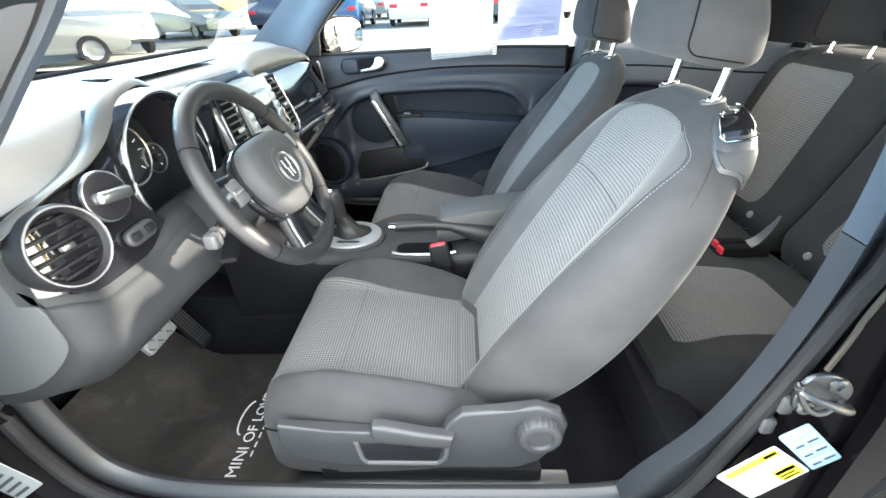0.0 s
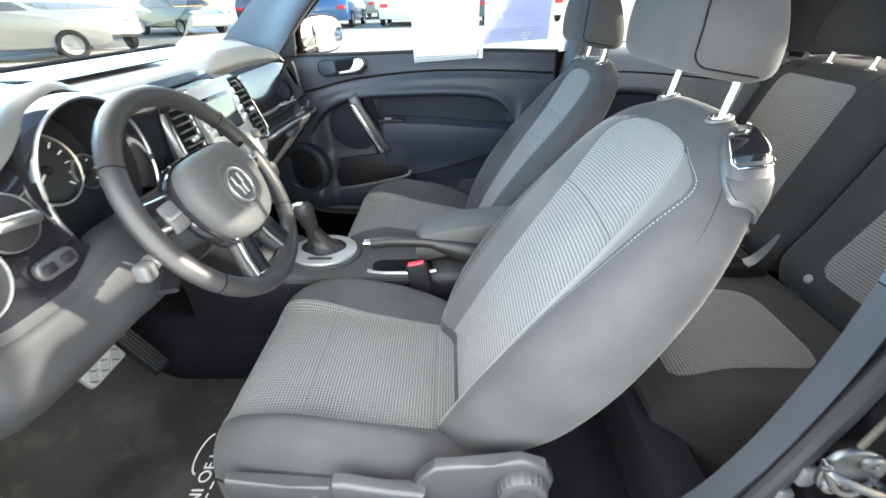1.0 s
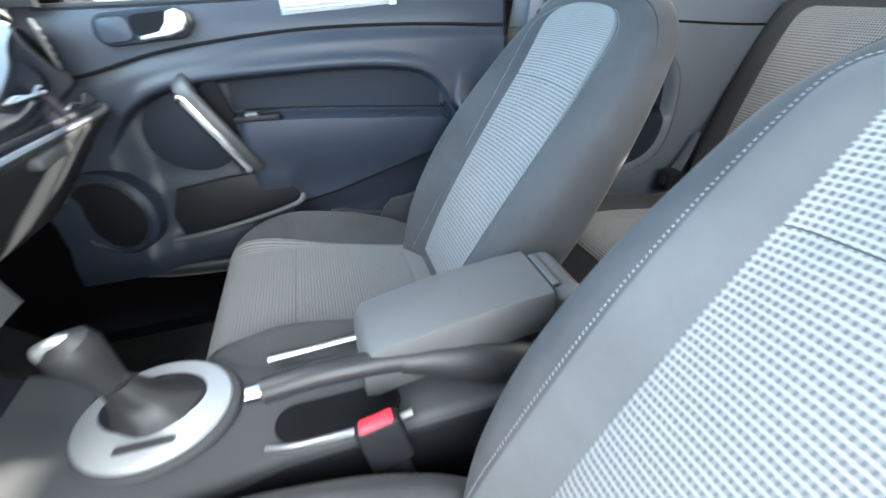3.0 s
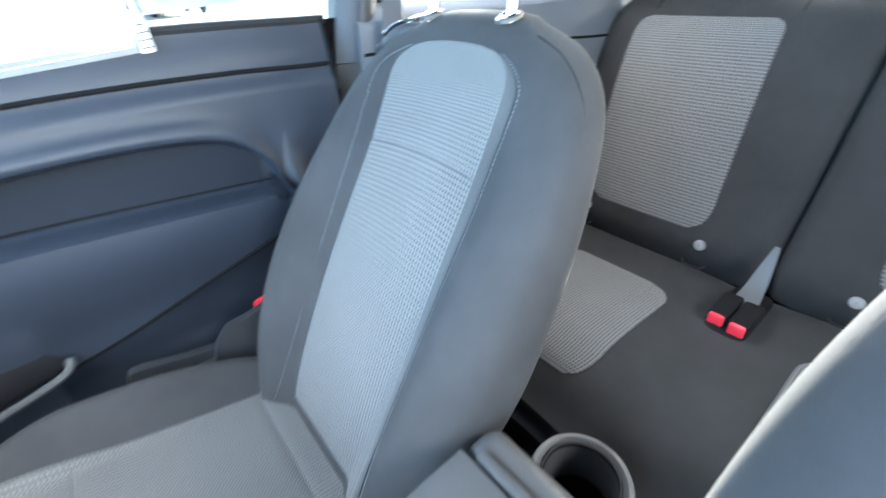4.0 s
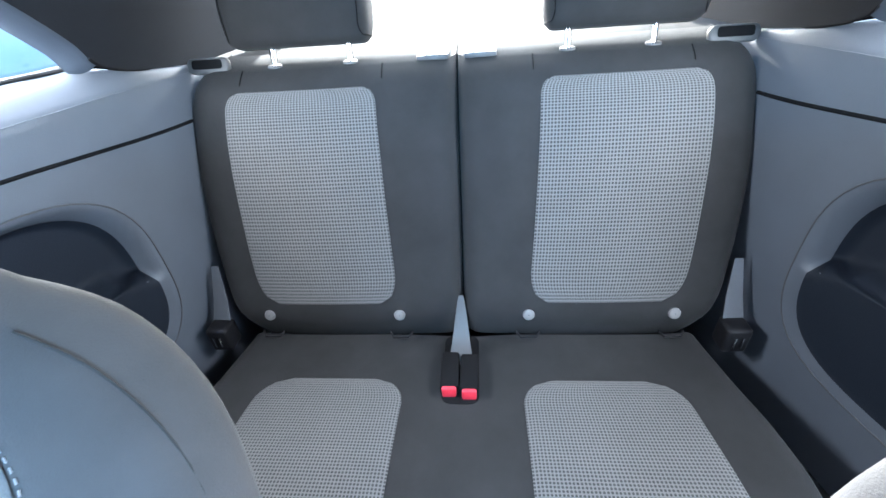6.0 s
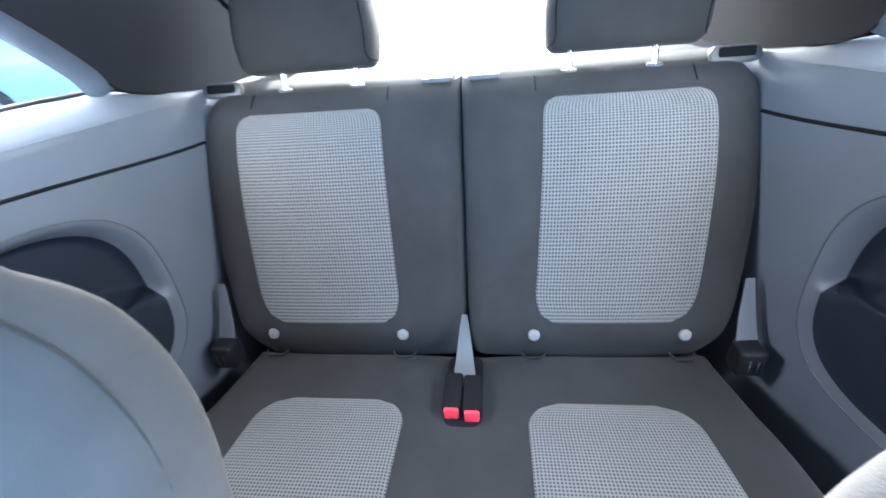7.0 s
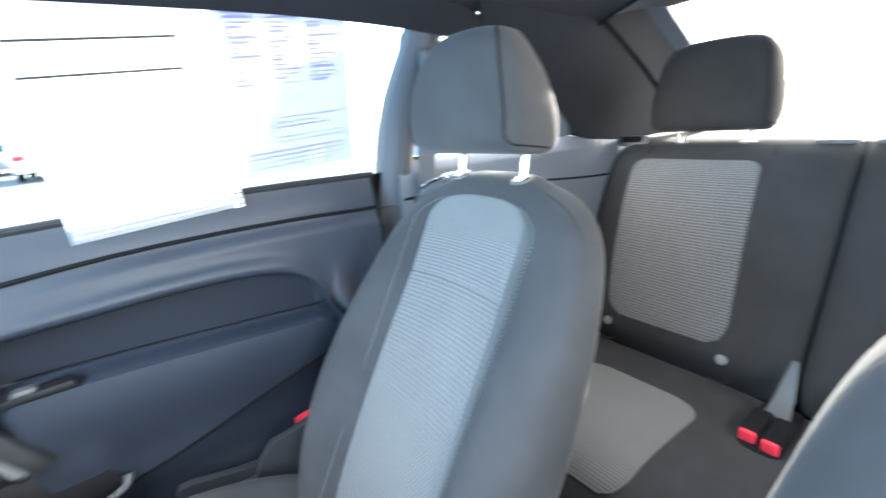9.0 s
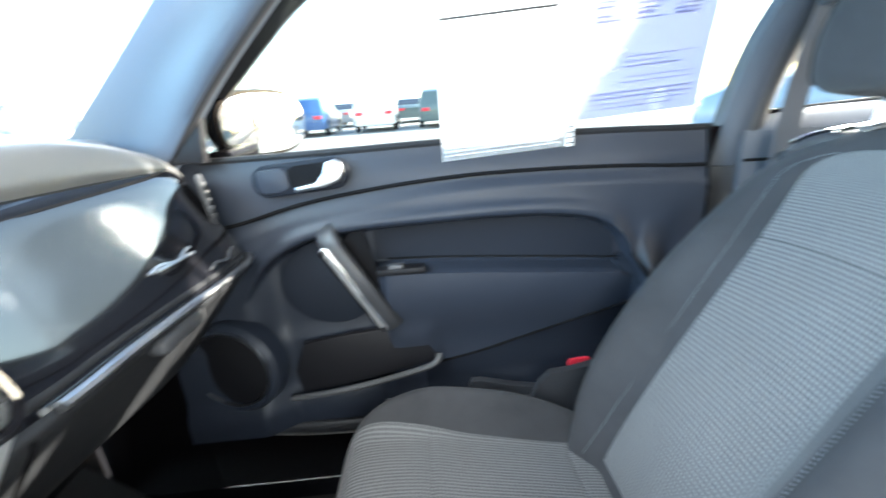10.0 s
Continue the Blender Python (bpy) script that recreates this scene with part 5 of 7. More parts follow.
part("inset_joint", tube([(x, door_y(x, arm_z(x) + 0.003) - 0.0040, arm_z(x) + 0.0045) for x in steps(-0.39, 0.115, 40)], 0.0020, 6), M_SEAM_SHADE, door, "dark joint line")
# oval plate and pull handle
oval = [(0.098 * math.cos(a) * (1.15 if math.cos(a) < 0 else 1.0), 0.095 * math.sin(a)) for a in steps(0, 2 * math.pi, 41)[:-1]]
part("pull_plate", slab(oval, 0.006, axes((-0.505, 0.684, 0.838), (1, 0, 0), (0, 0, 1)), 0.003), M_DOOR_SOFT, door)
SHIFT = 0.007          # the grip stands beside its chrome strip
A, B = Vector((-0.497, 0.628, 0.932)), Vector((-0.402, 0.640, 0.752))
d = (B - A).normalized()
pull = part("pull_handle", sweep([A + d * -0.022 + Vector((0, 0.062, 0.004)), A + d * -0.020 + Vector((0, 0.03, 0.004)), A + d * -0.008 + Vector((0, 0.010, 0.002)), A + d * 0.012, A.lerp(B, 0.5), B - d * 0.012, B + d * 0.010 + Vector((0, 0.012, -0.002)), B + d * 0.018 + Vector((0, 0.045, -0.004))],
            rrect(0.042, 0.024, 0.010, 3, SHIFT, 0), (0, 1, 0)), M_BASE, door, "dark plastic pull handle")
# Black plate painted as the shade behind the pull.
part("pull_shade", slab([(0.020, 0.060), (0.034, 0.044), (0.052, -0.040), (0.050, -0.110), (0.030, -0.112), (-0.010, 0.030)], 0.003, axes((-0.462, 0.662, 0.902), (1, 0, 0), (0, 0, 1)), 0.001), M_SEAM_SHADE, door, "black plate standing in for the shaded hollow behind the pull")
chrome = rrect(0.021, (B - A).length + 0.014, 0.0098, 5)
cm = axes((A + B) / 2 + Vector((-0.004, -0.0138, -0.004)), d.cross(Vector((0, 1, 0))), d)
part("chrome_strip", slab(chrome, 0.005, cm if cm.col[2][1] < 0 else cm @ Matrix.Rotation(math.pi, 4, "Y"), 0.003, 3), M_CHROME, pull, "bright chrome strip")
part("strip_groove", slab(rrect(0.0085, (B - A).length - 0.012, 0.004, 4), 0.0012, (cm if cm.col[2][1] < 0 else cm @ Matrix.Rotation(math.pi, 4, "Y")) @ Matrix.Translation((0, 0, 0.0046)), 0), M_BUTTON, pull, "grey groove in the strip")
# release lever in its bezel
lb = axes((-0.532, 0.668, 1.064), (1, 0, 0.06), (0, 0, 1))
bez = rrect(0.185, 0.062, 0.030, 6)
part("lever_bezel", slab(bez, 0.010, lb, 0.005, 3), M_DOOR_SOFT, door)
# Flat black plate drawn as the lever's shaded recess.
part("lever_recess_shade", slab(rrect(0.105, 0.042, 0.018, 5, 0.030, 0.002), 0.0012, lb @ Matrix.Translation((0, 0, 0.0098)), 0), M_SEAM_SHADE, door)
part("lock_button", slab(rrect(0.058, 0.046, 0.014, 4, -0.052, 0), 0.0040, lb @ Matrix.Translation((0, 0, 0.0095)), 0.002), M_DOOR, door, "dark lock button")
lev = [(-0.012, -0.016), (0.030, -0.012), (0.046, 0.004), (0.054, 0.022), (0.070, 0.026), (0.082, 0.018), (0.084, 0.000), (0.074, -0.016), (0.045, -0.024), (-0.010, -0.026)]
part("door_lever", slab(lev, 0.012, lb @ Matrix.Translation((0, 0, 0.011)), 0.005, 3), M_SATIN, door, "satin silver release lever")
# window switch
part("switch_plate", box(-0.41, -0.31, 0.632, 0.662, 0.858, 0.872, 0.004), M_PLASTIC_DK, door)
part("window_switch", box(-0.385, -0.355, 0.634, 0.654, 0.868, 0.879, 0.004), M_PLASTIC, door, "small grey window switch")
# dark lower panel under a rising joint
def low_edge(x):
    return curve_at([0.622, 0.640, 0.672, 0.708, 0.745, 0.775], (x + 0.33) / 0.56)


def low_panel(u, v):
    x = -0.33 + 0.585 * u
    z = 0.505 + (low_edge(x) - 0.505) * v
    return Vector((x, door_y(x, z) - 0.0035, z))


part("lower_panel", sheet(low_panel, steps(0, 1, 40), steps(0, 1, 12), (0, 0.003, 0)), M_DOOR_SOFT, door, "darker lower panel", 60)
part("lower_joint", tube([(x, door_y(x, low_edge(x)) - 0.0035, low_edge(x)) for x in steps(-0.33, 0.255, 40)], 0.0028, 6), M_SEAM_SHADE, door, "dark joint line")
# pocket and speaker
pk = [(-0.610, 0.585), (-0.618, 0.640), (-0.590, 0.706), (-0.48, 0.720), (-0.365, 0.728), (-0.330, 0.700), (-0.306, 0.650), (-0.312, 0.634), (-0.42, 0.612), (-0.53, 0.592)]
pm = Matrix.Translation((0, 0.676, 0)) @ Matrix(((1, 0, 0, 0), (0, 0, -1, 0), (0, 1, 0, 0), (0, 0, 0, 1)))
# Raised dark plate standing in for the pocket's shaded opening.
part("pocket", slab(pk, 0.012, pm, 0.004), M_PLASTIC_DK, door, "dark plate standing in for the shaded door pocket")
part("pocket_lip", tube(spline([(-0.635, 0.655, 0.578), (-0.53, 0.648, 0.590), (-0.42, 0.646, 0.610), (-0.315, 0.650, 0.634), (-0.298, 0.660, 0.655)], 20), 0.007, 8), M_PLASTIC, door)
sm = Matrix.Translation((-0.742, 0.650, 0.672)) @ Matrix.Rotation(radians(90), 4, "X") @ Matrix.Rotation(radians(-12), 4, "Y")
spk = part("speaker", lathe([(0.112, -0.030), (0.108, 0.004), (0.098, 0.014), (0.090, 0.012), (0.086, 0.004)], sm, 48), M_DOOR, door, "round speaker ring")
part("speaker_grille", lathe([(0.087, 0.004), (0.060, 0.009), (0.030, 0.011), (0.001, 0.012)], sm, 40), M_PLASTIC_DK, spk)
part("grille_ring", lathe([(0.0905, 0.010), (0.0890, 0.0135), (0.0868, 0.0125), (0.0862, 0.008)], sm, 48), M_SATIN, spk, "thin bright ring")
part("door_reflector", slab(rrect(0.052, 0.024, 0.010, 4), 0.006, axes((0.02, 0.668, 0.594), (1, 0, 0.08), (0, 0, 1)), 0.002), M_RED, door, "red door reflector")
# window frame corner, pane, belt strip
part("corner_trim", slab([(-0.800, 1.105), (-0.696, 1.105), (-0.682, 1.226), (-0.706, 1.210)], 0.020, Matrix.Translation((0, 0.668, 0)) @ Matrix(((1, 0, 0, 0), (0, 0, -1, 0), (0, 1, 0, 0), (0, 0, 0, 1))), 0.004), M_PLASTIC_DK, door, "black mirror corner trim")


def pane_y(z):
    return 0.694 - 0.27 * max(0, z - 1.10) ** 1.1 * 0.95


def pane_pt(u, v):
    z = 1.095 + 0.33 * v
    x0 = -0.715 + 0.27 * v ** 1.2
    x1 = 0.295 + 0.09 * v
    return Vector((x0 + (x1 - x0) * u, pane_y(z), z))


dp = part("window_pane", sheet(pane_pt, steps(0, 1, 12), steps(0, 1, 8)), M_GLASS, door, "clear door window glass")
dp.visible_shadow = False
part("belt_strip", tube([(x, 0.686, belt_z(x) - 0.004) for x in steps(-0.72, 0.28, 24)], 0.007, 8), M_RUBBER, door)
part("door_skin", sheet(lambda u, v: Vector((u, 0.80 - 0.085 * smooth01((v - 0.80) / 0.30), v)), steps(-0.92, 0.36, 10), steps(0.22, 1.095, 10), (0, -0.02, 0)), M_BODY, door)

# stickers on the door glass
def window_sheet(name, label, x0, x1, z0, z1, mat, tilt=0.0):
    t = thing(name, label, "sticker", "papers on the door window", "", ((x0 + x1) / 2, pane_y(z0), z0))
    part("paper", sheet(lambda u, v: Vector((u + tilt * (v - z0), pane_y(v) - 0.020, v + (u - x0) * 0.05)), steps(x0, x1, 6), steps(z0, z1, 8), (0, -0.0012, 0)), mat, t)

    def ink(a, b, c, d_, mt):
        part("print", sheet(lambda u, v: Vector((u + tilt * (v - z0), pane_y(v) - 0.0225, v + (u - x0) * 0.05)), steps(a, c, 3), steps(b, d_, 3), (0, -0.001, 0)), mt, t)
    return ink


ink = window_sheet("price_sheet", "large white printed sheet stuck on the door window", -0.258, -0.020, 1.070, 1.402, M_PAPER_THIN)
for b in (1.306, 1.350):
    ink(-0.252, b, -0.048, b + 0.0035, M_GREYP)
for a, b, c, d_ in ((-0.10, 1.333, -0.085, 1.337), (-0.065, 1.328, -0.055, 1.340), (-0.25, 1.086, -0.03, 1.0885), (-0.25, 1.078, -0.03, 1.080), (-0.034, 1.09, -0.031, 1.30), (-0.075, 1.275, -0.045, 1.281), (-0.075, 1.262, -0.05, 1.266),
                    (-0.07, 1.23, -0.045, 1.236), (-0.075, 1.200, -0.04, 1.204), (-0.07, 1.18, -0.05, 1.188), (-0.14, 1.128, -0.135, 1.133)):
    ink(a, b, c, d_, M_FAINT)
ink = window_sheet("data_sheet", "blue grey printed sheet stuck on the door window", 0.000, 0.232, 1.128, 1.415, M_LILAC)
rng = random.Random(11)
for k in range(16):
    z = 1.285 + 0.0072 * k
    for c in range(3):
        if rng.random() < 0.85:
            ink(0.018 + 0.068 * c, z, 0.018 + 0.068 * c + rng.uniform(0.022, 0.058), z + rng.choice((0.002, 0.003, 0.0045)), M_BLUEP)
for k in range(11):
    z = 1.142 + 0.0085 * k
    if k not in (4, 7):
        ink(0.018 + 0.06 * (k > 4), z, 0.212 - rng.choice((0, 0, 0.03, 0.05)), z + rng.choice((0.0018, 0.003)), M_BLUEP)
rng = random.Random(5)
for cx_, cz_, r_ in ((0.125, 1.325, 0.036), (0.045, 1.225, 0.034), (0.150, 1.150, 0.024), (0.020, 1.300, 0.026), (0.190, 1.30, 0.018)):
    bm = bmesh.new()
    pts = [(cx_ + r_ * rng.uniform(0.45, 1.1) * math.cos(a), cz_ + r_ * rng.uniform(0.4, 1.0) * math.sin(a)) for a in steps(0, 2 * math.pi, 15)[:-1]]
    lo = [bm.verts.new((x, pane_y(z) - 0.0222, z + x * 0.05)) for x, z in pts]
    hi = [bm.verts.new((x, pane_y(z) - 0.0230, z + x * 0.05)) for x, z in pts]
    bm.faces.new(lo)
    bm.faces.new(hi)
    for k in range(14):
        bm.faces.new((lo[k], lo[(k + 1) % 14], hi[(k + 1) % 14], hi[k]))
    part("torn_patch", bm, M_PAPER_THIN, bpy.data.objects["data_sheet"], "white torn patch")
ink = window_sheet("side_label", "small white printed label beside the larger sheet", -0.018, -0.002, 1.080, 1.130, M_PAPER)
for k in range(4):
    ink(-0.016, 1.086 + 0.010 * k, -0.004, 1.088 + 0.010 * k, M_INK)

# door mirror
mir = thing("door_mirror", "black door mirror with bright glass outside the window", "mirror", "", "", (-0.66, 0.75, 1.10))
mc, mu = Vector((-0.635, 0.820, 1.167)), Vector((0.57, 0.82, 0.0)).normalized()
mn = Vector((mu.y, -mu.x, 0.0))
rings = []


def mirror_loop(c, w, h, n):
    return [c + mu * (w * math.copysign(abs(math.cos(a)) ** 0.7, math.cos(a))) + Vector((0, 0, h * math.copysign(abs(math.sin(a)) ** 0.75, math.sin(a)))) for a in steps(0, 2 * math.pi, n)[:-1]]


for k, s in ((-0.05, 0.96), (0.06, 1.0), (0.4, 1.0), (0.8, 0.84), (1.0, 0.45)):
    rings.append(mirror_loop(mc - mn * 0.085 * k, 0.113 * s, 0.071 * s, 29))
part("mirror_shell", loft(rings), M_BODY, mir)
M_MIRROR = material("mirror_silver", (0.9, 0.9, 0.9), 0.02, 1.0, grain=10, bump=0.0, var=0.01)
gm = axes(mc + mn * 0.005, mu, (0, 0, 1))
part("mirror_glass", slab([(0.104 * math.copysign(abs(math.cos(a)) ** 0.7, math.cos(a)), 0.062 * math.copysign(abs(math.sin(a)) ** 0.75, math.sin(a))) for a in steps(0, 2 * math.pi, 33)[:-1]], 0.004, gm, 0.001), M_MIRROR, mir, "mirror glass reflecting the bright lot")
part("mirror_foot", sweep([(-0.70, 0.700, 1.105), (-0.69, 0.74, 1.108), (-0.68, 0.79, 1.115)], rrect(0.08, 0.03, 0.01, 3), (0, 0, 1)), M_BODY, mir)

# ---- dashboard ----
CY = -0.425           # middle of the instruments
HOOD_W = 0.85         # the hood is taller than wide
dash = thing("dashboard", "grey moulded dashboard with glossy black face and vents", "dashboard", "", "", (-0.9, 0, 0.6))


def dash_section(y):
    """Heights and depths of the dashboard across the car: top pad, face and lower part, as (x, z)."""
    k = smooth01((y + 0.05) / 0.30)                       # 0 at the wheel, 1 before the passenger
    e = smooth01((abs(y) - 0.50) / 0.24)                  # ends bend forward
    r = max(0.0, (abs(y) - 0.690) / 0.045)
    q = max(0.0, (y - 0.575) / 0.100) ** 2                # the end before the passenger's door rounds off
    dx = -0.010 * e - 0.014 * k - (0.022 * r * r if y < 0 else 0.0) + 0.027 * smooth01((y - 0.26) / 0.38) - 0.034 * q * q
    dz = -0.030 * k
    low = 0.072 * smooth01((-0.41 - y) / 0.175) + 0.014 * smooth01((-0.60 - y) / 0.13)            # the face drops towards the driver's door
    drop = 0.036 * smooth01((-0.47 - y) / 0.10) - 0.034 * smooth01((-0.66 - y) / 0.08)          # the black panel reaches lower by the driver's door
    low += 0.062 * q
    face = [(-0.712 + dx - 0.035 * k, 1.142 + dz - low), (-0.692 + dx - 0.035 * k, 1.118 + dz - 0.85 * low), (-0.684 + dx - 0.020 * k, 1.060 + dz - 0.4 * low), (-0.672 + dx, 0.985 + dz - 0.3 * drop), (-0.664 + dx + 0.006 * k - 0.004 * (drop > 0), 0.948 + dz - drop)]
    return face


def pad_pt(u, v):
    y = v
    f = dash_section(y)
    e = smooth01((abs(y) - 0.45) / 0.27)
    k = smooth01((y - 0.05) / 0.20)
    lip = 0.042 * k * (1 - smooth01((y - 0.38) / 0.28))          # the pad ends in an upright lip before the passenger
    pts = [Vector((-1.17 + 0.10 * e, 1.145, 0)), Vector((-1.02, 1.160, 0)), Vector((-0.90, 1.166 - 0.006 * e, 0)), Vector((min(-0.77, f[0][0] - 0.055), 1.162 - 0.016 * e - 0.30 * max(0, 1.150 - f[0][1]), 0)), Vector((f[0][0] - 0.018 + 0.006 * k, f[0][1] + 0.010 + lip, 0)), Vector((f[0][0] + 0.002 + 0.008 * k, f[0][1] - 0.006 + 0.4 * lip, 0)), Vector((f[0][0] - 0.012 + 0.008 * k, f[0][1] - 0.018, 0))]
    p = curve_at(pts, u)
    return Vector((p.x, y, p.y))


def without_dials(bm):
    """Opens the round hollow of the instruments."""
    out = [v for v in bm.verts if v.co.x > -0.78 and ((v.co.y - CY) / HOOD_W) ** 2 + (v.co.z - 1.035) ** 2 < 0.118 ** 2]
    bmesh.ops.delete(bm, geom=out, context="VERTS")
    return bm


ys = steps(-0.735, 0.676, 70)
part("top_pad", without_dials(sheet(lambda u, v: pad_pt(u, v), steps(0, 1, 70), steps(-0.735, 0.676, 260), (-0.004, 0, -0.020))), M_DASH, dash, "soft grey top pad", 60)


def face_pt(u, v):
    f = dash_section(v)
    p = curve_at([Vector((*q, 0)) for q in f], u)
    return Vector((p.x, v, p.y))


part("face_panel", without_dials(sheet(face_pt, steps(0.02, 1, 44), steps(-0.735, 0.676, 260), (-0.03, 0, 0))), M_GLOSS, dash, "glossy black face panel", 60)
# satin band between the pad and the black face, sweeping down to the vent
band_u = spline([(-0.735, -0.330, 1.146), (-0.734, -0.362, 1.166), (-0.732, -0.405, 1.177), (-0.728, -0.465, 1.166), (-0.724, -0.515, 1.128), (-0.722, -0.560, 1.095), (-0.722, -0.627, 1.070), (-0.724, -0.697, 1.054), (-0.745, -0.738, 1.030)], 50)
band_l = spline([(-0.704, -0.342, 1.130), (-0.700, -0.365, 1.149), (-0.697, -0.405, 1.166), (-0.693, -0.450, 1.159), (-0.691, -0.500, 1.128), (-0.690, -0.535, 1.102), (-0.690, -0.582, 1.082), (-0.690, -0.630, 1.0745), (-0.692, -0.688, 1.060), (-0.702, -0.738, 1.038)], 50)
part("satin_band", sheet(lambda u, v: band_u[u].lerp(band_l[u], v) + Vector((0.003, 0, 0.006)) * math.sin(math.pi * v), list(range(50)), steps(0, 1, 9), (-0.010, 0, -0.008)), M_BANDTRIM, dash, "satin grey band along the pad", 60)


def low_pt(u, v):
    f = dash_section(v)[-1]
    k = smooth01((v + 0.05) / 0.30)
    w = smooth01((-0.47 - v) / 0.10)
    d = smooth01((-0.12 - v) / 0.12)
    pts = [Vector((f[0] - 0.01, f[1] + 0.004, 0)), Vector((f[0] + 0.022 - 0.016 * k - 0.012 * w, f[1] - 0.008, 0)), Vector((f[0] + 0.034 - 0.066 * k - 0.020 * w, f[1] - 0.050 + 0.008 * w, 0)), Vector((f[0] + 0.020 - 0.122 * k - 0.012 * w, f[1] - 0.13 + 0.03 * w, 0)),
           Vector((f[0] - 0.09 - 0.085 * k, f[1] - 0.23 + 0.055 * d + 0.02 * k, 0)), Vector((f[0] - 0.24 - 0.06 * k, f[1] - 0.31 + 0.12 * d + 0.04 * k, 0)), Vector((f[0] - 0.44, f[1] - 0.33 + 0.14 * d, 0))]
    p = curve_at(pts, u)
    return Vector((p.x, v, p.y))


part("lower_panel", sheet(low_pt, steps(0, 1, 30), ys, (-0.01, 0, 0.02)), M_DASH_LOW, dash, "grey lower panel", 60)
part("face_strip", tube([low_pt(0.10, v) + Vector((0.004, 0, 0.003)) for v in steps(0.20, 0.674, 40)], 0.0065, 8), M_SATIN, dash, "silver strip under the face")
cap = [(-1.15, 0.64), (-1.15, 1.11), (-0.95, 1.125), (-0.82, 1.105)]
cap += [(q.x - 0.012, q.z) for q in [face_pt(u, -0.735) for u in steps(0.25, 0.95, 8)] + [low_pt(u, -0.735) for u in steps(0.22, 0.98, 16)]]
part("side_cap", slab(cap[::-1], 0.011, Matrix.Translation((0, -0.724, 0)) @ Matrix(((1, 0, 0, 0), (0, 0, -1, 0), (0, 1, 0, 0), (0, 0, 0, 1))), 0.004), M_PLASTIC, dash, "grey side cap")
# tray in the top pad, glovebox lines
# Flat dark sheet on the pad; nothing is hollowed out.
part("pad_tray", sheet(lambda u, v: Vector((-0.86 + 0.10 * u, v, 1.1695 - 0.001 * u)), steps(0, 1, 4), steps(-0.33, -0.02, 12), (0, 0, -0.003)), M_PLASTIC_DK, dash, "dark flat sheet drawn for a tray in the pad")
gl = [low_pt(u, 0.16) + Vector((0.002, 0, 0)) for u in steps(0.16, 0.55, 14)]
part("glovebox_joint", tube(gl, 0.0025, 6), M_SEAM_SHADE, dash)
gl = [low_pt(u, 0.645) + Vector((0.002, 0, 0)) for u in steps(0.16, 0.55, 14)]
part("glovebox_joint", tube(gl, 0.0025, 6), M_SEAM_SHADE, dash)
hp = low_pt(0.24, 0.40)
part("glovebox_handle", box(hp.x - 0.010, hp.x + 0.016, 0.345, 0.455, hp.z - 0.012, hp.z + 0.012, 0.008, 3), M_PLASTIC, dash, "glovebox handle")
# faint written emblem on the face before the passenger, as plain shapes
for a, b, f0, amp in ((0.405, 0.500, 0.66, 0.03), (0.512, 0.600, 0.80, 0.05)):
    part("emblem", tube([face_pt(f0 - amp * (0.5 + 0.5 * math.sin(6 + 55 * (t - a) / (b - a) ** 0.5 * 0.5)) * (0.4 + 0.6 * (t - a) / (b - a)), t) + Vector((0.003, 0, 0)) for t in steps(a, b, 26)], 0.0024, 6), M_SATIN, dash, "small silver emblem")
part("emblem", tube([face_pt(0.66, t) + Vector((0.003, 0, 0)) for t in steps(0.420, 0.500, 8)], 0.0030, 6), M_SATIN, dash, "small silver emblem")


def round_vent(par, m, r, slats, n_vert, label):
    """A round air vent: rim, dark throat, slats and a tab."""
    v = part("air_vent", lathe([(r + 0.012, -0.020), (r + 0.012, 0.006), (r + 0.009, 0.011), (r + 0.005, 0.010), (r, 0.004), (r - 0.001, -0.025)], m, 48), M_PLASTIC_DK, par, label)
    part("vent_ring", lathe([(r + 0.0088, 0.0105), (r + 0.0076, 0.0128), (r + 0.0062, 0.0122), (r + 0.0056, 0.0095)], m, 48), M_BUTTON, v, "dull grey inner ring")
    part("vent_throat", lathe([(r, -0.024), (0.001, -0.026)], m, 32), M_SEAM_SHADE, v)
    for i in range(slats):
        h = (-1 + 2 * (i + 0.5) / slats) * r * 0.94
        w = math.sqrt(max(0, r * r - h * h)) - 0.002
        b = box(-w, w, h - 0.0022, h + 0.0022, -0.014, 0.002, 0.0015)
        part("slat", moved(b, m), M_PLASTIC_DK, v)
    for i in range(n_vert):
        h = (-1 + 2 * (i + 0.5) / n_vert) * r * 0.9
        w = math.sqrt(max(0, r * r - h * h)) - 0.003
        part("fin", moved(box(h - 0.001, h + 0.001, -w, w, -0.022, -0.014, 0), m), M_PLASTIC_DK, v)
    part("tab", moved(box(-0.2 * r, 0.2 * r, -0.08 * r, 0.08 * r, 0.0, 0.008, 0.0015), m), M_SATIN, v, "silver adjusting tab")
    return v


vm_ = axes((-0.680, -0.681, 1.004), (0.10, 1, 0.0), (-0.20, 0, 1))
round_vent(dash, vm_, 0.047, 6, 5, "round air vent with black rim")
# rounded four-sided vent on the end before the passenger
em = axes((-0.703, 0.630, 1.040), (-0.42, 1, -0.10), (-0.25, 0.30, 1))
vq = part("air_vent", slab(rrect(0.060, 0.084, 0.024, 5), 0.004, em, 0.001), M_SEAM_SHADE, dash, "small rounded air vent, slats paled as if lit")
part("vent_rim", tube([em @ Vector((x, y, 0.004)) for x, y in rrect(0.066, 0.090, 0.027, 6)], 0.0042, 8, loop=True), M_PLASTIC, vq, "grey vent rim")
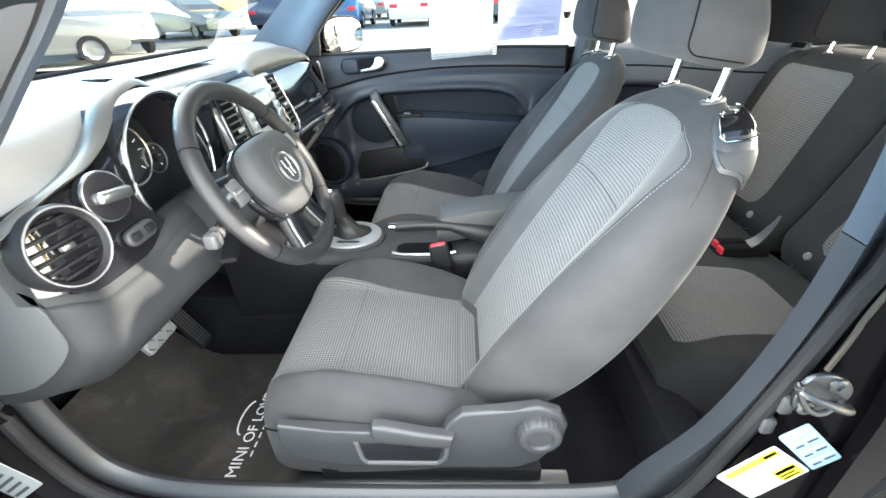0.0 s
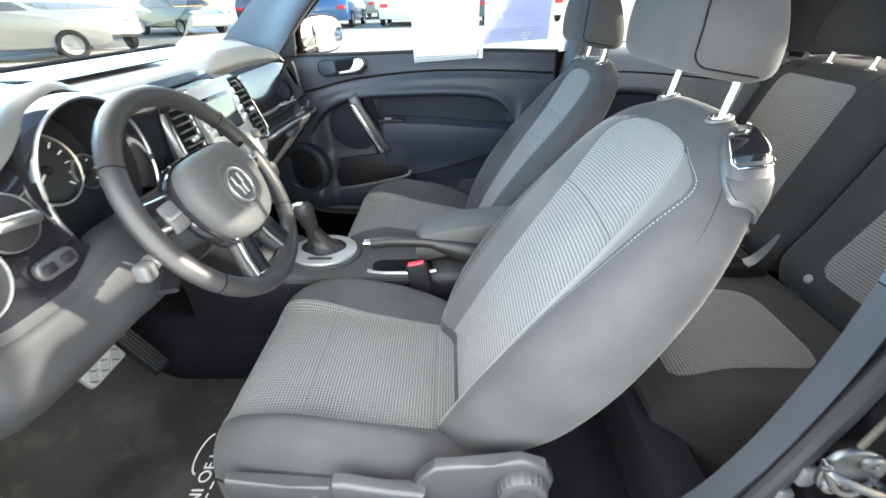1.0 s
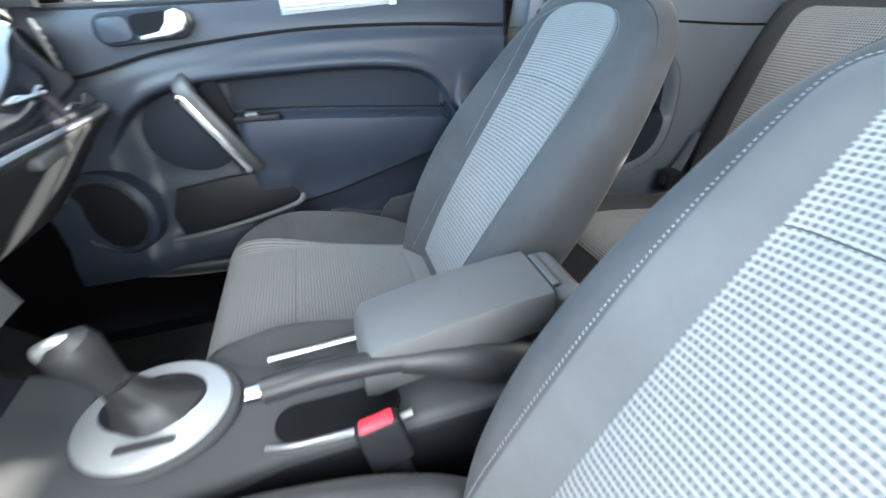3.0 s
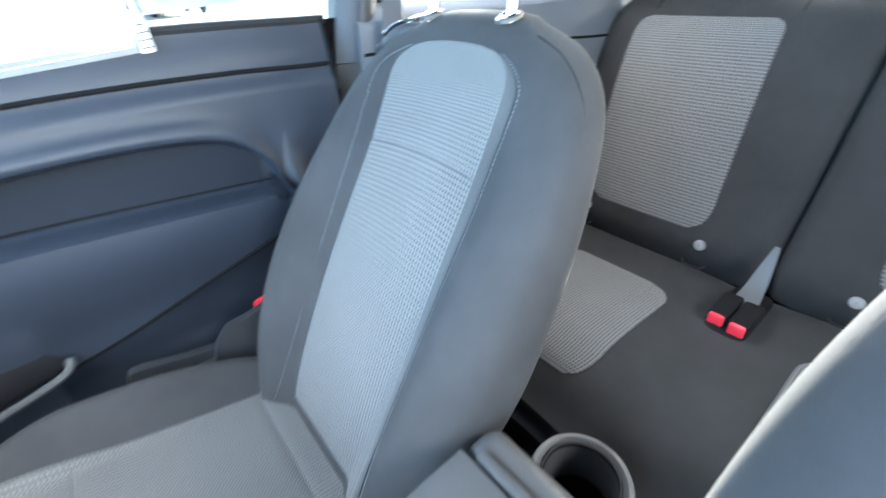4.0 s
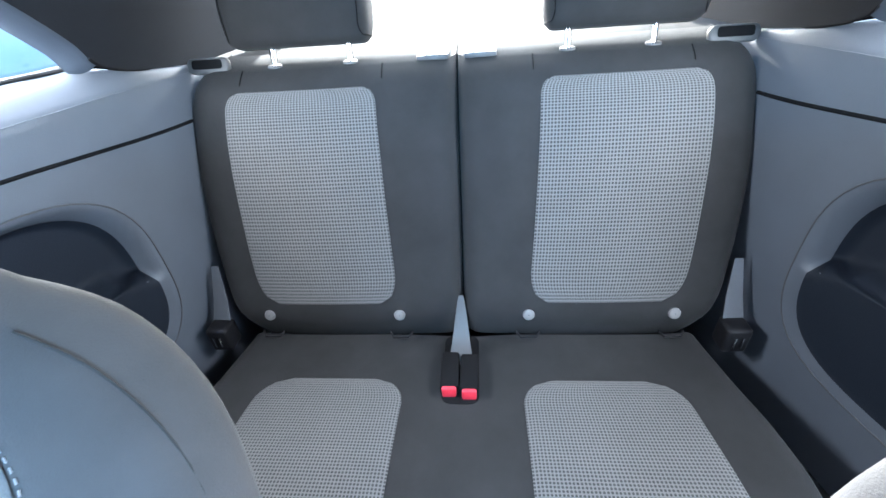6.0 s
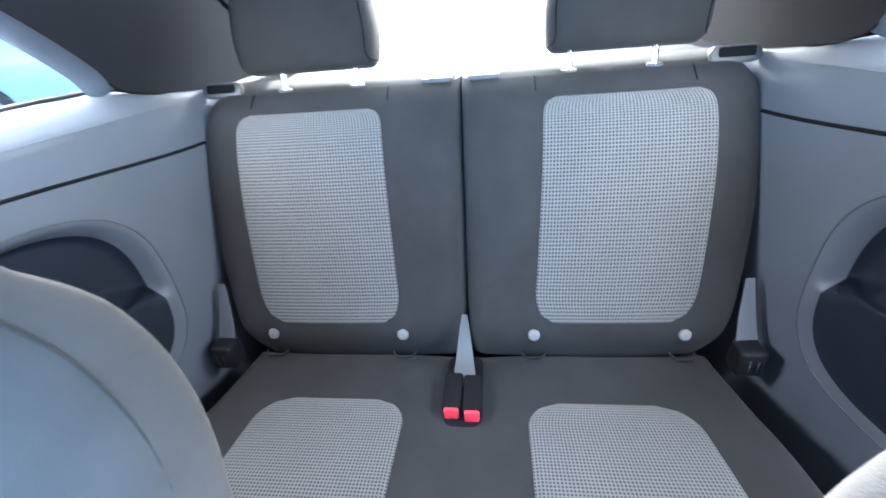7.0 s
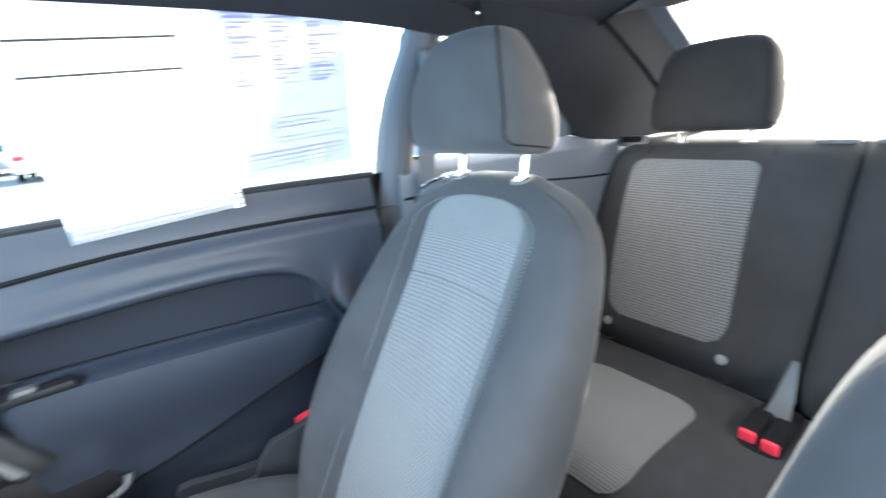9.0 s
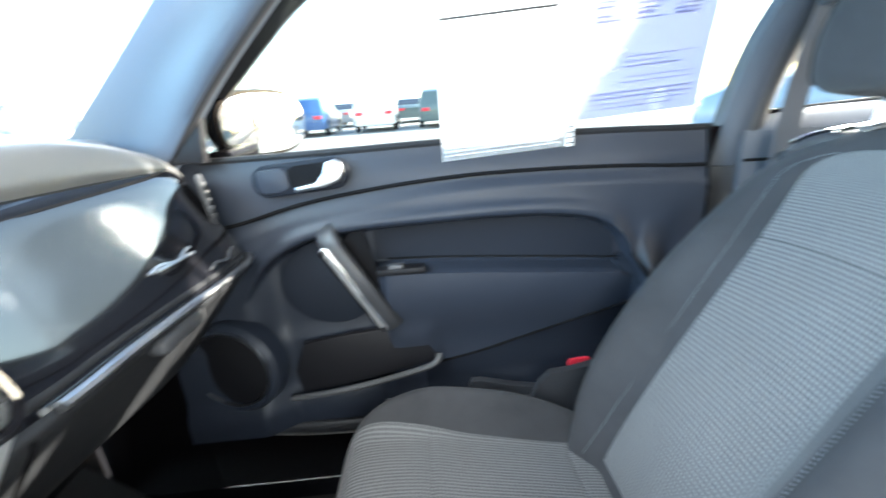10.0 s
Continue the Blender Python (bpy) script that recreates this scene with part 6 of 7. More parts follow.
# Slats take a pale grey, the light on them put into the colour.
for i in range(5):
    hh = -0.030 + 0.015 * i
    part("slat", moved(box(-0.026 + 0.3 * abs(hh) * (abs(hh) > 0.02), 0.026 - 0.3 * abs(hh) * (abs(hh) > 0.02), hh - 0.0026, hh + 0.0026, 0.003, 0.010, 0.0012), em), M_BUTTON, vq)
# light switch and dimmers by the driver
lm = axes((-0.675, -0.594, 1.040), (0.08, 1, 0), (-0.16, 0, 1))
lk = part("light_switch", lathe([(0.037, -0.012), (0.037, 0.004), (0.034, 0.008), (0.028, 0.009), (0.001, 0.0095)], lm, 40), M_PLASTIC_DK, dash, "round black light switch")
part("switch_ring", lathe([(0.0385, 0.002), (0.0375, 0.006), (0.0355, 0.0065), (0.035, 0.002)], lm, 40), M_SATIN, lk)
part("switch_grip", moved(box(-0.029, 0.029, -0.009, 0.009, 0.006, 0.026, 0.006, 3), lm @ Matrix.Rotation(radians(-8), 4, "Z")), M_SATIN, lk, "silver turning grip")
dm = axes((-0.668, -0.570, 0.967), (0.08, 1, 0.06), (-0.16, 0, 1))
part("dimmer", slab(rrect(0.060, 0.028, 0.013, 5), 0.008, dm, 0.003, 3), M_BASE, dash, "grey dimmer wheels")
for k in (-1, 1):
    part("dimmer_wheel", moved(box(k * 0.014 - 0.009, k * 0.014 + 0.009, -0.007, 0.007, 0.006, 0.012, 0.003), dm), M_PLASTIC_DK, dash)
# instrument hood and dials
rings, edge = [], []
for a in steps(math.radians(205), math.radians(-25), 40):
    o = Vector((0, HOOD_W * math.cos(a), math.sin(a)))
    p = Vector((-0.700, CY, 1.035)) + o * 0.122
    d = 0.024 + 0.016 * smooth01((math.cos(a) + 0.95) / 1.1)     # stands out least beside the door
    rings.append([p + o * h + Vector((b, 0, 0)) for h, b in ((0.0, -0.06), (0.006, -0.06), (0.007, 0.0), (0.005, d - 0.006), (0.001, d), (-0.003, d - 0.002), (-0.003, 0.0), (-0.001, -0.02))])
    edge.append(p + Vector((d + 0.001, 0, 0)))
part("instrument_hood", loft(rings), M_GLOSS, dash, "arched instrument hood")
part("hood_liner", loft([[Vector((x, CY + HOOD_W * r * math.cos(a), 1.035 + r * math.sin(a))) for a in steps(0, 2 * math.pi, 61)[:-1]] for x, r in ((-0.690, 0.1185), (-0.72, 0.117), (-0.772, 0.115))], True, False), M_PLASTIC_DK, dash, "dark inside of the hood")
part("hood_trim", tube(edge, 0.0026, 8), M_SATIN, dash, "silver line round the hood")
cl = thing("instrument_cluster", "dark round dials with white marks behind the wheel", "instruments", "", "", (-0.72, CY, 1.0))
part("backing", slab([(HOOD_W * a, b) for a, b in disc(0.117, 40)], 0.006, axes((-0.772, CY, 1.035), (0, 1, 0), (-0.15, 0, 1)), 0.001), M_DIAL, cl)
for yy, zz, r in ((CY, 1.048, 0.056), (CY + 0.068, 1.022, 0.030), (CY - 0.068, 1.022, 0.030)):
    q = axes((-0.7660, yy, zz), (0, 1, 0), (-0.15, 0, 1))
    dial = part("dial", lathe([(r, 0.0), (r + 0.002, 0.010), (r - 0.003, 0.012), (r - 0.005, 0.004), (0.001, 0.004)], q, 40), M_DIAL, cl)
    part("dial_ring", lathe([(r + 0.0015, 0.010), (r, 0.0135), (r - 0.003, 0.0125)], q, 40), M_SATIN, dial, "thin silver ring")
    for i in range(13 if r > 0.05 else 7):
        a = math.radians(225 - 270 * i / (12 if r > 0.05 else 6))
        part("mark", moved(box(r * 0.72, r * 0.90, -0.0008, 0.0008, 0.004, 0.0052, 0), q @ Matrix.Rotation(a, 4, "Z")), M_WHITE, dial)
    part("needle", moved(box(0.0, r * 0.7, -0.0010, 0.0010, 0.006, 0.0075, 0), q @ Matrix.Rotation(math.radians(215), 4, "Z")), M_WHITE, dial)
    part("dial_hub", lathe([(0.008, 0.004), (0.008, 0.010), (0.001, 0.011)], q, 16), M_GLOSS, dial)
part("display", slab(rrect(0.046, 0.030, 0.003, 2), 0.0012, axes((-0.7600, CY, 1.012), (0, 1, 0), (-0.15, 0, 1)), 0), M_SCREEN, cl)

# centre stack with screen, vents and climate controls
st = thing("centre_stack", "silver framed centre stack with screen and tall vents", "control panel", "", "", (-0.69, -0.02, 0.85))
sm2 = axes((-0.668, -0.020, 1.010), (0, 1, 0), (-0.30, 0, 1))
out = [(-0.205, 0.098), (-0.190, 0.110), (0.142, 0.110), (0.158, 0.098), (0.176, -0.030), (0.164, -0.068), (0.124, -0.098), (-0.135, -0.098), (-0.185, -0.066), (-0.206, -0.010)]
part("frame", slab(out, 0.016, sm2 @ Matrix.Translation((0, 0, -0.012)), 0.006, 3), M_SILVER, st, "silver frame")
scr = part("radio", slab(rrect(0.196, 0.165, 0.010, 4, -0.004, 0.022), 0.010, sm2 @ Matrix.Translation((0, 0, 0.003)), 0.003), M_SILVER, st, "silver radio face")
part("bezel", slab(rrect(0.132, 0.086, 0.006, 3, -0.004, 0.036), 0.002, sm2 @ Matrix.Translation((0, 0, 0.0126)), 0.0005), M_GLOSS, scr)
part("screen", slab(rrect(0.112, 0.068, 0.003, 2, -0.004, 0.036), 0.001, sm2 @ Matrix.Translation((0, 0, 0.0144)), 0), M_SCREEN, scr, "glossy display screen")
for sx_ in (-1, 1):
    kw = 0.82 if sx_ > 0 else 1.0          # narrower beside the passenger
    for k in range(4):
        part("radio_key", moved(box(sx_ * 0.083 - 0.012, sx_ * 0.083 + 0.012, 0.072 - 0.022 * k - 0.008, 0.072 - 0.022 * k + 0.008, 0.012, 0.0155, 0.001), sm2), M_SATIN, scr)
    part("radio_knob", lathe([(0.013, 0.010), (0.013, 0.022), (0.011, 0.025), (0.001, 0.025)], sm2 @ Matrix.Translation((sx_ * 0.078, -0.040, 0.002)), 24), M_PLASTIC, scr)
    # tall vent beside the screen
    vw = part("air_vent", slab([(sx_ * kw * a, b) for a, b in ((0.122, 0.092), (0.172, 0.090), (0.186, 0.070), (0.200, -0.030), (0.186, -0.054), (0.145, -0.050))][::sx_], 0.004, sm2 @ Matrix.Translation((0, 0, 0.003)), 0.001), M_SEAM_SHADE, st, "tall slatted air vent")
    rim = [sm2 @ Vector((sx_ * kw * a, b, 0.010)) for a, b in ((0.116, 0.098), (0.172, 0.098), (0.188, 0.086), (0.207, -0.030), (0.200, -0.056), (0.182, -0.064), (0.146, -0.060), (0.136, -0.045))]
    part("vent_rim", tube(spline(rim + rim[:1], 60)[:-1], 0.0052, 8, None, (1, 0, 0.3), True), M_GLOSS, vw, "black vent rim")
    for k in range(9):
        b = 0.080 - 0.0150 * k
        f_ = (0.092 - b) / 0.142
        x0_, x1_ = sorted((sx_ * kw * (0.122 + 0.020 * f_), sx_ * kw * (0.180 + 0.018 * f_)))
        part("slat", moved(box(x0_, x1_, b - 0.0020, b + 0.0020, 0.003, 0.014, 0.001), sm2), M_PLASTIC, vw)
    part("tab", moved(box(sx_ * kw * 0.160 - 0.012, sx_ * kw * 0.160 + 0.012, 0.010, 0.020, 0.012, 0.019, 0.002), sm2), M_SATIN, vw)
cm2 = axes((-0.640, -0.015, 0.870), (0, 1, 0), (-0.35, 0, 1))
ctl = part("climate_panel", slab([(-0.150, 0.052), (0.122, 0.052), (0.108, -0.075), (-0.130, -0.075)], 0.030, cm2 @ Matrix.Translation((0, 0, -0.022)), 0.006), M_PLASTIC, st, "grey climate panel")
for k in (-1, 0, 1):
    q = cm2 @ Matrix.Translation((0.085 * k, -0.005, 0.007))
    part("climate_knob", lathe([(0.026, 0.0), (0.026, 0.010), (0.022, 0.016), (0.001, 0.016)], q, 32), M_PLASTIC, ctl)
    part("knob_ring", lathe([(0.029, 0.0), (0.029, 0.005), (0.0265, 0.006)], q, 32), M_SATIN, ctl)
for k in range(6):
    part("climate_key", moved(box(-0.125 + 0.042 * k, -0.090 + 0.042 * k, 0.032, 0.046, 0.007, 0.012, 0.001), cm2), M_SATIN, ctl)

# ---- steering wheel ----
sw = thing("steering_wheel", "black leather steering wheel with grey airbag cover", "steering wheel", "", "", (-0.520, -0.390, 0.994))
WC, TILT = Vector((-0.520, -0.390, 0.994)), 0.47
wm = axes(WC, (0, 1, 0), (-math.sin(TILT), 0, math.cos(TILT)))
if wm.col[2][0] < 0:
    wm = wm @ Matrix.Rotation(math.pi, 4, "Y")
R = 0.173
part("rim", tube([wm @ Vector((R * math.cos(a), R * math.sin(a), 0)) for a in steps(0, 2 * math.pi, 73)[:-1]], 0.0165, 16, None, tuple(wm.col[2][:3]), True, None, 0.9), M_LEATHER, sw, "black leather rim")
for a in (35, 145, 215, 325):
    a = math.radians(a)
    part("rim_seam", tube([wm @ (Vector((R * math.cos(a), R * math.sin(a), 0)) + Vector((math.cos(a) * 0.0168 * math.cos(b), math.sin(a) * 0.0168 * math.cos(b), 0.0155 * math.sin(b)))) for b in steps(0, 2 * math.pi, 21)[:-1]], 0.0011, 5, None, (1, 0, 0), True), M_SEAM_SHADE, sw)
hubo = [(a * 1.10, b * 1.10 - 0.008) for a, b in ((-0.090, 0.022), (-0.079, 0.052), (-0.046, 0.068), (0.046, 0.068), (0.079, 0.052), (0.090, 0.022), (0.084, -0.016), (0.063, -0.050), (0.026, -0.068), (-0.026, -0.068), (-0.063, -0.050), (-0.084, -0.016))]
hubo = [tuple(curve_at([Vector((*p, 0)) for p in hubo + hubo[:1]], t)[:2]) for t in steps(0, 1, 49)[:-1]]
hub = part("airbag_cover", loft([[wm @ Vector((a * k, b * k, h)) for a, b in hubo] for k, h in ((0.98, -0.012), (1.0, 0.010), (0.99, 0.024), (0.95, 0.034), (0.86, 0.0405), (0.6, 0.044), (0.2, 0.0445), (0.001, 0.0445))], True, False), M_HUB, sw, "grey domed airbag cover")
part("hub_trim", loft([[wm @ Vector((a * k, b * k - 0.002, h)) for a, b in hubo] for k, h in ((1.02, -0.014), (1.085, -0.006), (1.10, 0.004), (1.075, 0.012), (1.01, 0.013))], True, False), M_GLOSS, sw, "glossy black trim round the airbag cover")
part("badge_plate", lathe([(0.036, 0.0), (0.0355, 0.0012), (0.034, 0.0014), (0.033, 0.0002), (0.001, 0.0002)], wm @ Matrix.Translation((0, -0.008, 0.0440)) @ Matrix.Scale(1.22, 4), 32), M_HUB, hub)
part("badge", lathe([(0.0265, 0.0), (0.0265, 0.0025), (0.0255, 0.0032), (0.0235, 0.0028), (0.0228, 0.0)], wm @ Matrix.Translation((0, -0.008, 0.0440)) @ Matrix.Scale(1.22, 4), 32), M_SATIN, hub, "silver ring badge")
for k in ((-0.010, 0.010), (0.010, 0.010), (-0.006, -0.008), (0.006, -0.008)):
    part("badge_bar", moved(box(k[0] - 0.002, k[0] + 0.002, -0.008 + k[1] - 0.009, -0.008 + k[1] + 0.009, 0.0440, 0.0465, 0.0008), wm), M_SATIN, hub)
for sx_ in (-1, 1):
    sp = part("spoke", sweep([wm @ Vector((sx_ * 0.072, 0.012, 0.000)), wm @ Vector((sx_ * 0.115, 0.016, -0.004)), wm @ Vector((sx_ * 0.165, 0.022, -0.002))], rrect(0.056, 0.024, 0.008, 3), tuple(wm.col[2][:3])), M_GLOSS, sw, "glossy black spoke")
    part("spoke_keys", moved(box(sx_ * 0.126 - 0.017, sx_ * 0.126 + 0.017, -0.010, 0.034, 0.002, 0.012, 0.004), wm), M_PLASTIC, sp, "grey spoke buttons")
    part("key_strip", moved(box(sx_ * 0.126 - 0.014, sx_ * 0.126 + 0.014, 0.010, 0.018, 0.011, 0.0135, 0.001), wm), M_SATIN, sp)
    ls = part("lower_spoke", sweep([wm @ Vector((sx_ * 0.030, -0.055, 0.0)), wm @ Vector((sx_ * 0.044, -0.105, -0.004)), wm @ Vector((sx_ * 0.062, -0.160, -0.002))], rrect(0.060, 0.020, 0.008, 3), tuple(wm.col[2][:3])), M_LEATHER, sw)
    part("trim_frame", sweep([wm @ Vector((sx_ * 0.036, -0.072, 0.0095)), wm @ Vector((sx_ * 0.046, -0.108, 0.0065)), wm @ Vector((sx_ * 0.056, -0.144, 0.0075))], rrect(0.042, 0.005, 0.002, 2), tuple(wm.col[2][:3])), M_SATIN, ls, "thin silver frame")
    part("spoke_trim", sweep([wm @ Vector((sx_ * 0.036, -0.070, 0.011)), wm @ Vector((sx_ * 0.046, -0.108, 0.008)), wm @ Vector((sx_ * 0.0555, -0.142, 0.009))], rrect(0.037, 0.006, 0.002, 2), tuple(wm.col[2][:3])), M_GLOSS, ls, "glossy spoke trim")
part("lower_bridge", sweep([wm @ Vector((-0.062, -0.150, 0.0)), wm @ Vector((0, -0.158, 0.001)), wm @ Vector((0.062, -0.150, 0.0))], rrect(0.026, 0.020, 0.007, 3), tuple(wm.col[2][:3])), M_LEATHER, sw, "leather bridge between the lower spokes")
ax = wm.col[2].to_3d()
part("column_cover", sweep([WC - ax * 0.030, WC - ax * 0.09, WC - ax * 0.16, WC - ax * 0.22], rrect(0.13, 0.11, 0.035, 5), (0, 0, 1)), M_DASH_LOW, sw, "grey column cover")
for sx_ in (-1, 1):
    b = wm @ Vector((sx_ * 0.05, -0.005, -0.065))
    tip = wm @ Vector((sx_ * 0.155, -0.030 if sx_ < 0 else 0.01, -0.070))
    part("stalk", tube([b, b.lerp(tip, 0.5), tip], 0.009, 10, None, (0, 0, 1), False, [0.8, 0.9, 1.3]), M_PLASTIC_DK, sw, "black column stalk")
    part("stalk_ring", tube([b.lerp(tip, 0.80), b.lerp(tip, 0.88)], 0.0135, 12), M_PLASTIC, sw)
    part("stalk_key", box(tip.x - 0.012, tip.x + 0.012, tip.y - 0.012, tip.y + 0.012, tip.z - 0.014, tip.z + 0.014, 0.006, 3), M_PLASTIC, sw)
part("tilt_lever", sweep([(-0.64, -0.40, 0.905), (-0.60, -0.44, 0.880), (-0.585, -0.50, 0.868)], rrect(0.030, 0.010, 0.004, 3), (0, 0, 1)), M_PLASTIC_DK, sw)

# pedals
for nm, lab, y0, y1, z, x in (("brake_pedal", "brake pedal with a chequered metal face over the carpet", -0.412, -0.304, 0.572, -0.945), ("accelerator_pedal", "long ribbed black accelerator pedal", -0.258, -0.206, 0.500, -0.965)):
    t = thing(nm, lab, "pedal", "pedals", "", (x, (y0 + y1) / 2, 0.30))
    h = 0.038 if nm == "brake_pedal" else 0.096
    pmm = axes((x, (y0 + y1) / 2, z), (0, 1, 0), (-0.55, 0, 1))
    part("pad", slab(rrect(y1 - y0, 2 * h, 0.008, 3), 0.012, pmm, 0.003), M_SILVER if nm == "brake_pedal" else M_PLASTIC_DK, t)
    if nm == "brake_pedal":
        # raised short bars in turn along and across, as on chequer plate
        for i in range(6):
            for j in range(4):
                q = pmm @ Matrix.Translation((-0.043 + 0.0172 * i, -0.027 + 0.018 * j, 0.0115)) @ Matrix.Rotation(radians(45 if (i + j) % 2 else -45), 4, "Z")
                part("bar", moved(box(-0.0075, 0.0075, -0.0016, 0.0016, 0, 0.0022, 0.0008), q), M_SATIN if (i + j) % 2 else M_STEEL, t)
    else:
        for k in range(5):
            part("rib", moved(box(-0.020 + 0.010 * k - 0.0018, -0.020 + 0.010 * k + 0.0018, -h + 0.010, h - 0.010, 0.011, 0.0145, 0.001), pmm), M_BASE, t)
    part("arm", tube([(x - 0.01, (y0 + y1) / 2, z), (x - 0.05, (y0 + y1) / 2, z + 0.12), (x - 0.13, (y0 + y1) / 2, z + 0.26)], 0.010, 8), M_PLASTIC_DK, t)

# ---- centre console ----
con = thing("centre_console", "grey plastic centre console between the front seats", "console", "", "", (-0.4, 0, 0.3))
cr = []
for x, w, zt, zb in ((-0.86, 0.115, 0.80, 0.32), (-0.74, 0.112, 0.735, 0.32), (-0.64, 0.112, 0.665, 0.32), (-0.58, 0.116, 0.632, 0.32), (-0.42, 0.112, 0.622, 0.32), (-0.34, 0.096, 0.618, 0.32), (-0.20, 0.090, 0.616, 0.32), (0.0, 0.088, 0.612, 0.32), (0.14, 0.085, 0.600, 0.32), (0.17, 0.080, 0.56, 0.32)):
    cr.append([Vector((x, w * a, zb + (zt - zb) * b)) for a, b in ((1, 0), (1.0, 0.6), (0.99, 0.90), (0.94, 0.975), (0.80, 1.0), (0, 1.0), (-0.80, 1.0), (-0.94, 0.975), (-0.99, 0.90), (-1.0, 0.6), (-1, 0))])
part("console_body", loft(cr), M_PLASTIC_DK, con, "", 50)
top = []
for x, w, zt in ((-0.66, 0.104, 0.684), (-0.58, 0.112, 0.6365), (-0.42, 0.108, 0.6265), (-0.34, 0.092, 0.6225), (-0.20, 0.086, 0.6205), (0.0, 0.084, 0.6165), (0.13, 0.080, 0.606)):
    top.append([Vector((x, w * a, zt + b)) for a, b in ((1, -0.030), (1.0, -0.010), (0.95, -0.002), (0.85, 0.0), (-0.85, 0.0), (-0.95, -0.002), (-1.0, -0.010), (-1, -0.030))])
part("top_cover", loft(top), M_HUB, con, "grey console top cover", 50)
# shifter
pc = axes((-0.502, 0.020, 0.628), (1, 0, -0.02), (0, 1, 0))
ell = [(0.096 * math.cos(a), 0.088 * math.sin(a)) for a in steps(0, 2 * math.pi, 49)[:-1]]
part("shift_surround", slab([(a * 1.12, b * 1.10) for a, b in ell], 0.014, pc @ Matrix.Translation((0, 0, -0.004)), 0.006, 3), M_HUB, con)
part("shift_plate", slab(ell, 0.008, pc @ Matrix.Translation((0, 0, 0.009)), 0.004, 3), M_SILVER, con, "oval silver shift plate")
part("shift_well", slab([(0.066 * math.cos(a) - 0.004, 0.048 * math.sin(a) + 0.014) for a in steps(0, 2 * math.pi, 37)[:-1]], 0.0015, pc @ Matrix.Translation((0, 0, 0.0168)), 0), M_PLASTIC_DK, con)
part("gear_letters", slab(rrect(0.070, 0.012, 0.003, 2, 0.002, -0.056), 0.001, pc @ Matrix.Translation((0, 0, 0.0168)), 0), M_INK, con, "dark gear letter strip")
boot = []
for k, r, z in ((0, 0.050, 0.642), (0.2, 0.042, 0.652), (0.4, 0.031, 0.665), (0.6, 0.025, 0.680), (0.8, 0.021, 0.696), (1, 0.018, 0.712)):
    c = Vector((-0.500 - 0.022 * k, 0.028 - 0.014 * k, z))
    boot.append([c + Vector((r * 1.15 * math.cos(a) * (1 + 0.09 * math.sin(5 * a + 6 * k)), r * math.sin(a) * (1 + 0.09 * math.cos(4 * a + 5 * k)), 0)) for a in steps(0, 2 * math.pi, 33)[:-1]])
part("shift_boot", loft(boot), M_LEATHER, con, "creased black leather boot")
kn = [(-0.522, 0.014, 0.708), (-0.526, 0.013, 0.726), (-0.531, 0.012, 0.748), (-0.537, 0.010, 0.770), (-0.542, 0.009, 0.785), (-0.545, 0.008, 0.794)]
part("shift_knob", tube(kn, 0.024, 20, None, (0, 1, 0), False, [0.70, 0.85, 1.0, 1.25, 1.15, 0.6]), M_LEATHER, con, "black leather shift knob")
part("knob_cap", tube([(-0.566, 0.008, 0.780), (-0.545, 0.009, 0.788), (-0.522, 0.010, 0.782)], 0.013, 12), M_SATIN, con, "silver knob cap")
part("knob_ring", tube([(-0.5230, 0.0135, 0.714), (-0.5245, 0.0130, 0.720)], 0.018, 16), M_CHROME, con)
# handbrake
hb = thing("handbrake", "black leather handbrake lever with silver button", "handbrake", "", "", (-0.15, -0.045, 0.6))
part("grip", tube(spline([(-0.345, -0.048, 0.700), (-0.28, -0.047, 0.705), (-0.20, -0.046, 0.700), (-0.13, -0.046, 0.690)], 10), 0.0165, 14), M_LEATHER, hb)
part("button", tube([(-0.364, -0.048, 0.700), (-0.344, -0.048, 0.700)], 0.011, 12), M_CHROME, hb, "silver release button")
bt = [[Vector((x, -0.045 + w * math.cos(a), z + h * math.sin(a))) for a in steps(0, 2 * math.pi, 21)[:-1]] for x, w, z, h in ((-0.175, 0.018, 0.694, 0.018), (-0.13, 0.024, 0.682, 0.028), (-0.06, 0.032, 0.660, 0.040), (0.0, 0.036, 0.645, 0.036), (0.05, 0.030, 0.630, 0.024))]
part("boot", loft(bt), M_LEATHER, hb, "creased leather boot")
part("chrome_edge", tube(spline([(-0.36, -0.075, 0.628), (-0.33, -0.078, 0.622), (-0.27, -0.080, 0.622), (-0.20, -0.080, 0.624), (-0.17, -0.078, 0.628)], 14), 0.005, 8), M_SATIN, con, "silver edge of the console tray")
# Flat black plate on the cover, painted as a shaded hollow.
part("cup_well", slab(rrect(0.17, 0.06, 0.028, 5), 0.002, axes((-0.265, -0.045, 0.6235), (1, 0, 0), (0, 1, 0)), 0), M_SEAM_SHADE, con, "black plate standing in for the shaded hollow under the lever")
part("chrome_edge", tube(spline([(-0.36, 0.070, 0.640), (-0.27, 0.075, 0.640), (-0.17, 0.075, 0.645)], 10), 0.0045, 8), M_SATIN, con)
# cup holder at the rear end of the console
cm_ = Matrix.Translation((0.192, 0.004, 0.0))
cup = part("cup_holder", lathe([(0.066, 0.32), (0.066, 0.594), (0.063, 0.602), (0.057, 0.604), (0.052, 0.600), (0.049, 0.592), (0.044, 0.530), (0.001, 0.528)], cm_, 40), M_PLASTIC, con, "open round cup holder")
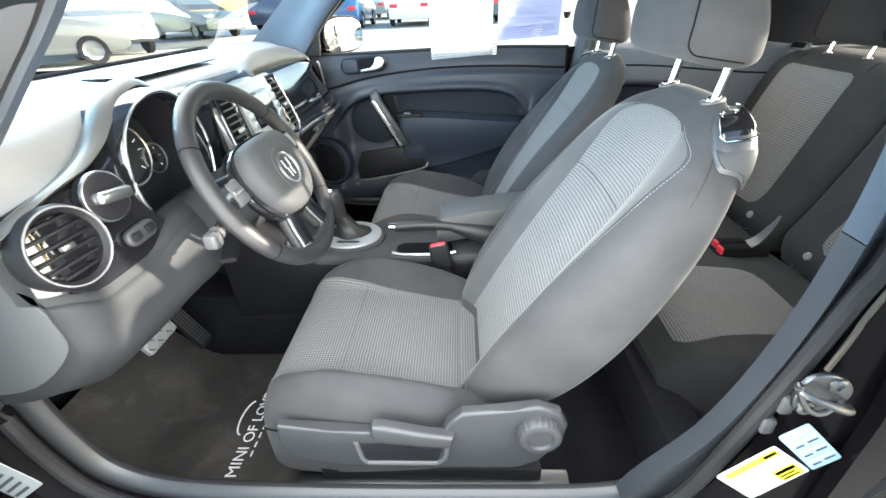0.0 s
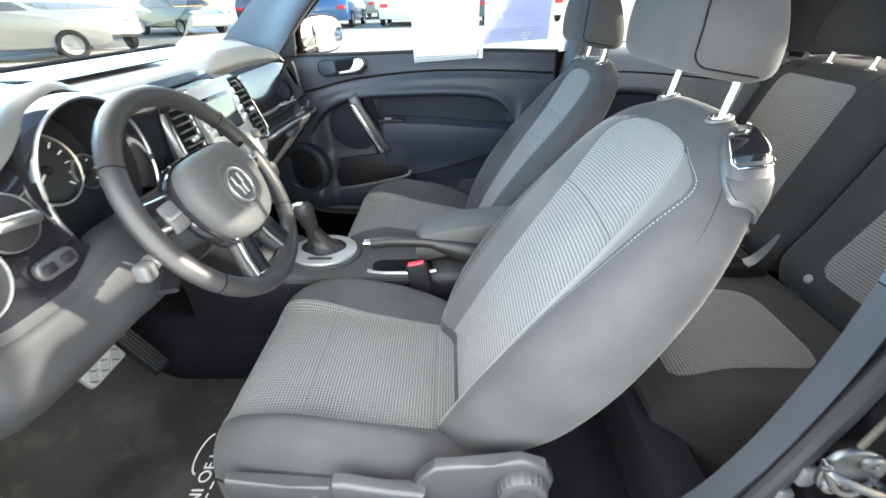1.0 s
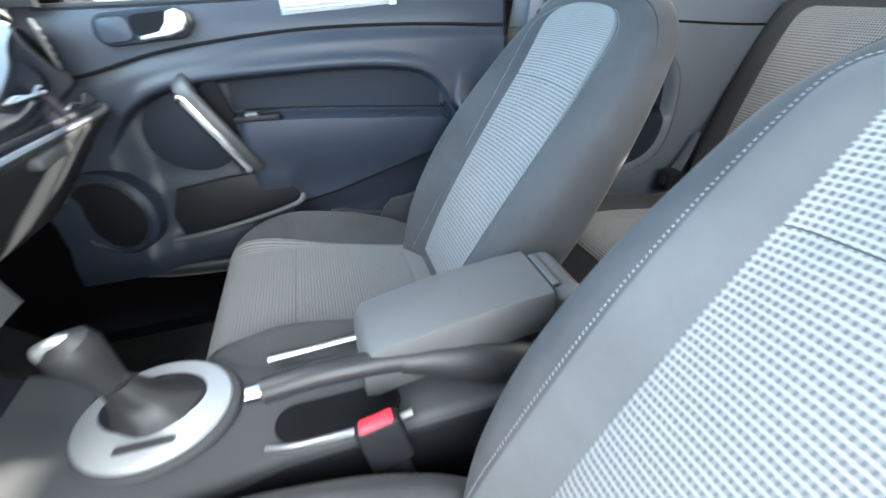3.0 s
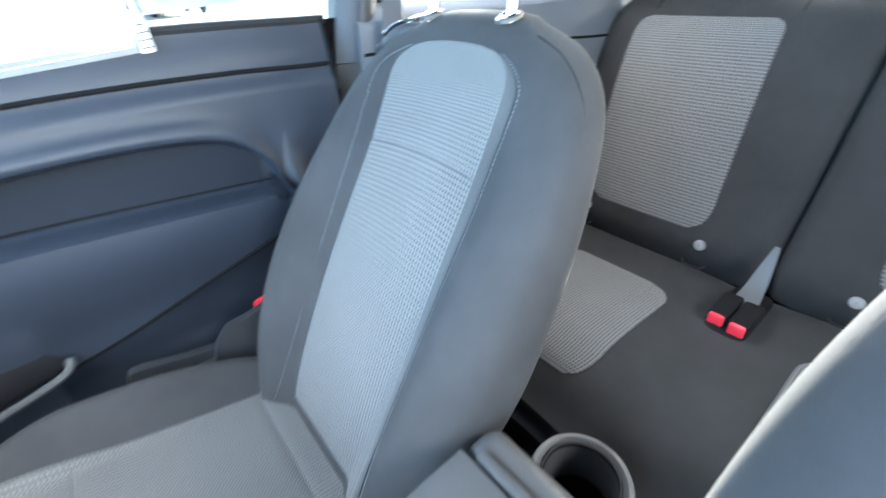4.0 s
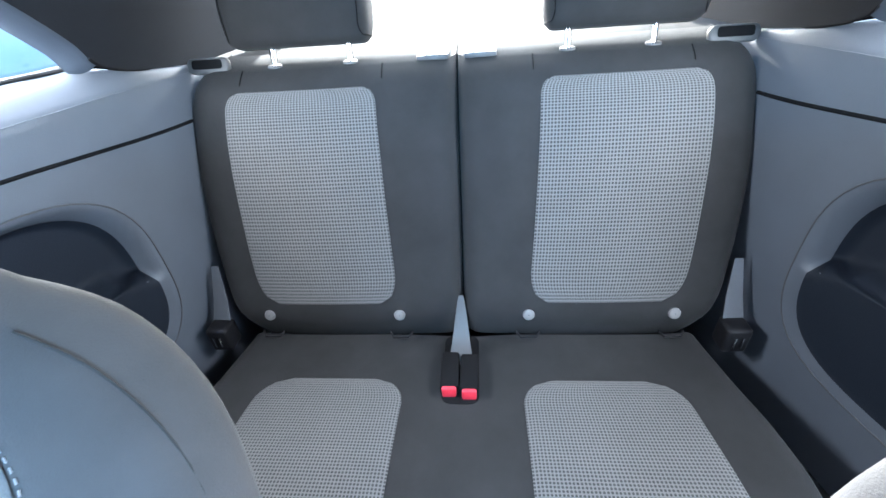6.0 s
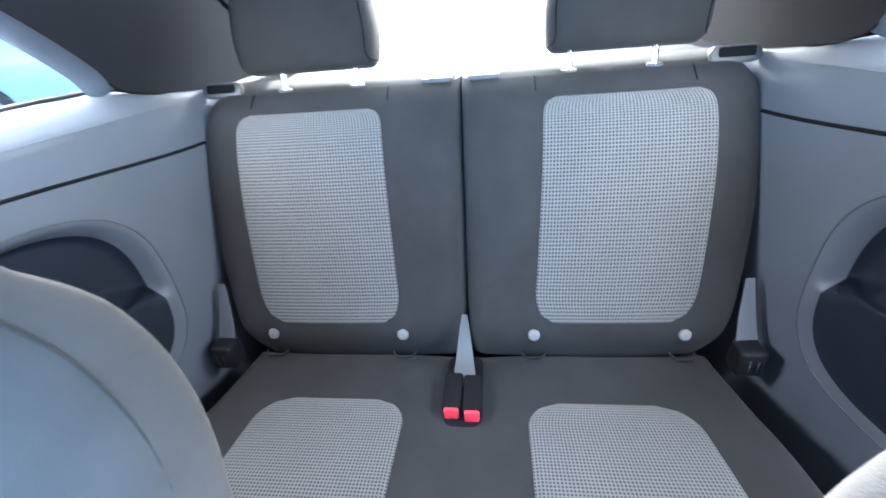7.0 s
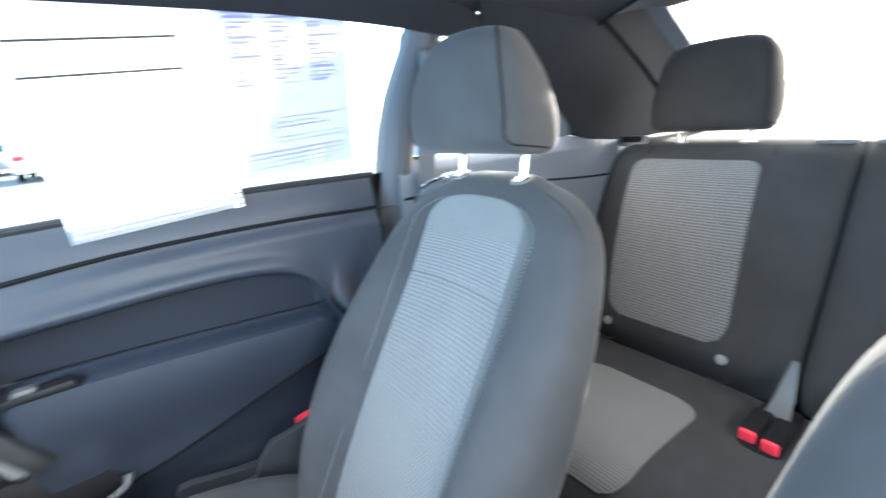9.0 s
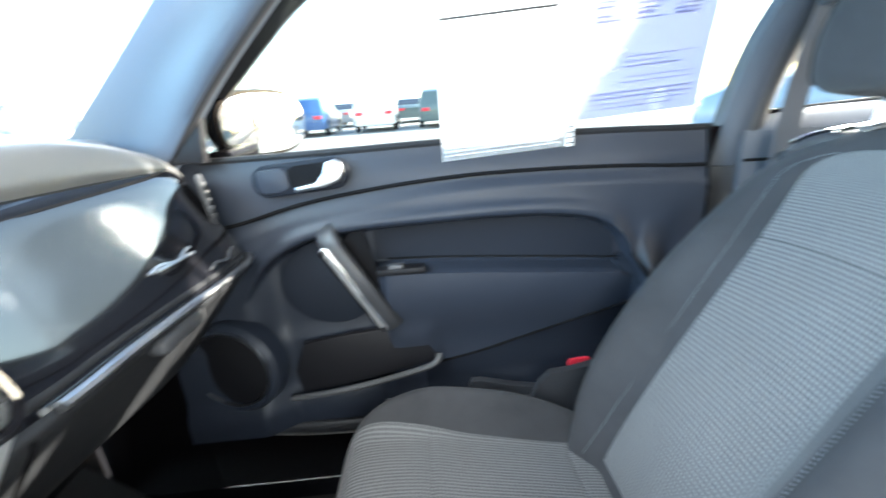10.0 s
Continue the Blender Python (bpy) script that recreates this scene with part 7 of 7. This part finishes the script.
part("cup_ring", lathe([(0.0505, 0.598), (0.0495, 0.6025), (0.0470, 0.6025), (0.0460, 0.597)], cm_, 40), M_PLASTIC_DK, cup)
# Cup floor is blackened, the shade inside put into its colour.
part("cup_floor", lathe([(0.0445, 0.5305), (0.001, 0.5300)], cm_, 32), M_SEAM_SHADE, cup)
# armrest
ar = thing("armrest", "dark grey cloth armrest lid on the console", "armrest", "", "", (-0.06, 0.0, 0.65))
sec = []
for x, zt, zb, w in ((-0.226, 0.690, 0.650, 0.050), (-0.224, 0.708, 0.643, 0.057), (-0.208, 0.723, 0.641, 0.059), (-0.10, 0.745, 0.664, 0.060), (0.0, 0.756, 0.684, 0.060), (0.045, 0.758, 0.69, 0.060)):
    sec.append([Vector((x, 0.005 + w * a, zb + (zt - zb) * b)) for a, b in ((1, 0.10), (1, 0.5), (0.985, 0.86), (0.93, 0.97), (0.75, 1), (0, 1.005), (-0.75, 1), (-0.93, 0.97), (-0.985, 0.86), (-1, 0.5), (-1, 0.10), (-0.9, 0), (0.9, 0))])
part("lid", loft(sec), M_ARM, ar, "", 45)
part("hinge_cover", box(0.046, 0.098, -0.055, 0.065, 0.670, 0.752, 0.018, 4), M_PLASTIC, ar, "grey plastic hinge end")
part("latch_plate", box(0.050, 0.062, -0.035, 0.045, 0.752, 0.758, 0.002), M_PLASTIC, ar)
part("stem", box(0.0, 0.09, -0.045, 0.055, 0.58, 0.70, 0.015, 3), M_PLASTIC_DK, ar)

# ---- belts and buckles ----
def buckle(label, c, u, n, size=1.0):
    """A belt buckle: c its top, u the way it points, n its face."""
    u, n = Vector(u).normalized(), Vector(n).normalized()
    t = thing("belt_buckle", label, "buckle", "belt buckles", "", tuple(c))
    s = u.cross(n).normalized()
    m = Matrix(((s.x, u.x, n.x, c[0]), (s.y, u.y, n.y, c[1]), (s.z, u.z, n.z, c[2]), (0, 0, 0, 1))) @ Matrix.Scale(size, 4)
    part("housing", moved(box(-0.022, 0.022, -0.062, 0.0, -0.010, 0.010, 0.005, 3), m), M_PLASTIC_DK, t)
    part("press_button", moved(box(-0.017, 0.017, -0.013, 0.0025, -0.008, 0.009, 0.003, 2), m), M_RED, t, "red press button")
    part("stalk", moved(box(-0.014, 0.014, -0.16, -0.058, -0.005, 0.005, 0.003), m), M_PLASTIC_DK, t)
    return t


buckle("black belt buckle with red button beside the driver seat", (-0.220, -0.112, 0.674), (-0.18, 0.05, 1), (0.0, -1, 0.25), 1.3)
buckle("black belt buckle with red button beside the passenger seat", (-0.118, 0.098, 0.690), (-0.25, 0.1, 1), (0.0, -1, 0.25))
# red tongue end by the passenger's door
tg = thing("seat_belt_end", "red belt anchor cap low beside the passenger seat", "belt anchor", "", "", (0.02, 0.645, 0.595))
part("anchor_strap", sweep([(0.035, 0.625, 0.555), (0.02, 0.62, 0.50), (0.0, 0.615, 0.44)], rrect(0.045, 0.004, 0.001, 1), (0, 1, 0)), M_BELT, tg)
part("anchor_cap", box(-0.030, 0.060, 0.612, 0.636, 0.470, 0.512, 0.010, 3), M_BUTTON, tg, "grey belt latch plate")
# twin buckle in the rear bench
tb = thing("rear_buckles", "twin red belt buckles in a black well on the bench", "buckle", "", "", (0.69, 0, 0.56))
part("well", slab(rrect(0.160, 0.070, 0.018, 4), 0.012, axes((0.705, 0.004, 0.5585), (1, 0, 0.05), (0, 1, 0)), 0.003), M_SEAM_SHADE, tb)
for y, x in ((0.024, 0.650), (-0.013, 0.645)):
    part("housing", box(x - 0.006, x + 0.078, y - 0.0175, y + 0.0175, 0.556, 0.590, 0.006, 2), M_SEAM_SHADE, tb)
    part("press_button", box(x - 0.012, x + 0.004, y - 0.0135, y + 0.0135, 0.562, 0.588, 0.004, 2), M_RED, tb, "red press button")
part("strap", sweep(spline([(0.705, 0.004, 0.578), (0.745, 0.004, 0.594), (0.775, 0.003, 0.640), (0.790, 0.002, 0.680)], 10), rrect(0.046, 0.004, 0.001, 1), (1, 0, -0.2), True, None, False, [1.0, 0.95, 0.9, 0.8, 0.7, 0.6, 0.5, 0.4, 0.3, 0.2]), M_PLASTIC, tb, "dark grey belt strap")
# rear outer belt tongues
for sg in (1, -1):
    rb = thing("rear_belt", "grey rear seat belt hanging by the seat's edge", "seat belt", "rear seat belts", "", (0.78, sg * 0.51, 0.55))
    part("webbing", sweep([(0.845, sg * 0.530, 0.72), (0.815, sg * 0.528, 0.650), (0.79, sg * 0.526, 0.610)], rrect(0.040, 0.003, 0.001, 1), (1, 0, 0.3), True, None, False, [0.4, 0.8, 1.0]), M_BELT, rb)
    part("tongue", box(0.755, 0.800, sg * 0.526 - 0.024, sg * 0.526 + 0.024, 0.555, 0.615, 0.008, 3), M_PLASTIC_DK, rb, "black belt tongue")
    for k in (-1, 1):
        part("tongue_slot", box(0.751, 0.757, sg * 0.526 + k * 0.007 - 0.002, sg * 0.526 + k * 0.007 + 0.002, 0.572, 0.598, 0.001), M_CHROME, rb)
# hanging front belt by the passenger's pillar
fb = thing("front_belt", "grey seat belt hanging from the passenger side pillar", "seat belt", "", "", (0.36, 0.62, 0.6))
part("webbing", sweep(spline([(0.405, 0.600, 1.30), (0.400, 0.632, 1.15), (0.395, 0.645, 0.95), (0.385, 0.650, 0.70), (0.37, 0.65, 0.46)], 18), rrect(0.046, 0.003, 0.001, 1), (0, 1, 0)), M_BELT, fb)
part("upper_guide", box(0.385, 0.425, 0.585, 0.612, 1.285, 1.345, 0.010, 3), M_PLASTIC, fb, "grey belt guide")

# ---- floor mats ----
def mat_sheet(cx0, cx1, y0, y1):
    def fn(u, v):
        x = cx0 + (cx1 - cx0) * u
        up = 0.16 * smooth01((-0.93 - x) / 0.22)
        return Vector((x, y0 + (y1 - y0) * v, 0.308 + up + 0.002 * math.sin(17 * x) * math.sin(13 * v)))
    return sheet(fn, steps(0, 1, 24), steps(0, 1, 14), (0, 0, -0.006))


def letters(text, size, m, mat, par, name="lettering"):
    cu = bpy.data.curves.new("letters", "FONT")
    cu.body, cu.size, cu.extrude = text, size, 0.0006
    ob = bpy.data.objects.new("letters", cu)
    me = bpy.data.meshes.new_from_object(ob)
    bpy.data.objects.remove(ob)
    bm = bmesh.new()
    bm.from_mesh(me)
    bpy.data.meshes.remove(me)
    return part(name, moved(bm, m), mat, par, "white printed lettering")


for sg, lab in ((-1, "dark dusty floor mat with white lettering, driver side"), (1, "dark floor mat with white lettering, passenger side")):
    y0, y1 = (-0.655, -0.165) if sg < 0 else (0.15, 0.64)
    mt = thing("floor_mat", lab, "floor mat", "floor mats", "", (-0.8, (y0 + y1) / 2, 0.302))
    part("sheet", mat_sheet(-1.12, -0.52, y0, y1), M_MAT, mt)
    part("binding", tube([(-0.52, y0 + 0.02, 0.309), (-0.52, (y0 + y1) / 2, 0.309), (-0.52, y1 - 0.02, 0.309)], 0.004, 6), M_SEAM_SHADE, mt)
    o = Vector((-0.700, y0 + 0.075, 0.3130))
    letters("MINI OF LOVE", 0.040, axes(o, (0, 1, 0), (-1, 0, 0)), M_WHITE, mt)
    for k in range(7):
        part("small_print", box(-0.688, -0.684, y0 + 0.13 + 0.026 * k, y0 + 0.146 + 0.026 * k, 0.3125, 0.3135, 0), M_WHITE, mt)
    part("arc", tube([Vector((-0.738 - 0.022 * math.sin(a), y0 + 0.245 - 0.055 * math.cos(a), 0.3135)) for a in steps(0.1, 2.9, 14)], 0.0022, 6), M_WHITE, mt, "white printed arc")
    for k in range(2):
        part("small_print", box(-0.660 + 0.02 * k, -0.648 + 0.02 * k, y0 + 0.20, y0 + 0.225, 0.3125, 0.3135, 0), M_WHITE, mt)
